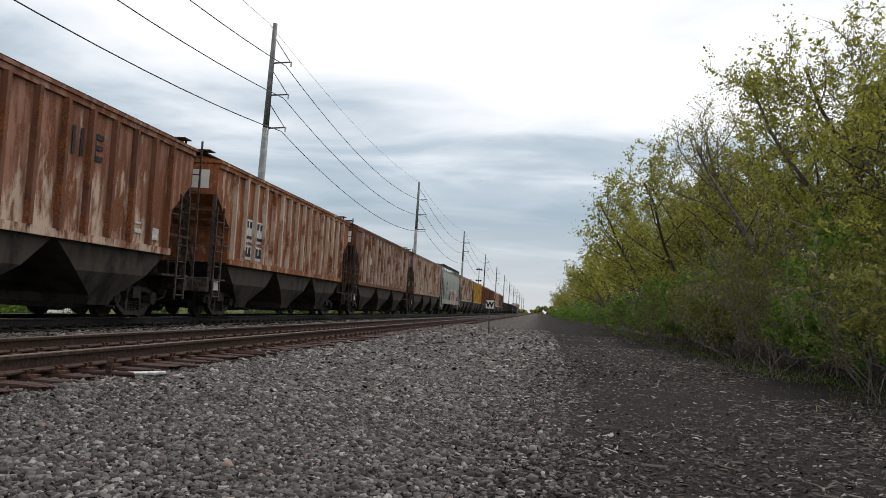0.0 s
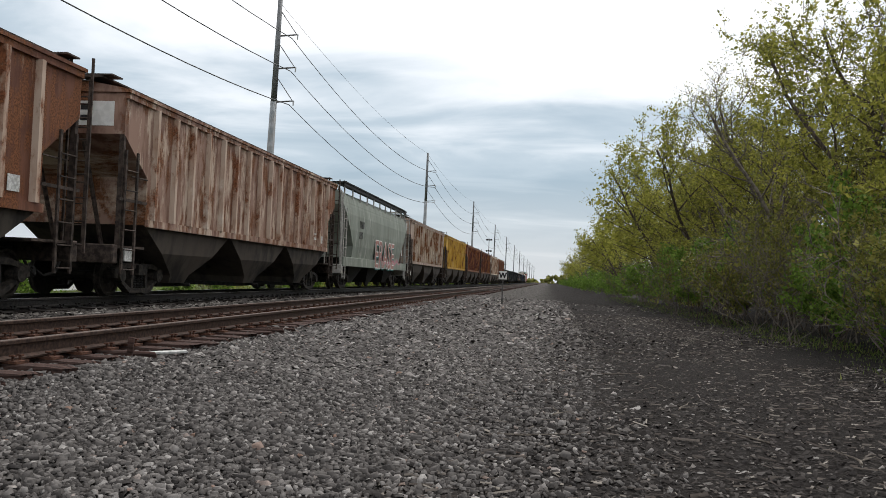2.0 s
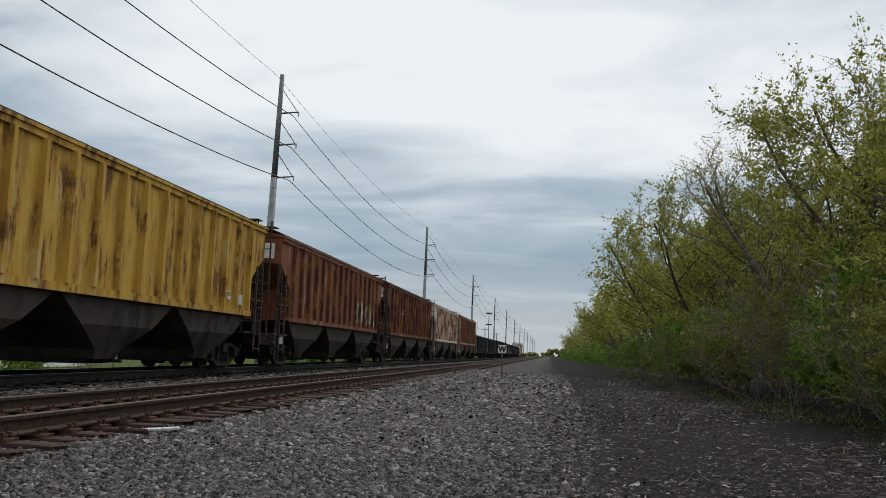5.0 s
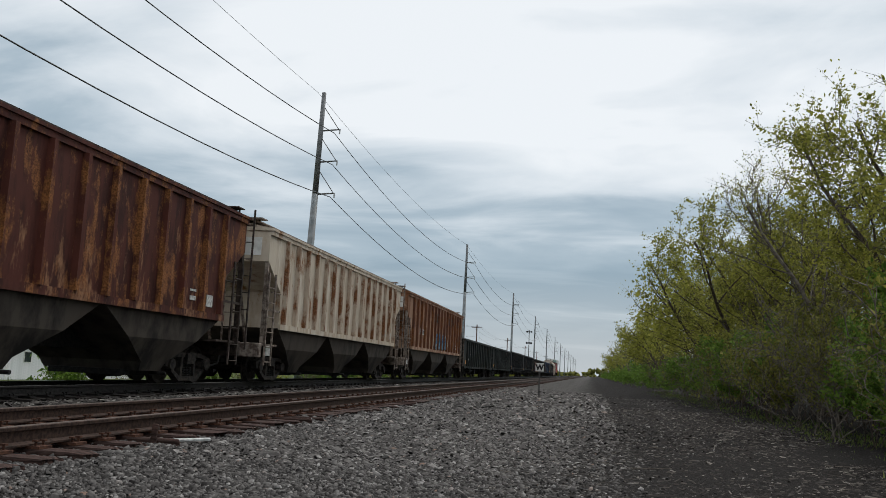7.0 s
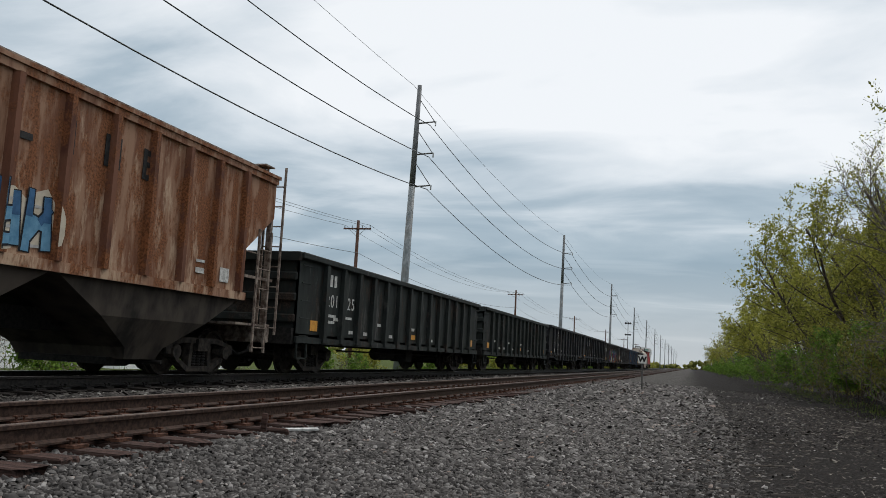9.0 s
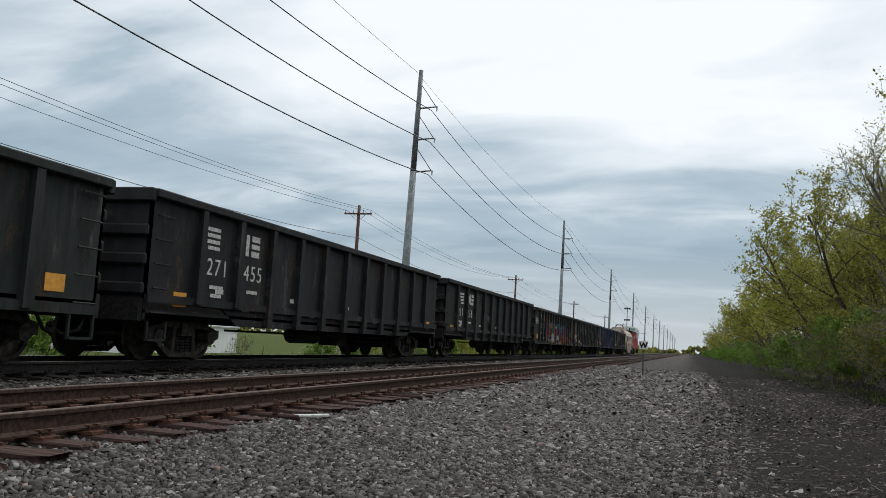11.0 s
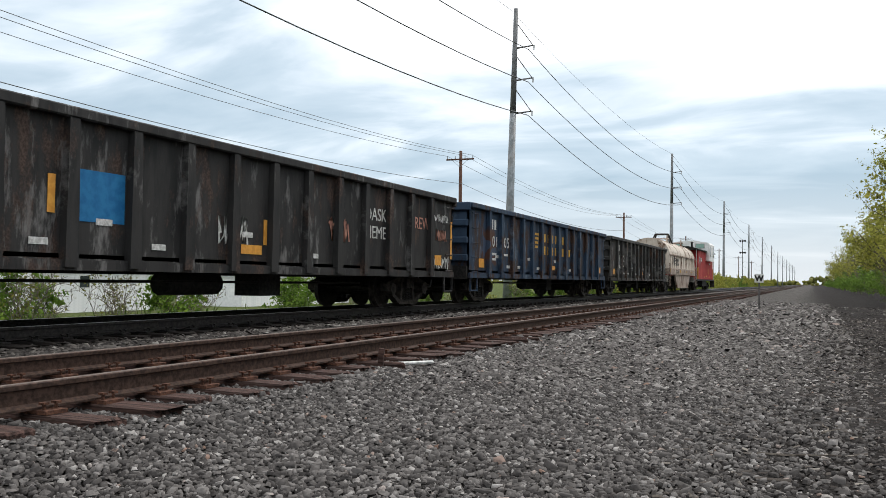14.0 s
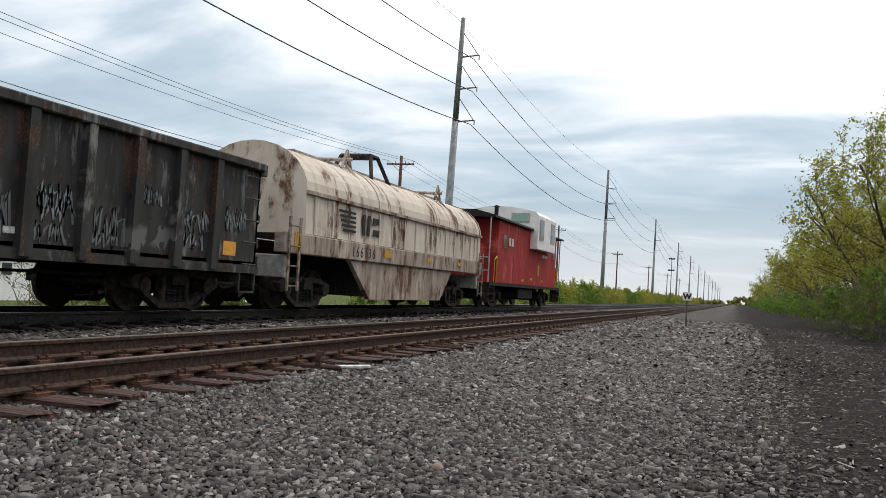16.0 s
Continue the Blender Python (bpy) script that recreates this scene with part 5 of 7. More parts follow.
def gondola(y0, y1, paint, label, top=2.78, bottom=0.78, posts=14, number="", blocks=(), deep=False, text_paint=None):
    car, half = car_at("gondola_car", y0, y1, label, "gondola car", "freight train")
    R, side = half - 0.62, 1.47
    for s in (-1, 1):
        bm = bmesh.new()
        xs = sorted((s * side, s * (side - 0.05)))
        if deep:
            prism(bm, [(-R, top), (R, top), (R, bottom + 0.35), (R - 2.6, bottom + 0.3), (R - 3.2, bottom), (-R + 3.2, bottom), (-R + 2.6, bottom + 0.3), (-R, bottom + 0.35)], *xs)
        else:
            box(bm, *xs, -R, R, bottom, top)
        part("side_wall", bm, paint, car)
        bm = bmesh.new()
        xs = sorted((s * (side - 0.06), s * (side + 0.13)))
        box(bm, *xs, -R - 0.02, R + 0.02, top - 0.02, top + 0.13)
        part("top_chord", bm, paint, car, bevel=0.02)
        bm = bmesh.new()
        xs = sorted((s * side, s * (side + 0.07)))
        box(bm, *xs, -R, R, bottom - 0.02 + (0.35 if deep else 0), bottom + 0.12 + (0.35 if deep else 0))
        part("side_sill", bm, paint, car)
        for k in range(posts):
            y = -R + 1.55 + (2 * R - 3.1) * k / (posts - 1)
            bm = bmesh.new()
            z0 = bottom + (0.02 if abs(y) < R - 3 or not deep else 0.36)
            xs = sorted((s * side, s * (side + 0.12)))
            loft(bm, [(z0, 0.06, 0.11), (z0 + 0.2, 0.06, 0.11), (top - 0.02, 0.055, 0.085)], y, s * (side + 0.06))
            part("side_post", bm, paint, car)
    bm = bmesh.new()
    box(bm, -side, side, -R, R, bottom + 0.14, bottom + 0.2)
    part("floor", bm, paint, car)
    for e in (-1, 1):
        bm = bmesh.new()
        box(bm, -side, side, min(e * R, e * (R - 0.06)), max(e * R, e * (R - 0.06)), bottom + 0.02, top)
        part("end_wall", bm, paint, car)
        for z in (bottom + 0.45, bottom + 0.95, bottom + 1.45):
            bm = bmesh.new()
            box(bm, -side, side, min(e * R, e * (R + 0.1)), max(e * R, e * (R + 0.1)), z, z + 0.2)
            part("end_rib", bm, paint, car, bevel=0.03)
        bm = bmesh.new()
        box(bm, -side - 0.08, side + 0.08, min(e * R, e * (R + 0.14)), max(e * R, e * (R + 0.14)), top - 0.1, top + 0.13)
        part("end_chord", bm, paint, car, bevel=0.02)
        bm = bmesh.new()
        box(bm, -1.45, 1.45, min(e * R, e * (R + 0.12)), max(e * R, e * (R + 0.12)), 0.72, 1.1)
        part("end_sill", bm, BLACK_STEEL, car)
        for s in (-1, 1):
            for k in range(5):
                z = bottom + 0.15 + 0.42 * k
                part("grab_iron", tube(bmesh.new(), (s * (side + 0.07), e * (R - 0.1), z), (s * (side + 0.07), e * (R - 0.6), z), 0.016, 5), paint, car)
            bm = bmesh.new()
            box(bm, s * (side + 0.04) - 0.02, s * (side + 0.04) + 0.02, e * (R - 0.35) - 0.28, e * (R - 0.35) + 0.28, 0.38, 0.42)
            for dy in (-0.27, 0.27):
                box(bm, s * (side + 0.04) - 0.02, s * (side + 0.04) + 0.02, e * (R - 0.35) + dy - 0.02, e * (R - 0.35) + dy + 0.02, 0.38, bottom)
            part("stirrup", bm, paint, car)
        add_coupler(car, e * (half - 0.72), e)
        add_truck(car, e * (half - 2.55))
    underframe(car, half - 0.65)
    bm = bmesh.new()
    tube(bm, (0.7, -1.4, 0.58), (0.7, 0.0, 0.58), 0.2, 10)
    box(bm, 0.4, 0.95, 1.0, 1.7, 0.35, 0.8)
    tube(bm, (0.9, -5, 0.62), (0.9, 5, 0.6), 0.025, 5)
    part("brake_gear", bm, BLACK_STEEL, car)
    face = side + 0.004
    bars([(-R + 1.05, bottom + 0.42, 0.42, 0.26), (R - 0.95, bottom + 0.42, 0.42, 0.26), (0.0, bottom + 0.4, 0.6, 0.16)], face, ORANGE_MARK, car, "reflector")
    bars([(-R + 2.4 + 1.1 * (k % 9), bottom + 0.35 + 0.3 * (k % 3 == 0), 0.3, 0.09) for k in range(0, 14, 2)], face, LETTER_WHITE, car)
    if number:
        mt = text_paint or LETTER_WHITE
        pitch = (2 * R - 3.1) / (posts - 1)
        ya, yb = -R + 1.55 + 0.5 * pitch, -R + 1.55 + 1.5 * pitch
        for k, digit in enumerate(number):
            lettering(digit, 0.46, 0.004, (ya, yb)[k // 3] + (k % 3 - 1) * 0.28, bottom + 0.95, face, mt, car, "digit")
        if not deep:
            bars([(ya - 0.15, bottom + 1.62, 0.16, 0.3), (ya + 0.12, bottom + 1.62, 0.16, 0.3)], face, mt, car)
        bars([(ya, bottom + 0.72, 0.5, 0.07), (ya, bottom + 0.56, 0.4, 0.07), (yb, bottom + 0.72, 0.45, 0.07)], face, mt, car)
    for spec, mt in blocks:
        bars(spec, face, mt, car)
    return car, R


big_tag(TAN_HOPPER, -1.7, 2.6, 1.78, 2.7, 7, 3, 1.504, hopper_posts(TAN_B), SPRAY["cream"], SPRAY["sky_blue"], SPRAY["deep_blue"], SPRAY["black"], SPRAY["dull_white"])
big_tag(PALE_HOPPER, 1.6, 5.0, 1.8, 2.7, 4, 5, 1.504, hopper_posts(PALE_B), SPRAY["cream"], SPRAY["dull_white"], SPRAY["cream"], SPRAY["black"], SPRAY["dull_white"])
G_BLACK = car_paint("sooty_black_gondola_paint", (0.020, 0.021, 0.023), (0.011, 0.012, 0.013), (0.05, 0.035, 0.026), 0.15, (0.07, 0.065, 0.06), 0.05, 0.55)
G_GREEN = car_paint("dark_green_black_gondola_paint", (0.025, 0.030, 0.028), (0.014, 0.017, 0.016), (0.05, 0.036, 0.028), 0.15, (0.09, 0.085, 0.08), 0.08, 0.6)
TAGS = [(0.16, 0.05, 0.035), (0.03, 0.16, 0.13), (0.10, 0.05, 0.18), (0.18, 0.06, 0.04), (0.45, 0.5, 0.46), (0.09, 0.045, 0.17), (0.16, 0.055, 0.035), (0.42, 0.2, 0.06)]
G_TAG = car_paint("black_gondola_paint_with_colourful_tags", (0.030, 0.029, 0.028), (0.018, 0.018, 0.018), (0.05, 0.036, 0.028), 0.15, None, 0, 0.6,
                  patches=[(-4.6, 3.9, 0.85, 2.2, TAGS, 2.3), (4.3, 7.6, 0.9, 1.75, [(0.18, 0.06, 0.035), (0.03, 0.03, 0.03), (0.16, 0.055, 0.03), (0.04, 0.2, 0.07), (0.03, 0.03, 0.03)], 2.6)])
G_DARK = car_paint("scuffed_black_gondola_paint", (0.032, 0.031, 0.030), (0.018, 0.018, 0.018), (0.075, 0.05, 0.04), 0.2, (0.16, 0.155, 0.15), 0.12, 0.65,
                   patches=[(-6.8, -5.4, 0.95, 1.5, [(0.03, 0.03, 0.03), (0.4, 0.4, 0.39), (0.03, 0.03, 0.03)], 4.0)])
G_BLUE = car_paint("weathered_blue_gondola_paint", (0.028, 0.050, 0.085), (0.017, 0.029, 0.048), (0.06, 0.034, 0.025), 0.4, (0.13, 0.16, 0.2), 0.12, 0.6,
                   patches=[(-7.6, -6.3, 1.2, 2.2, [(0.07, 0.035, 0.025), (0.05, 0.07, 0.11)], 2.0)])
G_SCUFF = car_paint("grey_scuffed_gondola_paint", (0.040, 0.040, 0.038), (0.022, 0.022, 0.021), (0.09, 0.055, 0.04), 0.25, (0.20, 0.195, 0.19), 0.22, 0.68,
                    patches=[(3.4, 6.2, 0.95, 1.5, [(0.035, 0.035, 0.033), (0.12, 0.12, 0.115), (0.04, 0.04, 0.04)], 4.0)])
gondola(216.3, 235.5, G_GREEN, "long black ribbed gondola car with white stencils", number="201125")
gondola(235.5, 254.2, G_GREEN, "black ribbed gondola car, plain and grimy", number="")
SHAPE = [(-6.78 + 0.04 * k, 2.55 - 0.12 * k, 0.66 - 0.08 * k, 0.07) for k in range(4)] + [(-5.75, 2.4, 0.13, 0.44), (-5.55, 2.4, 0.13, 0.3), (-5.35, 2.4, 0.13, 0.44), (-5.0, 2.56, 0.34, 0.12), (-5.0, 2.4, 0.34, 0.1), (-5.0, 2.24, 0.34, 0.12)]
gondola(254.2, 272.9, G_BLACK, "smooth-black deep gondola car with a large white emblem", top=2.86, bottom=0.72, posts=11, number="271455", blocks=[(SHAPE, LETTER_WHITE)], deep=True)
car_t, R = gondola(272.9, 292.45, G_BLACK, "smooth-black deep gondola car with white emblem and numbers", top=2.86, bottom=0.72, posts=11, number="211216", blocks=[(SHAPE, LETTER_WHITE)], deep=True)
scribble(car_t, -1.6, 1.7, 0.9, 0.4, GALV, 70)
PINK_TAG = surface("faded_pink_spray", (0.34, 0.16, 0.12), (0.45, 0.23, 0.17), 9, 0.7, 0, 0.05)
car_u, R = gondola(292.45, 311.0, G_TAG, "black ribbed gondola car covered by a colourful paint tag", number="201136")
big_tag(car_u, -4.4, 4.2, 0.86, 2.3, 8, 11, 1.474, gondola_posts(R), SPRAY["teal"], SPRAY["brown_red"], SPRAY["violet"], SPRAY["black"], SPRAY["pale_mint"])
big_tag(car_u, 4.6, 7.4, 0.9, 1.8, 4, 12, 1.474, gondola_posts(R), SPRAY["black"], SPRAY["brown_red"], SPRAY["green"], SPRAY["black"], SPRAY["brown_red"])
bits = random.Random(6)
spray(car_u, "tag_splashes", [[(y + bits.uniform(-0.3, 0.3), z + bits.uniform(-0.16, 0.16)) for _ in range(3)] for y, z in [(-6.0 + 0.55 * k, 2.25 + 0.12 * math.sin(k * 1.7)) for k in range(16)]]
      + [[(-6.05, 2.12), (-5.15, 2.16), (-5.1, 2.5), (-5.95, 2.46)], [(-4.9, 1.3), (-4.5, 1.35), (-4.6, 1.9), (-4.85, 1.8)]], SPRAY["soft_orange"], 0.020, 1.474, gondola_posts(R))
scribble(car_u, -R + 0.75, 2.15, 0.85, 0.45, LETTER_WHITE, 1)
car_v, R = gondola(311.0, 330.5, G_DARK, "black ribbed gondola car with white and blue paint tags", number="201389")
spray(car_v, "tag_square", [[(-4.05, 1.42), (-3.05, 1.42), (-3.05, 2.12), (-4.05, 2.12)]], SPRAY["plain_blue"], 0.004, 1.474, [])
for word, wy, wz, ws, wm in (("CREW", R - 2.13, 1.95, 0.42, PINK_TAG), ("DASK", R - 4.46, 2.0, 0.4, LETTER_WHITE), ("MEME", R - 4.46, 1.6, 0.4, LETTER_WHITE)):
    lettering(word, ws, 0.003, wy, wz, 1.476, wm, car_v, "tag_letters")
bars([(-R + 0.12, 1.75, 0.1, 1.0), (R - 0.08, 1.75, 0.1, 1.0), (-4.35, 1.75, 0.12, 0.5), (R - 3.65, 1.6, 0.12, 0.5), (0.4, 1.5, 0.1, 0.45)], 1.476, ORANGE_MARK, car_v, "reflector")
for k, (y, z, w, h, mt) in enumerate(((-R + 0.75, 1.45, 0.8, 0.4, LETTER_WHITE), (-R + 2.1, 1.1, 0.75, 0.4, LETTER_WHITE), (R - 0.75, 2.3, 0.85, 0.22, LETTER_WHITE), (R - 0.8, 1.85, 0.7, 0.3, PINK_TAG),
                                     (R - 0.75, 1.15, 0.9, 0.35, LETTER_WHITE), (R - 6.1, 1.7, 0.8, 0.5, PINK_TAG), (-0.5, 1.5, 0.8, 0.5, LETTER_WHITE))):
    scribble(car_v, y, z, w, h, mt, 20 + k)
car, R = gondola(330.5, 349.1, G_BLUE, "weathered blue ribbed gondola car with yellow lettering", number="201605",
                 blocks=[([(-2.2, 2.35 - 0.15 * k, 0.7 - 0.06 * k, 0.08) for k in range(4)] + [(-1.1 + 0.5 * k, 2.25, 0.22, 0.3) for k in range(7)] + [(-1.1 + 0.5 * k, 1.8, 0.22, 0.3) for k in range(8)], LETTER_YELLOW)])
car_x, R = gondola(349.1, 367.6, G_SCUFF, "grey-black scuffed gondola car with faint white tags", number="201382")
for k, (y, z, w, h) in enumerate(((R - 0.8, 1.75, 0.7, 0.45), (R - 2.1, 1.6, 0.85, 0.4), (R - 2.15, 1.25, 0.7, 0.3), (R - 3.3, 1.9, 0.6, 0.3), (R - 5.4, 1.6, 0.7, 0.3), (-R + 2.1, 1.7, 0.7, 0.4))):
    scribble(car_x, y, z, w, h, GALV, 50 + k)
pitch = (2 * R - 3.1) / 13
for k in range(3, 11):
    yc = -R + 1.55 + (k + 0.5) * pitch
    scribble(car_x, yc, 1.45 + 0.12 * math.sin(k * 2.3), 0.7, 0.55, GALV if k % 2 else GALV_DARK, 80 + k, loops=6)
    scribble(car_x, yc - 0.08, 1.15, 0.6, 0.3, GALV_DARK, 95 + k, loops=5)


def coil_car(y0, y1):
    car, half = car_at("coil_car", y0, y1, "dirty cream coil car with a rounded hood and deep side sill", "coil car", "freight train")
    cream = car_paint("dirty_cream_hood_paint", (0.54, 0.48, 0.41), (0.43, 0.365, 0.30), (0.15, 0.075, 0.04), 0.2, (0.60, 0.55, 0.48), 0.25, streak=1.6)
    tan = car_paint("dusty_tan_sill_paint", (0.34, 0.28, 0.235), (0.21, 0.16, 0.13), (0.16, 0.075, 0.04), 0.3, (0.5, 0.43, 0.36), 0.2)
    R = half - 0.45
    n = 14
    arc = [(1.42 * math.cos(math.pi * k / n), 2.62 + 1.12 * math.sin(math.pi * k / n)) for k in range(n + 1)]
    poly = [(1.46, 1.70)] + arc + [(-1.46, 1.70)]
    H0 = -R + 0.95                       # near end of the hood
    bm = along(bmesh.new(), poly, H0, R)
    part("hood", bm, cream, car, "cream rounded hood")
    for y in (H0 + 0.06, -R * 0.3, R * 0.34, R - 0.06):
        bm = bmesh.new()
        outer = [(x * 1.02, 2.62 + (z - 2.62) * 1.03) for x, z in arc]
        inner = [(x * 0.99, 2.62 + (z - 2.62) * 0.99) for x, z in arc]
        along(bm, outer + inner[::-1], y - 0.05, y + 0.05)
        part("hood_band", bm, cream, car)
    for s in (-1, 1):
        bm = box(bmesh.new(), *sorted((s * 1.42, s * 1.5)), H0, R, 2.58, 2.66)
        part("hood_seam", bm, tan, car)
        bm = box(bmesh.new(), *sorted((s * 1.3, s * 1.56)), -R - 0.1, R + 0.1, 1.24, 1.68)
        part("side_sill", bm, tan, car, bevel=0.02)
        for k in range(15):
            y = H0 + 0.4 + (R - H0 - 0.8) * k / 14
            bm = box(bmesh.new(), *sorted((s * 1.44, s * 1.475)), y - 0.02, y + 0.02, 1.72, 2.56)
            part("hood_stiffener", bm, cream, car)
        bm = prism(bmesh.new(), [(-R + 3.3, 1.24), (R - 3.3, 1.24), (R - 4.4, 0.28), (-R + 4.6, 0.28)], *sorted((s * 1.36, s * 1.48)))
        part("fishbelly", bm, tan, car, "rust-streaked deep belly plate")
        for e in (-1, 1):
            add_ladder(car, s * 1.58, e * (R - 0.05), e * (R - 0.5), 0.45, 2.0, WORN_TRIM)
    bm = box(bmesh.new(), -1.36, 1.36, -R + 4.2, R - 4.2, 0.35, 1.2)
    part("belly", bm, BLACK_STEEL, car)
    # lifting frame on the hood
    bm = bmesh.new()
    box(bm, -0.12, 0.12, -R + 2.6, R - 1.2, 3.74, 3.84)
    part("hood_rail", bm, tan, car)
    for yc in (-0.6,):
        bm = bmesh.new()
        for sx in (-1, 1):
            tube(bm, (sx * 0.7, yc - 0.65, 3.55), (sx * 0.45, yc - 0.25, 4.3), 0.06, 6)
            tube(bm, (sx * 0.7, yc + 0.65, 3.55), (sx * 0.45, yc + 0.25, 4.3), 0.06, 6)
            tube(bm, (sx * 0.45, yc - 0.25, 4.3), (sx * 0.45, yc + 0.25, 4.3), 0.06, 6)
        tube(bm, (-0.45, yc + 0.25, 4.3), (0.45, yc + 0.25, 4.3), 0.06, 6)
        tube(bm, (-0.45, yc - 0.25, 4.3), (0.45, yc - 0.25, 4.3), 0.06, 6)
        part("lifting_frame", bm, TRUCK_STEEL, car, "dark steel lifting frame")
    for yc in (-3.0, 4.2):
        bm = bmesh.new()
        tube(bm, (-0.9, yc, 3.85), (0.9, yc, 3.85), 0.05, 6)
        tube(bm, (0.6, yc, 3.85), (1.25, yc + 0.15, 3.1), 0.04, 5)
        tube(bm, (-0.6, yc, 3.85), (-1.25, yc + 0.15, 3.1), 0.04, 5)
        tube(bm, (0.75, yc - 0.3, 3.6), (0.75, yc, 4.1), 0.04, 5)
        tube(bm, (0.75, yc + 0.3, 3.6), (0.75, yc, 4.1), 0.04, 5)
        part("lifting_bar", bm, tan, car)
    for e in (-1, 1):
        yE = e * (half - 0.7)
        bm = box(bmesh.new(), -1.45, 1.45, yE - 0.14, yE + 0.14, 0.72, 1.2)
        part("end_sill", bm, GREY_TRIM, car, bevel=0.02)
        add_coupler(car, e * (half - 0.72), e)
        add_truck(car, e * (half - 2.3))
    underframe(car, half - 0.7)
    bars([(-R + 3.0 + 0.04 * k, 2.38 - 0.11 * k, 0.95 - 0.05 * k, 0.06) for k in range(5)] + [(-R + 4.0, 2.15, 0.16, 0.52), (-R + 4.3, 2.15, 0.16, 0.52), (-R + 4.75, 2.3, 0.4, 0.16), (-R + 4.8, 2.0, 0.4, 0.16)], 1.478, BLACK_PAINT, car)
    for k, digit in enumerate("166136"):
        lettering(digit, 0.36, 0.004, -R + 3.3 + 0.25 * k, 1.33, 1.562, BLACK_PAINT, car, "digit")
    bars([(-R + 0.45, 1.5, 0.3, 0.4), (-R + 5.5, 1.5, 0.5, 0.2), (1.5, 1.5, 0.4, 0.12), (4.5, 1.5, 0.4, 0.12)], 1.565, LETTER_YELLOW, car, "reflector")


coil_car(367.6, 383.1)


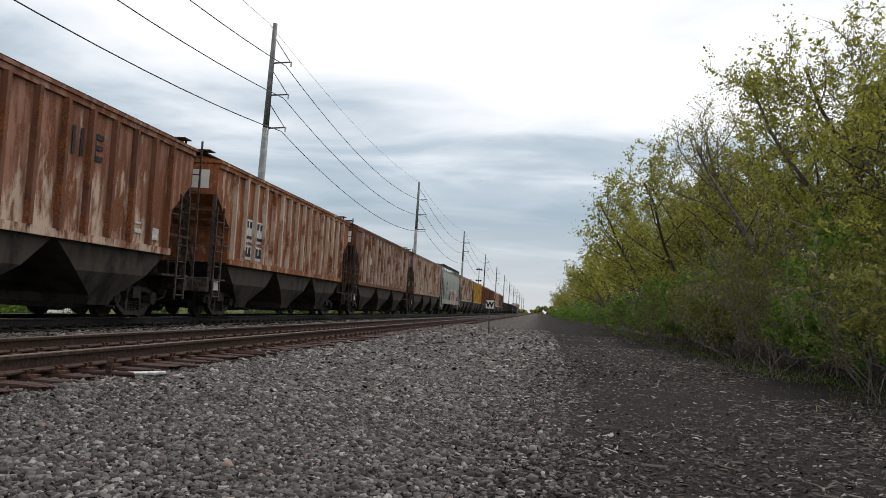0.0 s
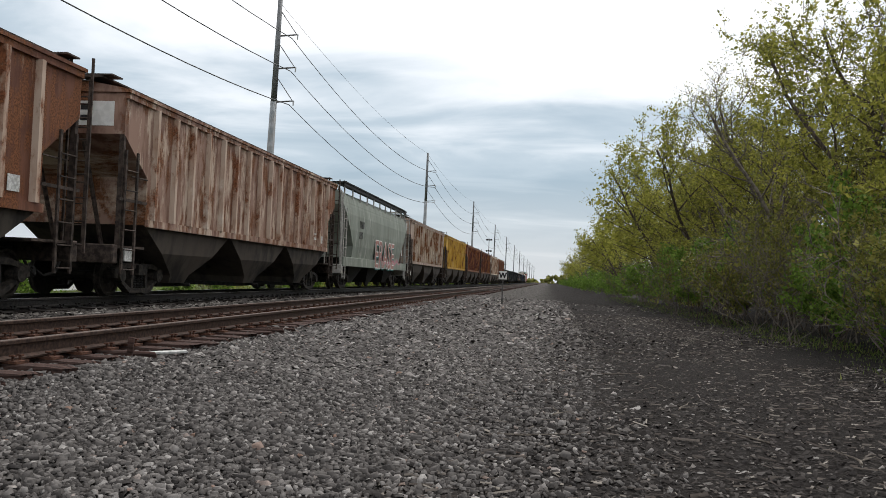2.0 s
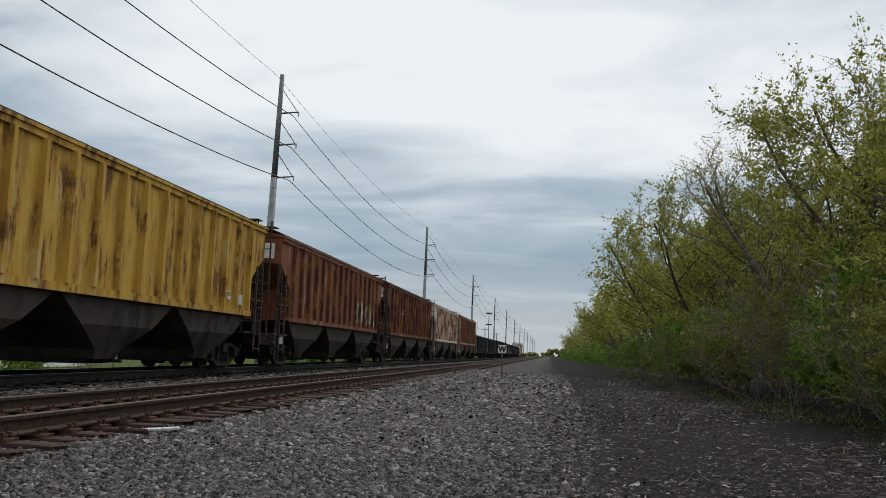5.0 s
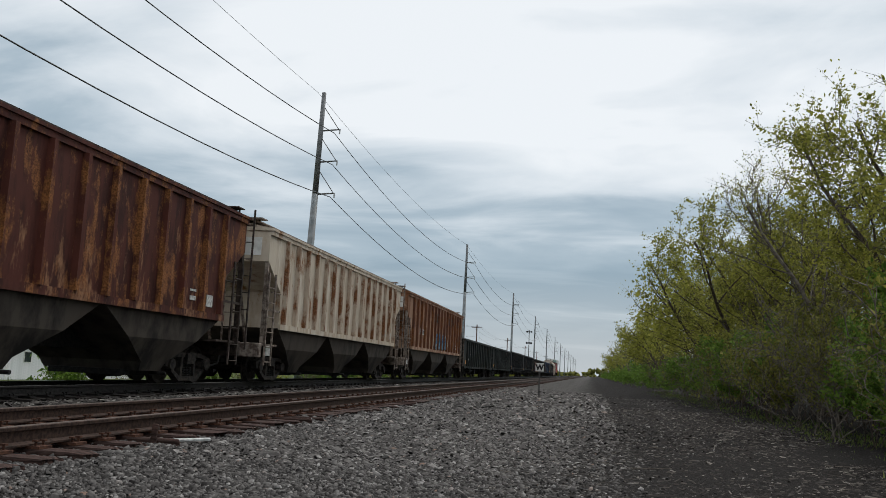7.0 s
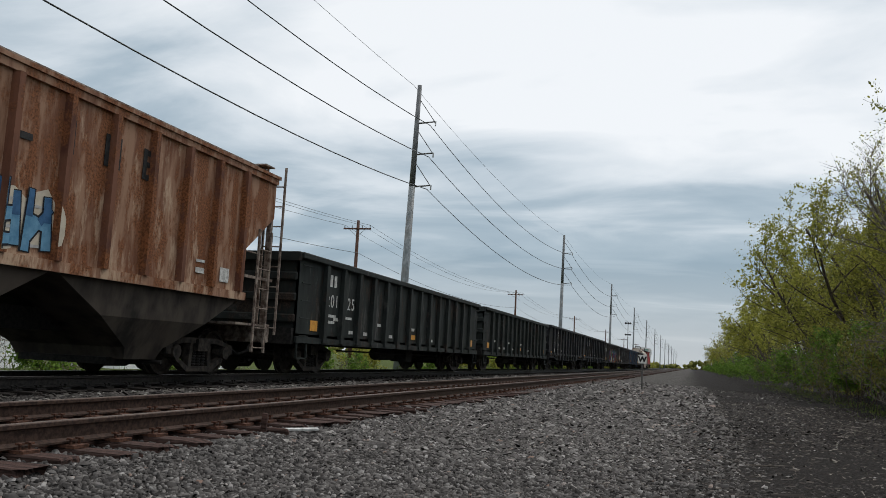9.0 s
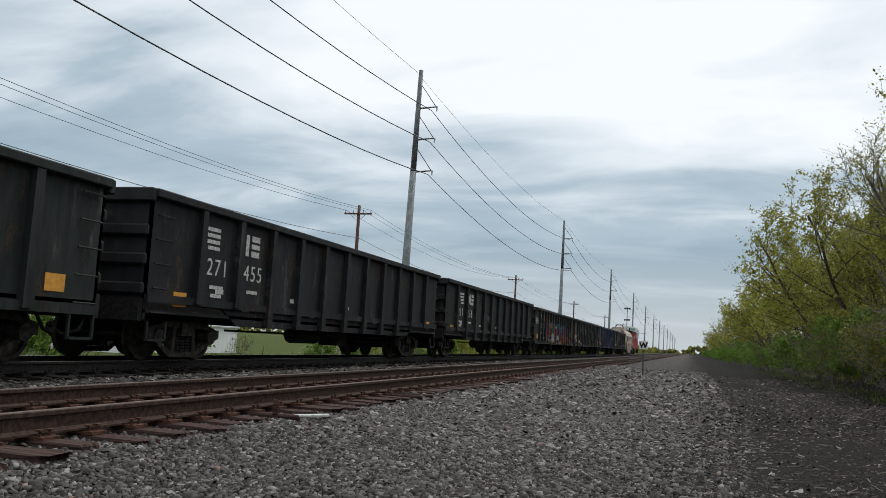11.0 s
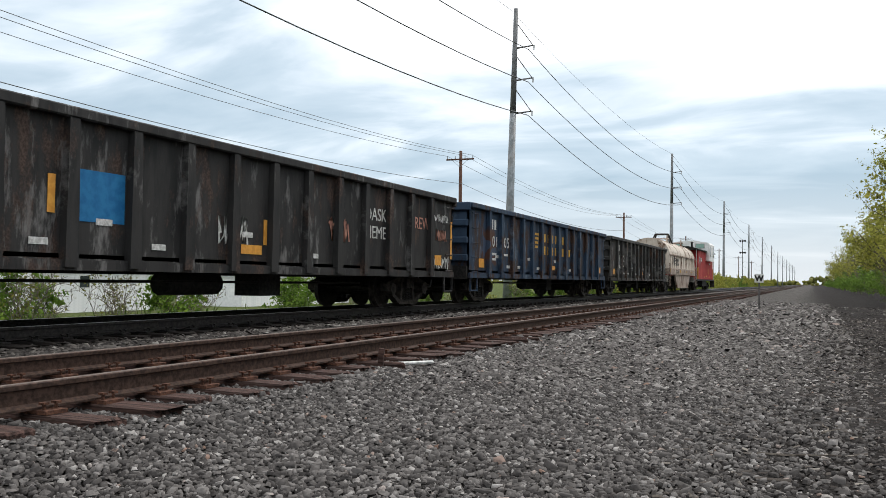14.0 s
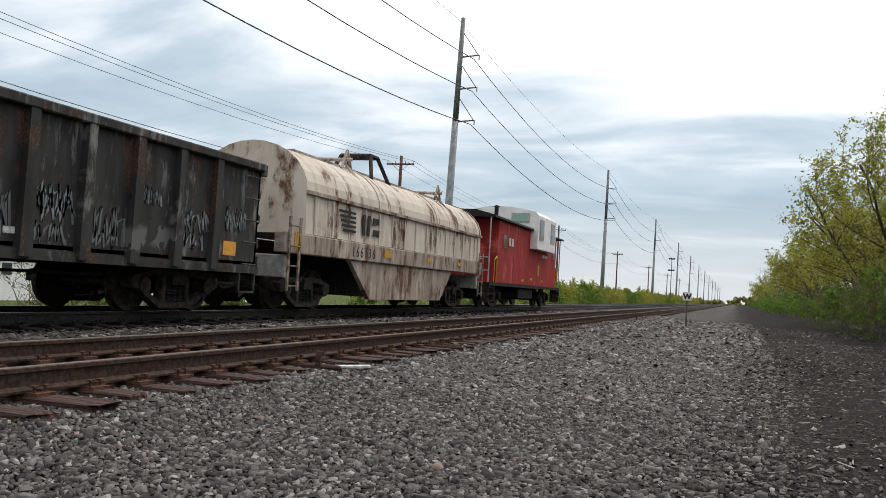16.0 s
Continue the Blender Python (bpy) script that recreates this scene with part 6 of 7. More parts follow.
def caboose(y0, y1):
    car, half = car_at("caboose", y0, y1, "red caboose with a white wide cupola and end porches", "caboose", "freight train")
    red = car_paint("red_caboose_paint", (0.33, 0.024, 0.024), (0.24, 0.018, 0.018), (0.2, 0.05, 0.03), 0.08, (0.5, 0.12, 0.1), 0.1, 0.5)
    white = surface("white_cupola_paint", (0.66, 0.66, 0.64), (0.78, 0.78, 0.76), 3, 0.55, 0, 0.05, c3=(0.6, 0.6, 0.57))
    R = half - 0.85
    Bd = R - 1.15
    bm = box(bmesh.new(), -1.46, 1.46, -Bd, Bd, 1.0, 3.5)
    part("body", bm, red, car, bevel=0.02)
    bm = along(bmesh.new(), [(-1.62, 3.5), (1.62, 3.5), (1.6, 3.58), (0.8, 3.78), (-0.8, 3.78), (-1.6, 3.58)], -R, R)
    part("roof", bm, BLACK_STEEL, car, "dark roof with overhanging ends")
    cy0, cy1 = -0.3, 3.7
    bm = along(bmesh.new(), [(-1.8, 2.68), (1.8, 2.68), (1.8, 4.2), (1.66, 4.36), (0.5, 4.56), (-0.5, 4.56), (-1.66, 4.36), (-1.8, 4.2)], cy0, cy1)
    cup = part("cupola", bm, white, car, "white wide-vision cupola")
    for y in (cy0 + 0.75, cy1 - 0.75):
        bm = box(bmesh.new(), 1.8, 1.83, y - 0.45, y + 0.45, 3.1, 4.05)
        w = part("window", bm, GREY_TRIM, cup)
        bm = box(bmesh.new(), 1.826, 1.836, y - 0.38, y + 0.38, 3.17, 3.98)
        part("pane", bm, GLASS_DARK, w)
    for x in (-0.95, 0.95):
        bm = box(bmesh.new(), x - 0.42, x + 0.42, cy0 - 0.03, cy0, 3.85, 4.28)
        w = part("window", bm, GREY_TRIM, cup)
        bm = box(bmesh.new(), x - 0.36, x + 0.36, cy0 - 0.036, cy0 - 0.026, 3.9, 4.23)
        part("pane", bm, GREEN_GLASS, w, "pale green pane")
    for y in (-Bd + 0.9, Bd - 0.7):
        bm = box(bmesh.new(), 1.455, 1.475, y - 0.32, y + 0.32, 2.35, 3.0)
        w = part("window", bm, red, car)
        bm = box(bmesh.new(), 1.47, 1.48, y - 0.26, y + 0.26, 2.41, 2.94)
        part("pane", bm, GLASS_DARK, w)
    bm = box(bmesh.new(), -0.4, 0.4, -Bd - 0.03, -Bd - 0.005, 1.1, 3.1)
    d = part("end_door", bm, red, car)
    bm = box(bmesh.new(), -0.3, 0.3, -Bd - 0.05, -Bd - 0.028, 2.2, 2.9)
    part("pane", bm, GLASS_DARK, d)
    bars([(-Bd + 1.75, 2.72, 0.3, 0.32), (-Bd + 2.2, 2.72, 0.3, 0.32), (2.6, 2.45, 0.5, 0.14), (3.2, 2.45, 0.5, 0.14)], 1.475, LETTER_WHITE, car)
    bars([(1.6, 1.75, 0.3, 0.5), (0.2, 1.3, 0.5, 0.1), (-1.5, 1.2, 0.5, 0.1), (2.5, 1.25, 0.3, 0.1)], 1.475, LETTER_YELLOW, car)
    bm = box(bmesh.new(), -1.5, 1.5, -R, R, 0.88, 1.0)
    part("floor_frame", bm, BLACK_STEEL, car)
    for e in (-1, 1):
        for s in (-1, 1):
            bm = bmesh.new()
            tube(bm, (s * 1.42, e * (R - 0.05), 1.0), (s * 1.42, e * (R - 0.05), 3.5), 0.03, 6)
            part("porch_post", bm, GREY_TRIM, car)
            bm = bmesh.new()
            yA, yB = e * (R - 0.75), e * (Bd + 0.05)
            tube(bm, (s * 1.45, yA, 1.0), (s * 1.45, yA, 1.9), 0.022, 6)
            tube(bm, (s * 1.45, yA, 1.9), (s * 1.45, yB, 2.05), 0.022, 6)
            tube(bm, (s * 1.45, yB, 2.05), (s * 1.45, yB, 1.0), 0.022, 6)
            part("handrail", bm, LETTER_YELLOW, car)
            bm = bmesh.new()
            for k in range(3):
                box(bm, s * 1.32 - 0.16, s * 1.32 + 0.16, e * (R - 0.4) - 0.33, e * (R - 0.4) + 0.33, 0.28 + 0.26 * k, 0.31 + 0.26 * k)
            for dy in (-0.34, 0.34):
                box(bm, s * 1.32 - 0.17, s * 1.32 + 0.17, e * (R - 0.4) + dy - 0.015, e * (R - 0.4) + dy + 0.015, 0.25, 0.95)
            part("steps", bm, TRUCK_STEEL, car)
        bm = bmesh.new()
        for z in (1.45, 1.95):
            tube(bm, (-1.42, e * (R - 0.03), z), (1.42, e * (R - 0.03), z), 0.022, 6)
        for x in (-0.9, -0.45, 0.45, 0.9):
            tube(bm, (x, e * (R - 0.03), 1.0), (x, e * (R - 0.03), 1.95), 0.018, 5)
        part("end_railing", bm, GREY_TRIM, car)
        bm = bmesh.new()
        for x in (-0.95, -0.5):
            tube(bm, (x, e * (R + 0.03), 0.9), (x, e * (R + 0.03), 3.7), 0.02, 5)
        for k in range(7):
            tube(bm, (-0.95, e * (R + 0.03), 1.1 + 0.38 * k), (-0.5, e * (R + 0.03), 1.1 + 0.38 * k), 0.014, 5)
        part("ladder", bm, GREY_TRIM, car)
        add_coupler(car, e * (half - 0.75), e)
        add_truck(car, e * (half - 2.9))
    bm = bmesh.new()
    box(bm, 0.5, 1.3, -1.4, 1.4, 0.4, 0.86)
    part("battery_box", bm, BLACK_STEEL, car, bevel=0.03)
    bm = bmesh.new()
    tube(bm, (0.6, -3.2, 3.7), (0.6, -3.2, 4.25), 0.09, 8)
    tube(bm, (0.6, -3.2, 4.25), (0.6, -3.2, 4.32), 0.16, 8, 0.05)
    part("chimney", bm, BLACK_STEEL, car)
    underframe(car, half - 0.7)


caboose(383.1, 398.6)
for tmpl in list(_templates.values()):
    bpy.data.objects.remove(tmpl)

# ---------------------------------------------------------------- beyond the tracks
def sided_wall(parent, x, y0, y1, z0, z1, step=0.2):
    """Lapped boards on a wall that looks to +x."""
    bm = box(bmesh.new(), x, x + 0.02, y0, y1, z0, z0 + step - 0.012)
    first = part("siding_board", bm, SIDING, parent)
    n = int((z1 - z0) / step)
    for k in range(1, n):
        again(first, parent, pose(0, 0, k * step, 0, 0, 0), "siding_board")


def mobile_home(y0, y1, x_front, depth, base, top, label, boards=None):
    home = holder("mobile_home", 0, 0, 0, label, "building", "white buildings")
    bm = box(bmesh.new(), x_front - depth, x_front, y0, y1, base, top)
    part("wall", bm, SIDING, home)
    bm = along(bmesh.new(), [(x_front - depth - 0.25, top), (x_front + 0.25, top), (x_front + 0.25, top + 0.12), (x_front - depth / 2, top + 0.75), (x_front - depth - 0.25, top + 0.12)], y0 - 0.2, y1 + 0.2)
    part("roof", bm, ROOF_GREY, home, "pale grey low-pitched roof")
    for y in (y0, y1):
        bm = box(bmesh.new(), x_front, x_front + 0.05, y - 0.12, y + 0.12, base, top)
        part("corner_trim", bm, WHITE_PAINT, home)
    if boards:
        sided_wall(home, x_front, y0 + 0.15, y1 - 0.15, base, top, boards)
    for k in range(max(1, int((y1 - y0) / 6))):
        y = y0 + 2.5 + 6 * k
        if y + 1 > y1:
            break
        bm = box(bmesh.new(), x_front + 0.01, x_front + 0.06, y - 0.5, y + 0.5, top - 1.2, top - 0.25)
        w = part("window", bm, WHITE_PAINT, home)
        bm = box(bmesh.new(), x_front + 0.055, x_front + 0.07, y - 0.42, y + 0.42, top - 1.12, top - 0.33)
        part("pane", bm, GLASS_DARK, w)
    return home


mobile_home(14.0, 32.5, -45.0, 5.0, -1.75, 1.75, "long low white building with smooth panelled walls")
mobile_home(32.8, 42.5, -47.5, 5.0, -1.75, 1.75, "white building with horizontal lap siding beside a parking spot", 0.2)
mobile_home(42.9, 52.0, -46.0, 5.0, -1.75, 1.3, "small white building with lap siding behind shrubs", 0.2)
mobile_home(62.0, 80.5, -45.0, 7.0, -1.75, 1.0, "low white building with a pale grey roof", 0.22)


def parked_car(x, y, z, turn):
    car = holder("parked_car", x, y, z, "black parked saloon car with a sloping rear window", "car")
    car.matrix_basis = pose(x, y, z, 0, 0, turn)
    black = surface("glossy_black_car_paint", (0.012, 0.012, 0.014), (0.02, 0.02, 0.022), 3, 0.15, 0, 0.0)
    lamp = surface("red_lamp_plastic", (0.3, 0.02, 0.02), (0.4, 0.03, 0.03), 6, 0.2, 0, 0.0)
    bm = prism(bmesh.new(), [(-2.3, 0.35), (2.3, 0.35), (2.35, 0.62), (2.2, 0.82), (1.1, 0.95), (-1.5, 1.0), (-2.2, 0.95), (-2.35, 0.7)], -0.88, 0.88)
    part("body", bm, black, car, bevel=0.05)
    bm = loft(bmesh.new(), [(0.94, 0.82, 1.75), (1.4, 0.6, 0.85), (1.46, 0.5, 0.6)], -0.25)
    part("cabin", bm, GLASS_DARK, car)
    bm = loft(bmesh.new(), [(1.4, 0.63, 0.88), (1.48, 0.55, 0.7)], -0.25)
    part("roof", bm, black, car)
    for sx in (-1, 1):
        bm = box(bmesh.new(), sx * 0.66 - 0.2, sx * 0.66 + 0.2, -2.37, -2.28, 0.72, 0.88)
        part("tail_lamp", bm, lamp, car)
        for yy in (-1.45, 1.4):
            w = part("wheel", turned(bmesh.new(), [(-0.1, 0.2), (-0.1, 0.33), (0.1, 0.33), (0.1, 0.2), (0.06, 0.17)], 20), BLACK_STEEL, car)
            w.matrix_basis = pose(sx * 0.82, yy, 0.33)
            rim = part("rim", tube(bmesh.new(), (sx * 0.05, 0, 0), (sx * 0.105, 0, 0), 0.2, 14), GALV, w)
    bm = box(bmesh.new(), -0.26, 0.26, -2.39, -2.34, 0.6, 0.72)
    part("blank_plate", bm, LETTER_WHITE, car)


parked_car(-43.0, 33.3, -1.55, 97)


# ---------------------------------------------------------------- trees and shrubs
def grow(seed, height, stems, limbs, subs, twigs, lean=0.25, up=0.35, limb_len=0.42, base_r=None):
    """Woody segments (p, q, r1, r2, level) of a tree."""
    rng = random.Random(seed)
    segs = []

    def shoot(p, d, length, r, level, n):
        pts = [p]
        for i in range(n):
            d = (d + Vector((rng.gauss(0, 0.16), rng.gauss(0, 0.16), rng.gauss(0, 0.1) + up * 0.13))).normalized()
            q = p + d * (length / n)
            r2 = r * (1 - 0.75 / n)
            segs.append((p, q, r, r2, level))
            p, r = q, r2
            pts.append(q)
        return pts, d, r

    def side(d, spread):
        a = d.orthogonal().normalized()
        a.rotate(Matrix.Rotation(rng.uniform(0, math.tau), 3, d))
        return (d * (1 - spread) + a * spread + Vector((0, 0, 0.12))).normalized()

    for s in range(stems):
        d0 = Vector((rng.gauss(0, lean), rng.gauss(0, lean), 1)).normalized()
        h = height * rng.uniform(0.75, 1.0)
        r0 = (base_r or height * 0.014) * (0.8 if stems > 1 else 1)
        off = Vector((rng.gauss(0, 0.12), rng.gauss(0, 0.12), -0.05)) * (stems > 1)
        trunk, _, _ = shoot(off, d0, h, r0, 0, 8)
        for k in range(limbs):
            f = 0.16 + 0.8 * (k + rng.random()) / limbs
            i = min(7, int(f * 8))
            p = trunk[i].lerp(trunk[i + 1], f * 8 - i)
            lp, ld, lr = shoot(p, side(d0, 0.62), height * limb_len * (1.15 - 0.75 * f) * rng.uniform(0.7, 1.2), r0 * (1 - 0.8 * f) * 0.6 + 0.006, 1, 5)
            for j in range(subs):
                g = 0.25 + 0.75 * (j + rng.random()) / subs
                i = min(4, int(g * 5))
                p2 = lp[i].lerp(lp[i + 1], g * 5 - i)
                sp, sd, sr = shoot(p2, side((lp[i + 1] - lp[i]).normalized(), 0.55), height * 0.13 * rng.uniform(0.6, 1.3), 0.011, 2, 2)
                for t in range(twigs):
                    i = rng.randrange(2)
                    shoot(sp[i].lerp(sp[i + 1], rng.random()), side((sp[i + 1] - sp[i]).normalized(), 0.6), height * 0.055 * rng.uniform(0.6, 1.5) + 0.08, 0.006, 3, 1)
    return segs


def woody_mesh(name, segs, material, parent):
    V, F = [], []
    for p, q, r1, r2, lv in segs:
        n = 6 if lv == 0 else 4 if lv == 1 else 3
        d = (q - p).normalized()
        a = d.orthogonal().normalized()
        c = d.cross(a)
        b = len(V)
        for base, r in ((p, r1), (q, r2)):
            for k in range(n):
                V.append(base + r * (math.cos(k * math.tau / n) * a + math.sin(k * math.tau / n) * c))
        for k in range(n):
            j = (k + 1) % n
            F.append((b + k, b + j, b + n + j, b + n + k))
    return raw(name, [tuple(v) for v in V], F, material, parent, True)


def leaf_mesh(name, segs, count, size, material, parent, seed, lo=0.0, cluster=3):
    rng = np.random.default_rng(seed)
    ends = np.array([(*p, *q) for p, q, _, _, lv in segs if lv >= 2 and (p.z + q.z) / 2 > lo])
    pick = rng.integers(0, len(ends), count // cluster)
    s = rng.random((len(pick), 1))
    centre = ends[pick, :3] * (1 - s) + ends[pick, 3:] * s
    c = np.repeat(centre, cluster, 0)
    n = len(c)
    c = c + rng.normal(0, size * 0.9, (n, 3))
    turn = random_turns(rng, n)
    sz = size * rng.lognormal(0, 0.3, (n, 1, 1))
    shape = np.array([(0, -0.5, 0), (0.27, 0.0, 0.07), (0, 0.55, 0), (-0.27, 0.0, 0.07)])[None] * sz
    v = np.einsum("nij,nkj->nki", turn, shape) + c[:, None]
    f = np.arange(4)[None] + 4 * np.arange(n)[:, None]
    o = bulk(name, v.reshape(-1, 3), np.concatenate([f[:, [0, 1, 2]], f[:, [0, 2, 3]]]), material, parent)
    return o


def tree_kind(name, label, category, seed, height, stems, limbs, subs, twigs, leaves, size, wood, leaf, group, **kw):
    e = new(name)
    tagged(e, label, category, group)
    segs = grow(seed, height, stems, limbs, subs, twigs, **kw)
    woody_mesh("trunk", segs, wood, e)
    if leaves:
        leaf_mesh("crown", segs, leaves, size, leaf, e, seed, height * 0.08)
    return e


K = {
    "yellow": tree_kind("tree", "young tree with sparse yellow-green spring leaves", "tree", 11, 8.0, 2, 11, 6, 4, 16500, 0.085, BARK, LEAF_YELLOW, "trees along the path"),
    "yellow2": tree_kind("tree", "spreading tree with fresh yellow-green leaves", "tree", 12, 7.2, 3, 9, 5, 4, 16500, 0.083, BARK, LEAF_YELLOW, "trees along the path", lean=0.35),
    "olive": tree_kind("tree", "dense tree with olive-green young leaves", "tree", 13, 7.0, 2, 10, 6, 4, 16500, 0.085, BARK, LEAF_OLIVE, "trees along the path"),
    "bare": tree_kind("tree", "pale twiggy tree just coming into bud", "tree", 14, 7.6, 2, 11, 6, 6, 5000, 0.055, TWIG, LEAF_YELLOW, "trees along the path", limb_len=0.5),
    "tall": tree_kind("tree", "tall spreading tree with loose yellow-green leaf sprays", "tree", 24, 14.5, 2, 15, 8, 4, 26000, 0.095, BARK, LEAF_YELLOW, "trees along the path", lean=0.06, limb_len=0.2),
    "bush": tree_kind("shrub", "bright green leafy shrub at the path's edge", "shrub", 15, 2.4, 5, 5, 3, 2, 6500, 0.078, BARK, LEAF_GREEN, "shrubs along the path", lean=0.5, base_r=0.018),
    "bush2": tree_kind("shrub", "olive leafy shrub at the path's edge", "shrub", 16, 2.8, 5, 5, 3, 3, 5200, 0.076, BARK, LEAF_OLIVE, "shrubs along the path", lean=0.5, base_r=0.018),
    "brush": tree_kind("shrub", "tangle of bare grey-brown stems with few leaves", "shrub", 17, 2.9, 7, 5, 4, 3, 1900, 0.055, TWIG, LEAF_OLIVE, "shrubs along the path", lean=0.55, base_r=0.016),
    "far": tree_kind("tree", "leafy spring tree further along the path", "tree", 18, 7.8, 2, 8, 4, 1, 3000, 0.17, BARK, LEAF_YELLOW, "trees along the path"),
    "far2": tree_kind("tree", "pale bare tree further along the path", "tree", 19, 7.6, 3, 8, 4, 2, 900, 0.14, TWIG, LEAF_YELLOW, "trees along the path"),
    "far_bush": tree_kind("shrub", "green shrub further along the path", "shrub", 23, 2.4, 4, 4, 3, 1, 1500, 0.14, BARK, LEAF_GREEN, "shrubs along the path", lean=0.5, base_r=0.018),
    "lineside": tree_kind("shrub", "yellow-green shrub beyond the far track", "shrub", 20, 2.6, 5, 4, 3, 1, 1600, 0.14, BARK, LEAF_YELLOW, "shrubs beyond the track", lean=0.5, base_r=0.018),
    "lineside2": tree_kind("shrub", "green shrub beyond the far track", "shrub", 21, 2.3, 5, 4, 3, 1, 1600, 0.14, BARK, LEAF_GREEN, "shrubs beyond the track", lean=0.5, base_r=0.018),
    "weeds": tree_kind("shrub", "bare brown weed stems beyond the track", "shrub", 22, 2.2, 7, 4, 3, 1, 300, 0.07, TWIG, LEAF_OLIVE, "shrubs beyond the track", lean=0.4, base_r=0.014),
}
_placed = set()


def plant(kind, x, y, turn, size=1.0, sink=0.05):
    m = pose(x, y, ground_z(x) - sink, 0, 0, turn) @ Matrix.Scale(size, 4)
    if kind not in _placed:
        _placed.add(kind)
        K[kind].matrix_basis = m
        return K[kind]
    return copy_thing(K[kind], m @ Matrix.Scale(1 / K[kind].scale.x, 4))


def plant_all():
    rng = random.Random(31)
    # low growth at the path's edge
    y = 10.4
    order = ["bush2", "brush", "bush", "bush", "brush", "brush", "brush", "bush2", "bush", "bush", "bush2", "brush"]
    k = 0
    while y < 70:
        kind = order[k % len(order)] if y < 36 else rng.choice(("far_bush", "far_bush", "brush"))
        plant(kind, 4.9 + rng.uniform(-0.2, 0.5), y, rng.uniform(0, 360), rng.uniform(0.75, 1.05))
        if y < 30:
            plant(rng.choice(("brush", "bush2", "bush")), 6.1 + rng.uniform(-0.3, 0.5), y + 0.6, rng.uniform(0, 360), rng.uniform(1.0, 1.35))
        y += rng.uniform(1.3, 1.8) * (1 + y / 60)
        k += 1
    # the trees behind
    y, k = 12.5, 0
    order = ["olive", "yellow2", "yellow2", "yellow", "olive", "bare", "yellow", "bare", "yellow2"]
    while y < 55:
        plant(order[k % len(order)], (8.5 if y < 26 else 7.8) + rng.uniform(-0.4, 0.5), y, rng.uniform(0, 360), rng.uniform(0.94, 1.04) * (1.0 + 0.32 * min(1.0, max(0.0, y - 18) / 26)))
        if k % 2 == 0:
            plant(order[(k + 3) % len(order)], 10.6 + rng.uniform(-0.5, 0.7), y + 1, rng.uniform(0, 360), rng.uniform(0.95, 1.2))
        y += rng.uniform(2.2, 2.8) * (1 + y / 70)
        k += 1
    plant("olive", 8.9, 15.5, 200, 1.15)
    plant("tall", 11.0, 25.0, 60, 1.22)
    for k in range(13):
        plant("far", 13.2 + rng.uniform(-0.8, 0.8), 15 + 3.6 * k, rng.uniform(0, 360), rng.uniform(0.95, 1.1))
    while y < 330:
        plant(rng.choice(("far", "far", "far2")), 7.3 + rng.uniform(-0.6, 1.4), y, rng.uniform(0, 360), rng.uniform(0.95, 1.25))
        if y > 110 or rng.random() < 0.6:
            plant("far_bush", 4.6 + rng.uniform(-0.3, 0.4), y + 1, rng.uniform(0, 360), rng.uniform(0.7, 1.0))
        y += rng.uniform(3.6, 5.4) * (1 + y / 130)
    for k in range(16):
        plant("far_bush", 8.3 + rng.uniform(-0.8, 0.8), 105 + 15 * k, rng.uniform(0, 360), rng.uniform(1.5, 1.9))
    # beyond the tracks
    for x, y in ((-17.0, 15.2), (-18.4, 16.6), (-17.2, 18.2), (-18.8, 19.8), (-17.4, 21.0), (-18.3, 22.6)):
        plant("weeds", x, y, rng.uniform(0, 360), rng.uniform(0.85, 1.1))
    y = 16.0
    while y < 48:
        plant(rng.choice(("weeds", "weeds", "lineside2")), -17.5 + rng.uniform(-1.5, 1.5), y, rng.uniform(0, 360), rng.uniform(0.65, 0.95))
        y += rng.uniform(2.2, 4.5)
    while y < 85:
        plant(rng.choice(("weeds", "lineside2", "lineside")), -18.5 + rng.uniform(-1.5, 1.5), y, rng.uniform(0, 360), rng.uniform(0.7, 1.0))
        y += rng.uniform(2.4, 4.5)
    while y < 420:
        plant(rng.choice(("lineside", "lineside", "lineside2")), -16.8 + rng.uniform(-1.2, 0.8), y, rng.uniform(0, 360), rng.uniform(1.0, 1.4))
        plant(rng.choice(("lineside", "weeds", "lineside2")), -20.5 + rng.uniform(-1.5, 1.0), y + 1.5, rng.uniform(0, 360), rng.uniform(1.1, 1.5))
        y += rng.uniform(2.8, 4.2) * (1 + (y - 85) / 90)
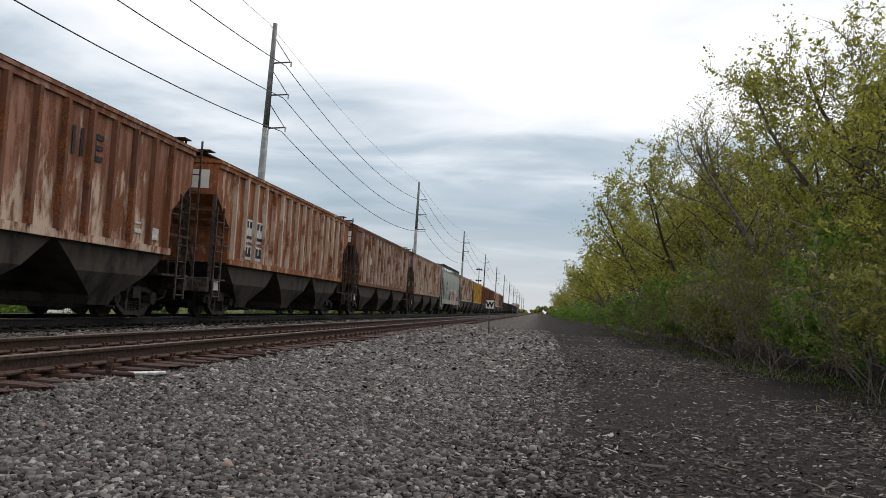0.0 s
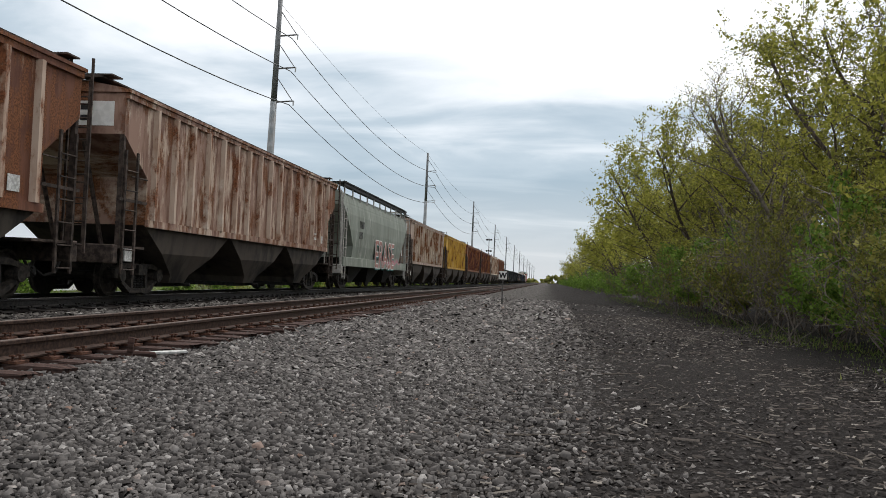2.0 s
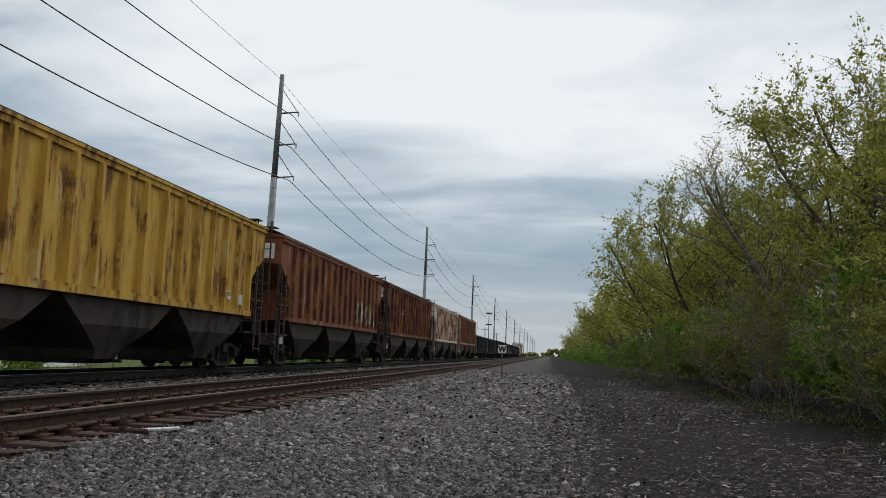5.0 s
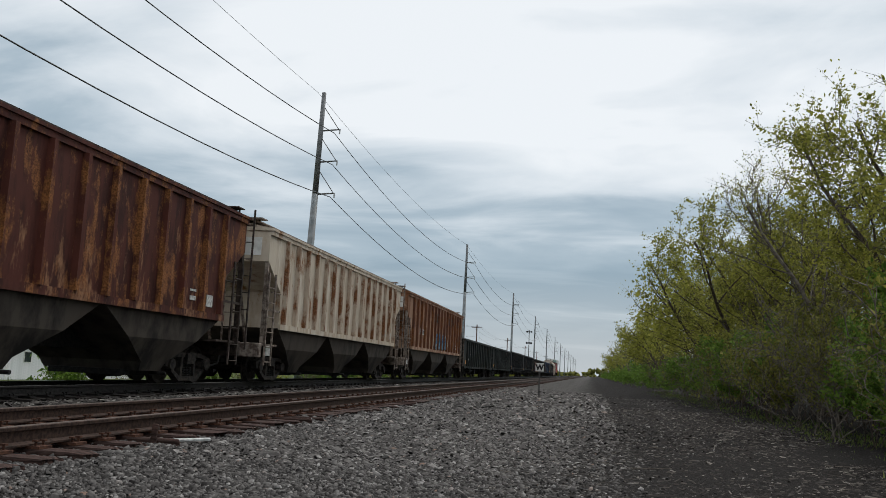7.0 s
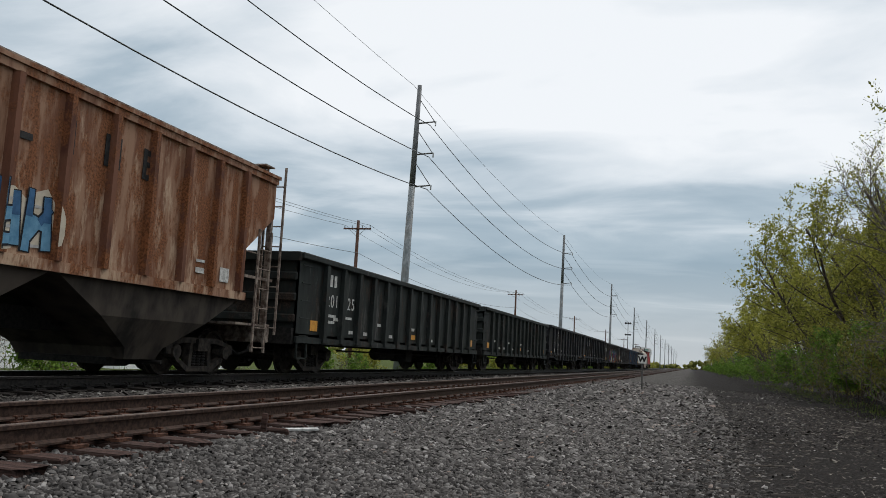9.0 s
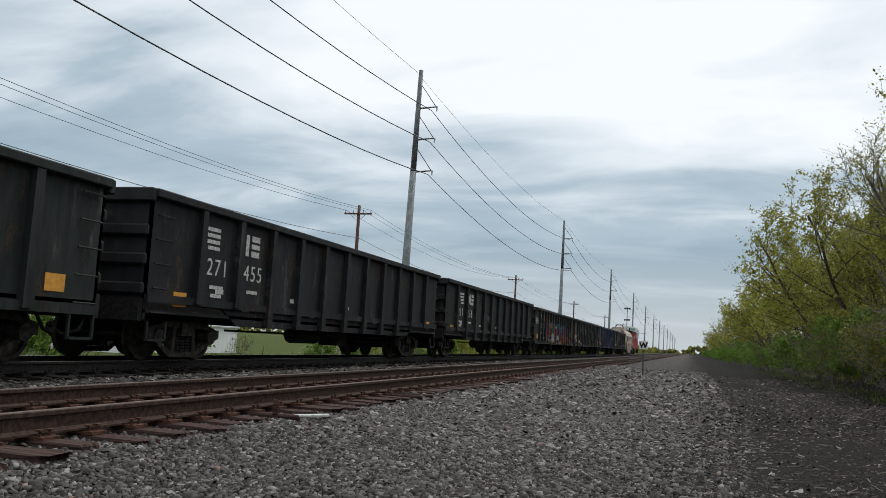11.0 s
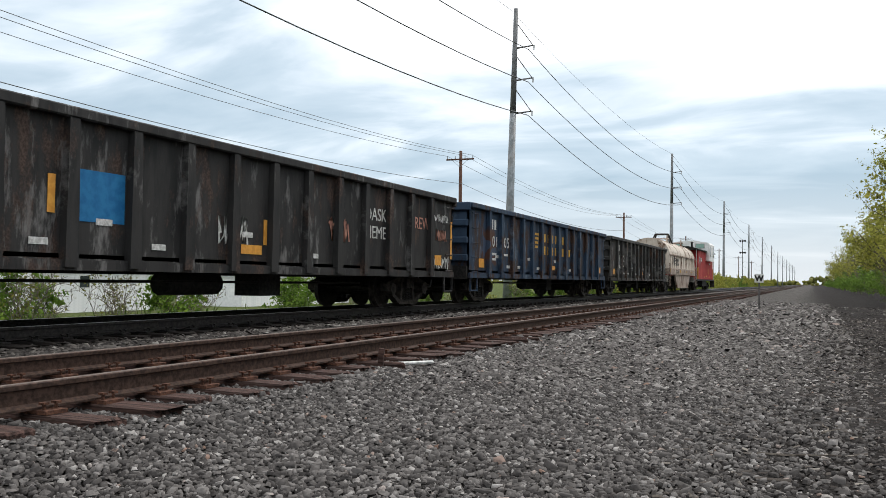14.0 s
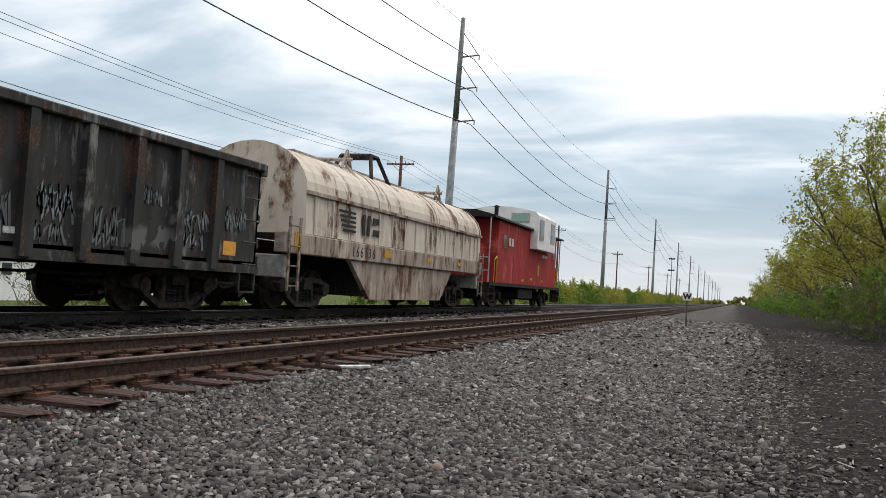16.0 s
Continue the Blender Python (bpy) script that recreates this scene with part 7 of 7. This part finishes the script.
    for y in (95, 150, 190, 240, 300, 360):
        plant("far", -34 + rng.uniform(-6, 6), y, rng.uniform(0, 360), rng.uniform(0.55, 0.75))


plant_all()


def far_woods():
    """A low belt of woods along the horizon."""
    rng = np.random.default_rng(8)
    n = 1600
    ang = rng.uniform(-0.95, 0.35, n)
    dist = rng.uniform(650, 760, n)
    x, y = np.sin(ang) * dist, np.cos(ang) * dist
    crown = 3.5 + 1.5 * np.sin(ang * 37) + 1.2 * np.sin(ang * 91 + 1)
    z = -2 + rng.random(n) * (crown + 3)
    c = np.stack([x, y, z], -1)
    v, f = ico()
    shape = v[None] * rng.uniform(0.5, 1.3, (n, 12, 1)) * rng.uniform(1.0, 2.4, (n, 1, 1)) + c[:, None]
    o = bulk("far_woods", shape.reshape(-1, 3), (f[None] + 12 * np.arange(n)[:, None, None]).reshape(-1, 3), LEAF_OLIVE)
    tagged(o, "distant low belt of spring woods on the horizon", "woods", kind="stuff")


far_woods()


def grass_tufts():
    rng = np.random.default_rng(12)
    n = 16000
    x = np.concatenate([rng.uniform(-22, -13.2, n // 2), rng.normal(5.2, 0.5, n // 2)])
    y = np.concatenate([14 + 120 * rng.random(n // 2) ** 1.6, 9 + 60 * rng.random(n // 2) ** 1.7])
    z = np.array([ground_z(a) for a in x])
    h = np.concatenate([0.32 * rng.lognormal(0, 0.35, n // 2), 0.05 * rng.lognormal(0, 0.4, n // 2)])
    an = rng.uniform(0, math.tau, n)
    w = 0.012 + 0.05 * h
    s = np.stack([np.cos(an) * w, np.sin(an) * w, 0 * an], -1)
    tip = np.stack([rng.normal(0, 0.4, n) * h, rng.normal(0, 0.4, n) * h, h], -1)
    b = np.stack([x, y, z - 0.02], -1)
    v = np.stack([b - s, b + s, b + tip], 1).reshape(-1, 3)
    o = bulk("grass", v, np.arange(3 * n).reshape(-1, 3), GRASS)
    tagged(o, "rough green and straw-coloured grass beside the track", "grass", kind="stuff")


grass_tufts()


def motions():
    for car, yc in CARS:
        walk(car, [(t, pose(FAR_X, yc - SPEED * t, RAIL_Z)) for t in (0.0, 4.0, 8.0, 12.0, 16.0)])


motions()
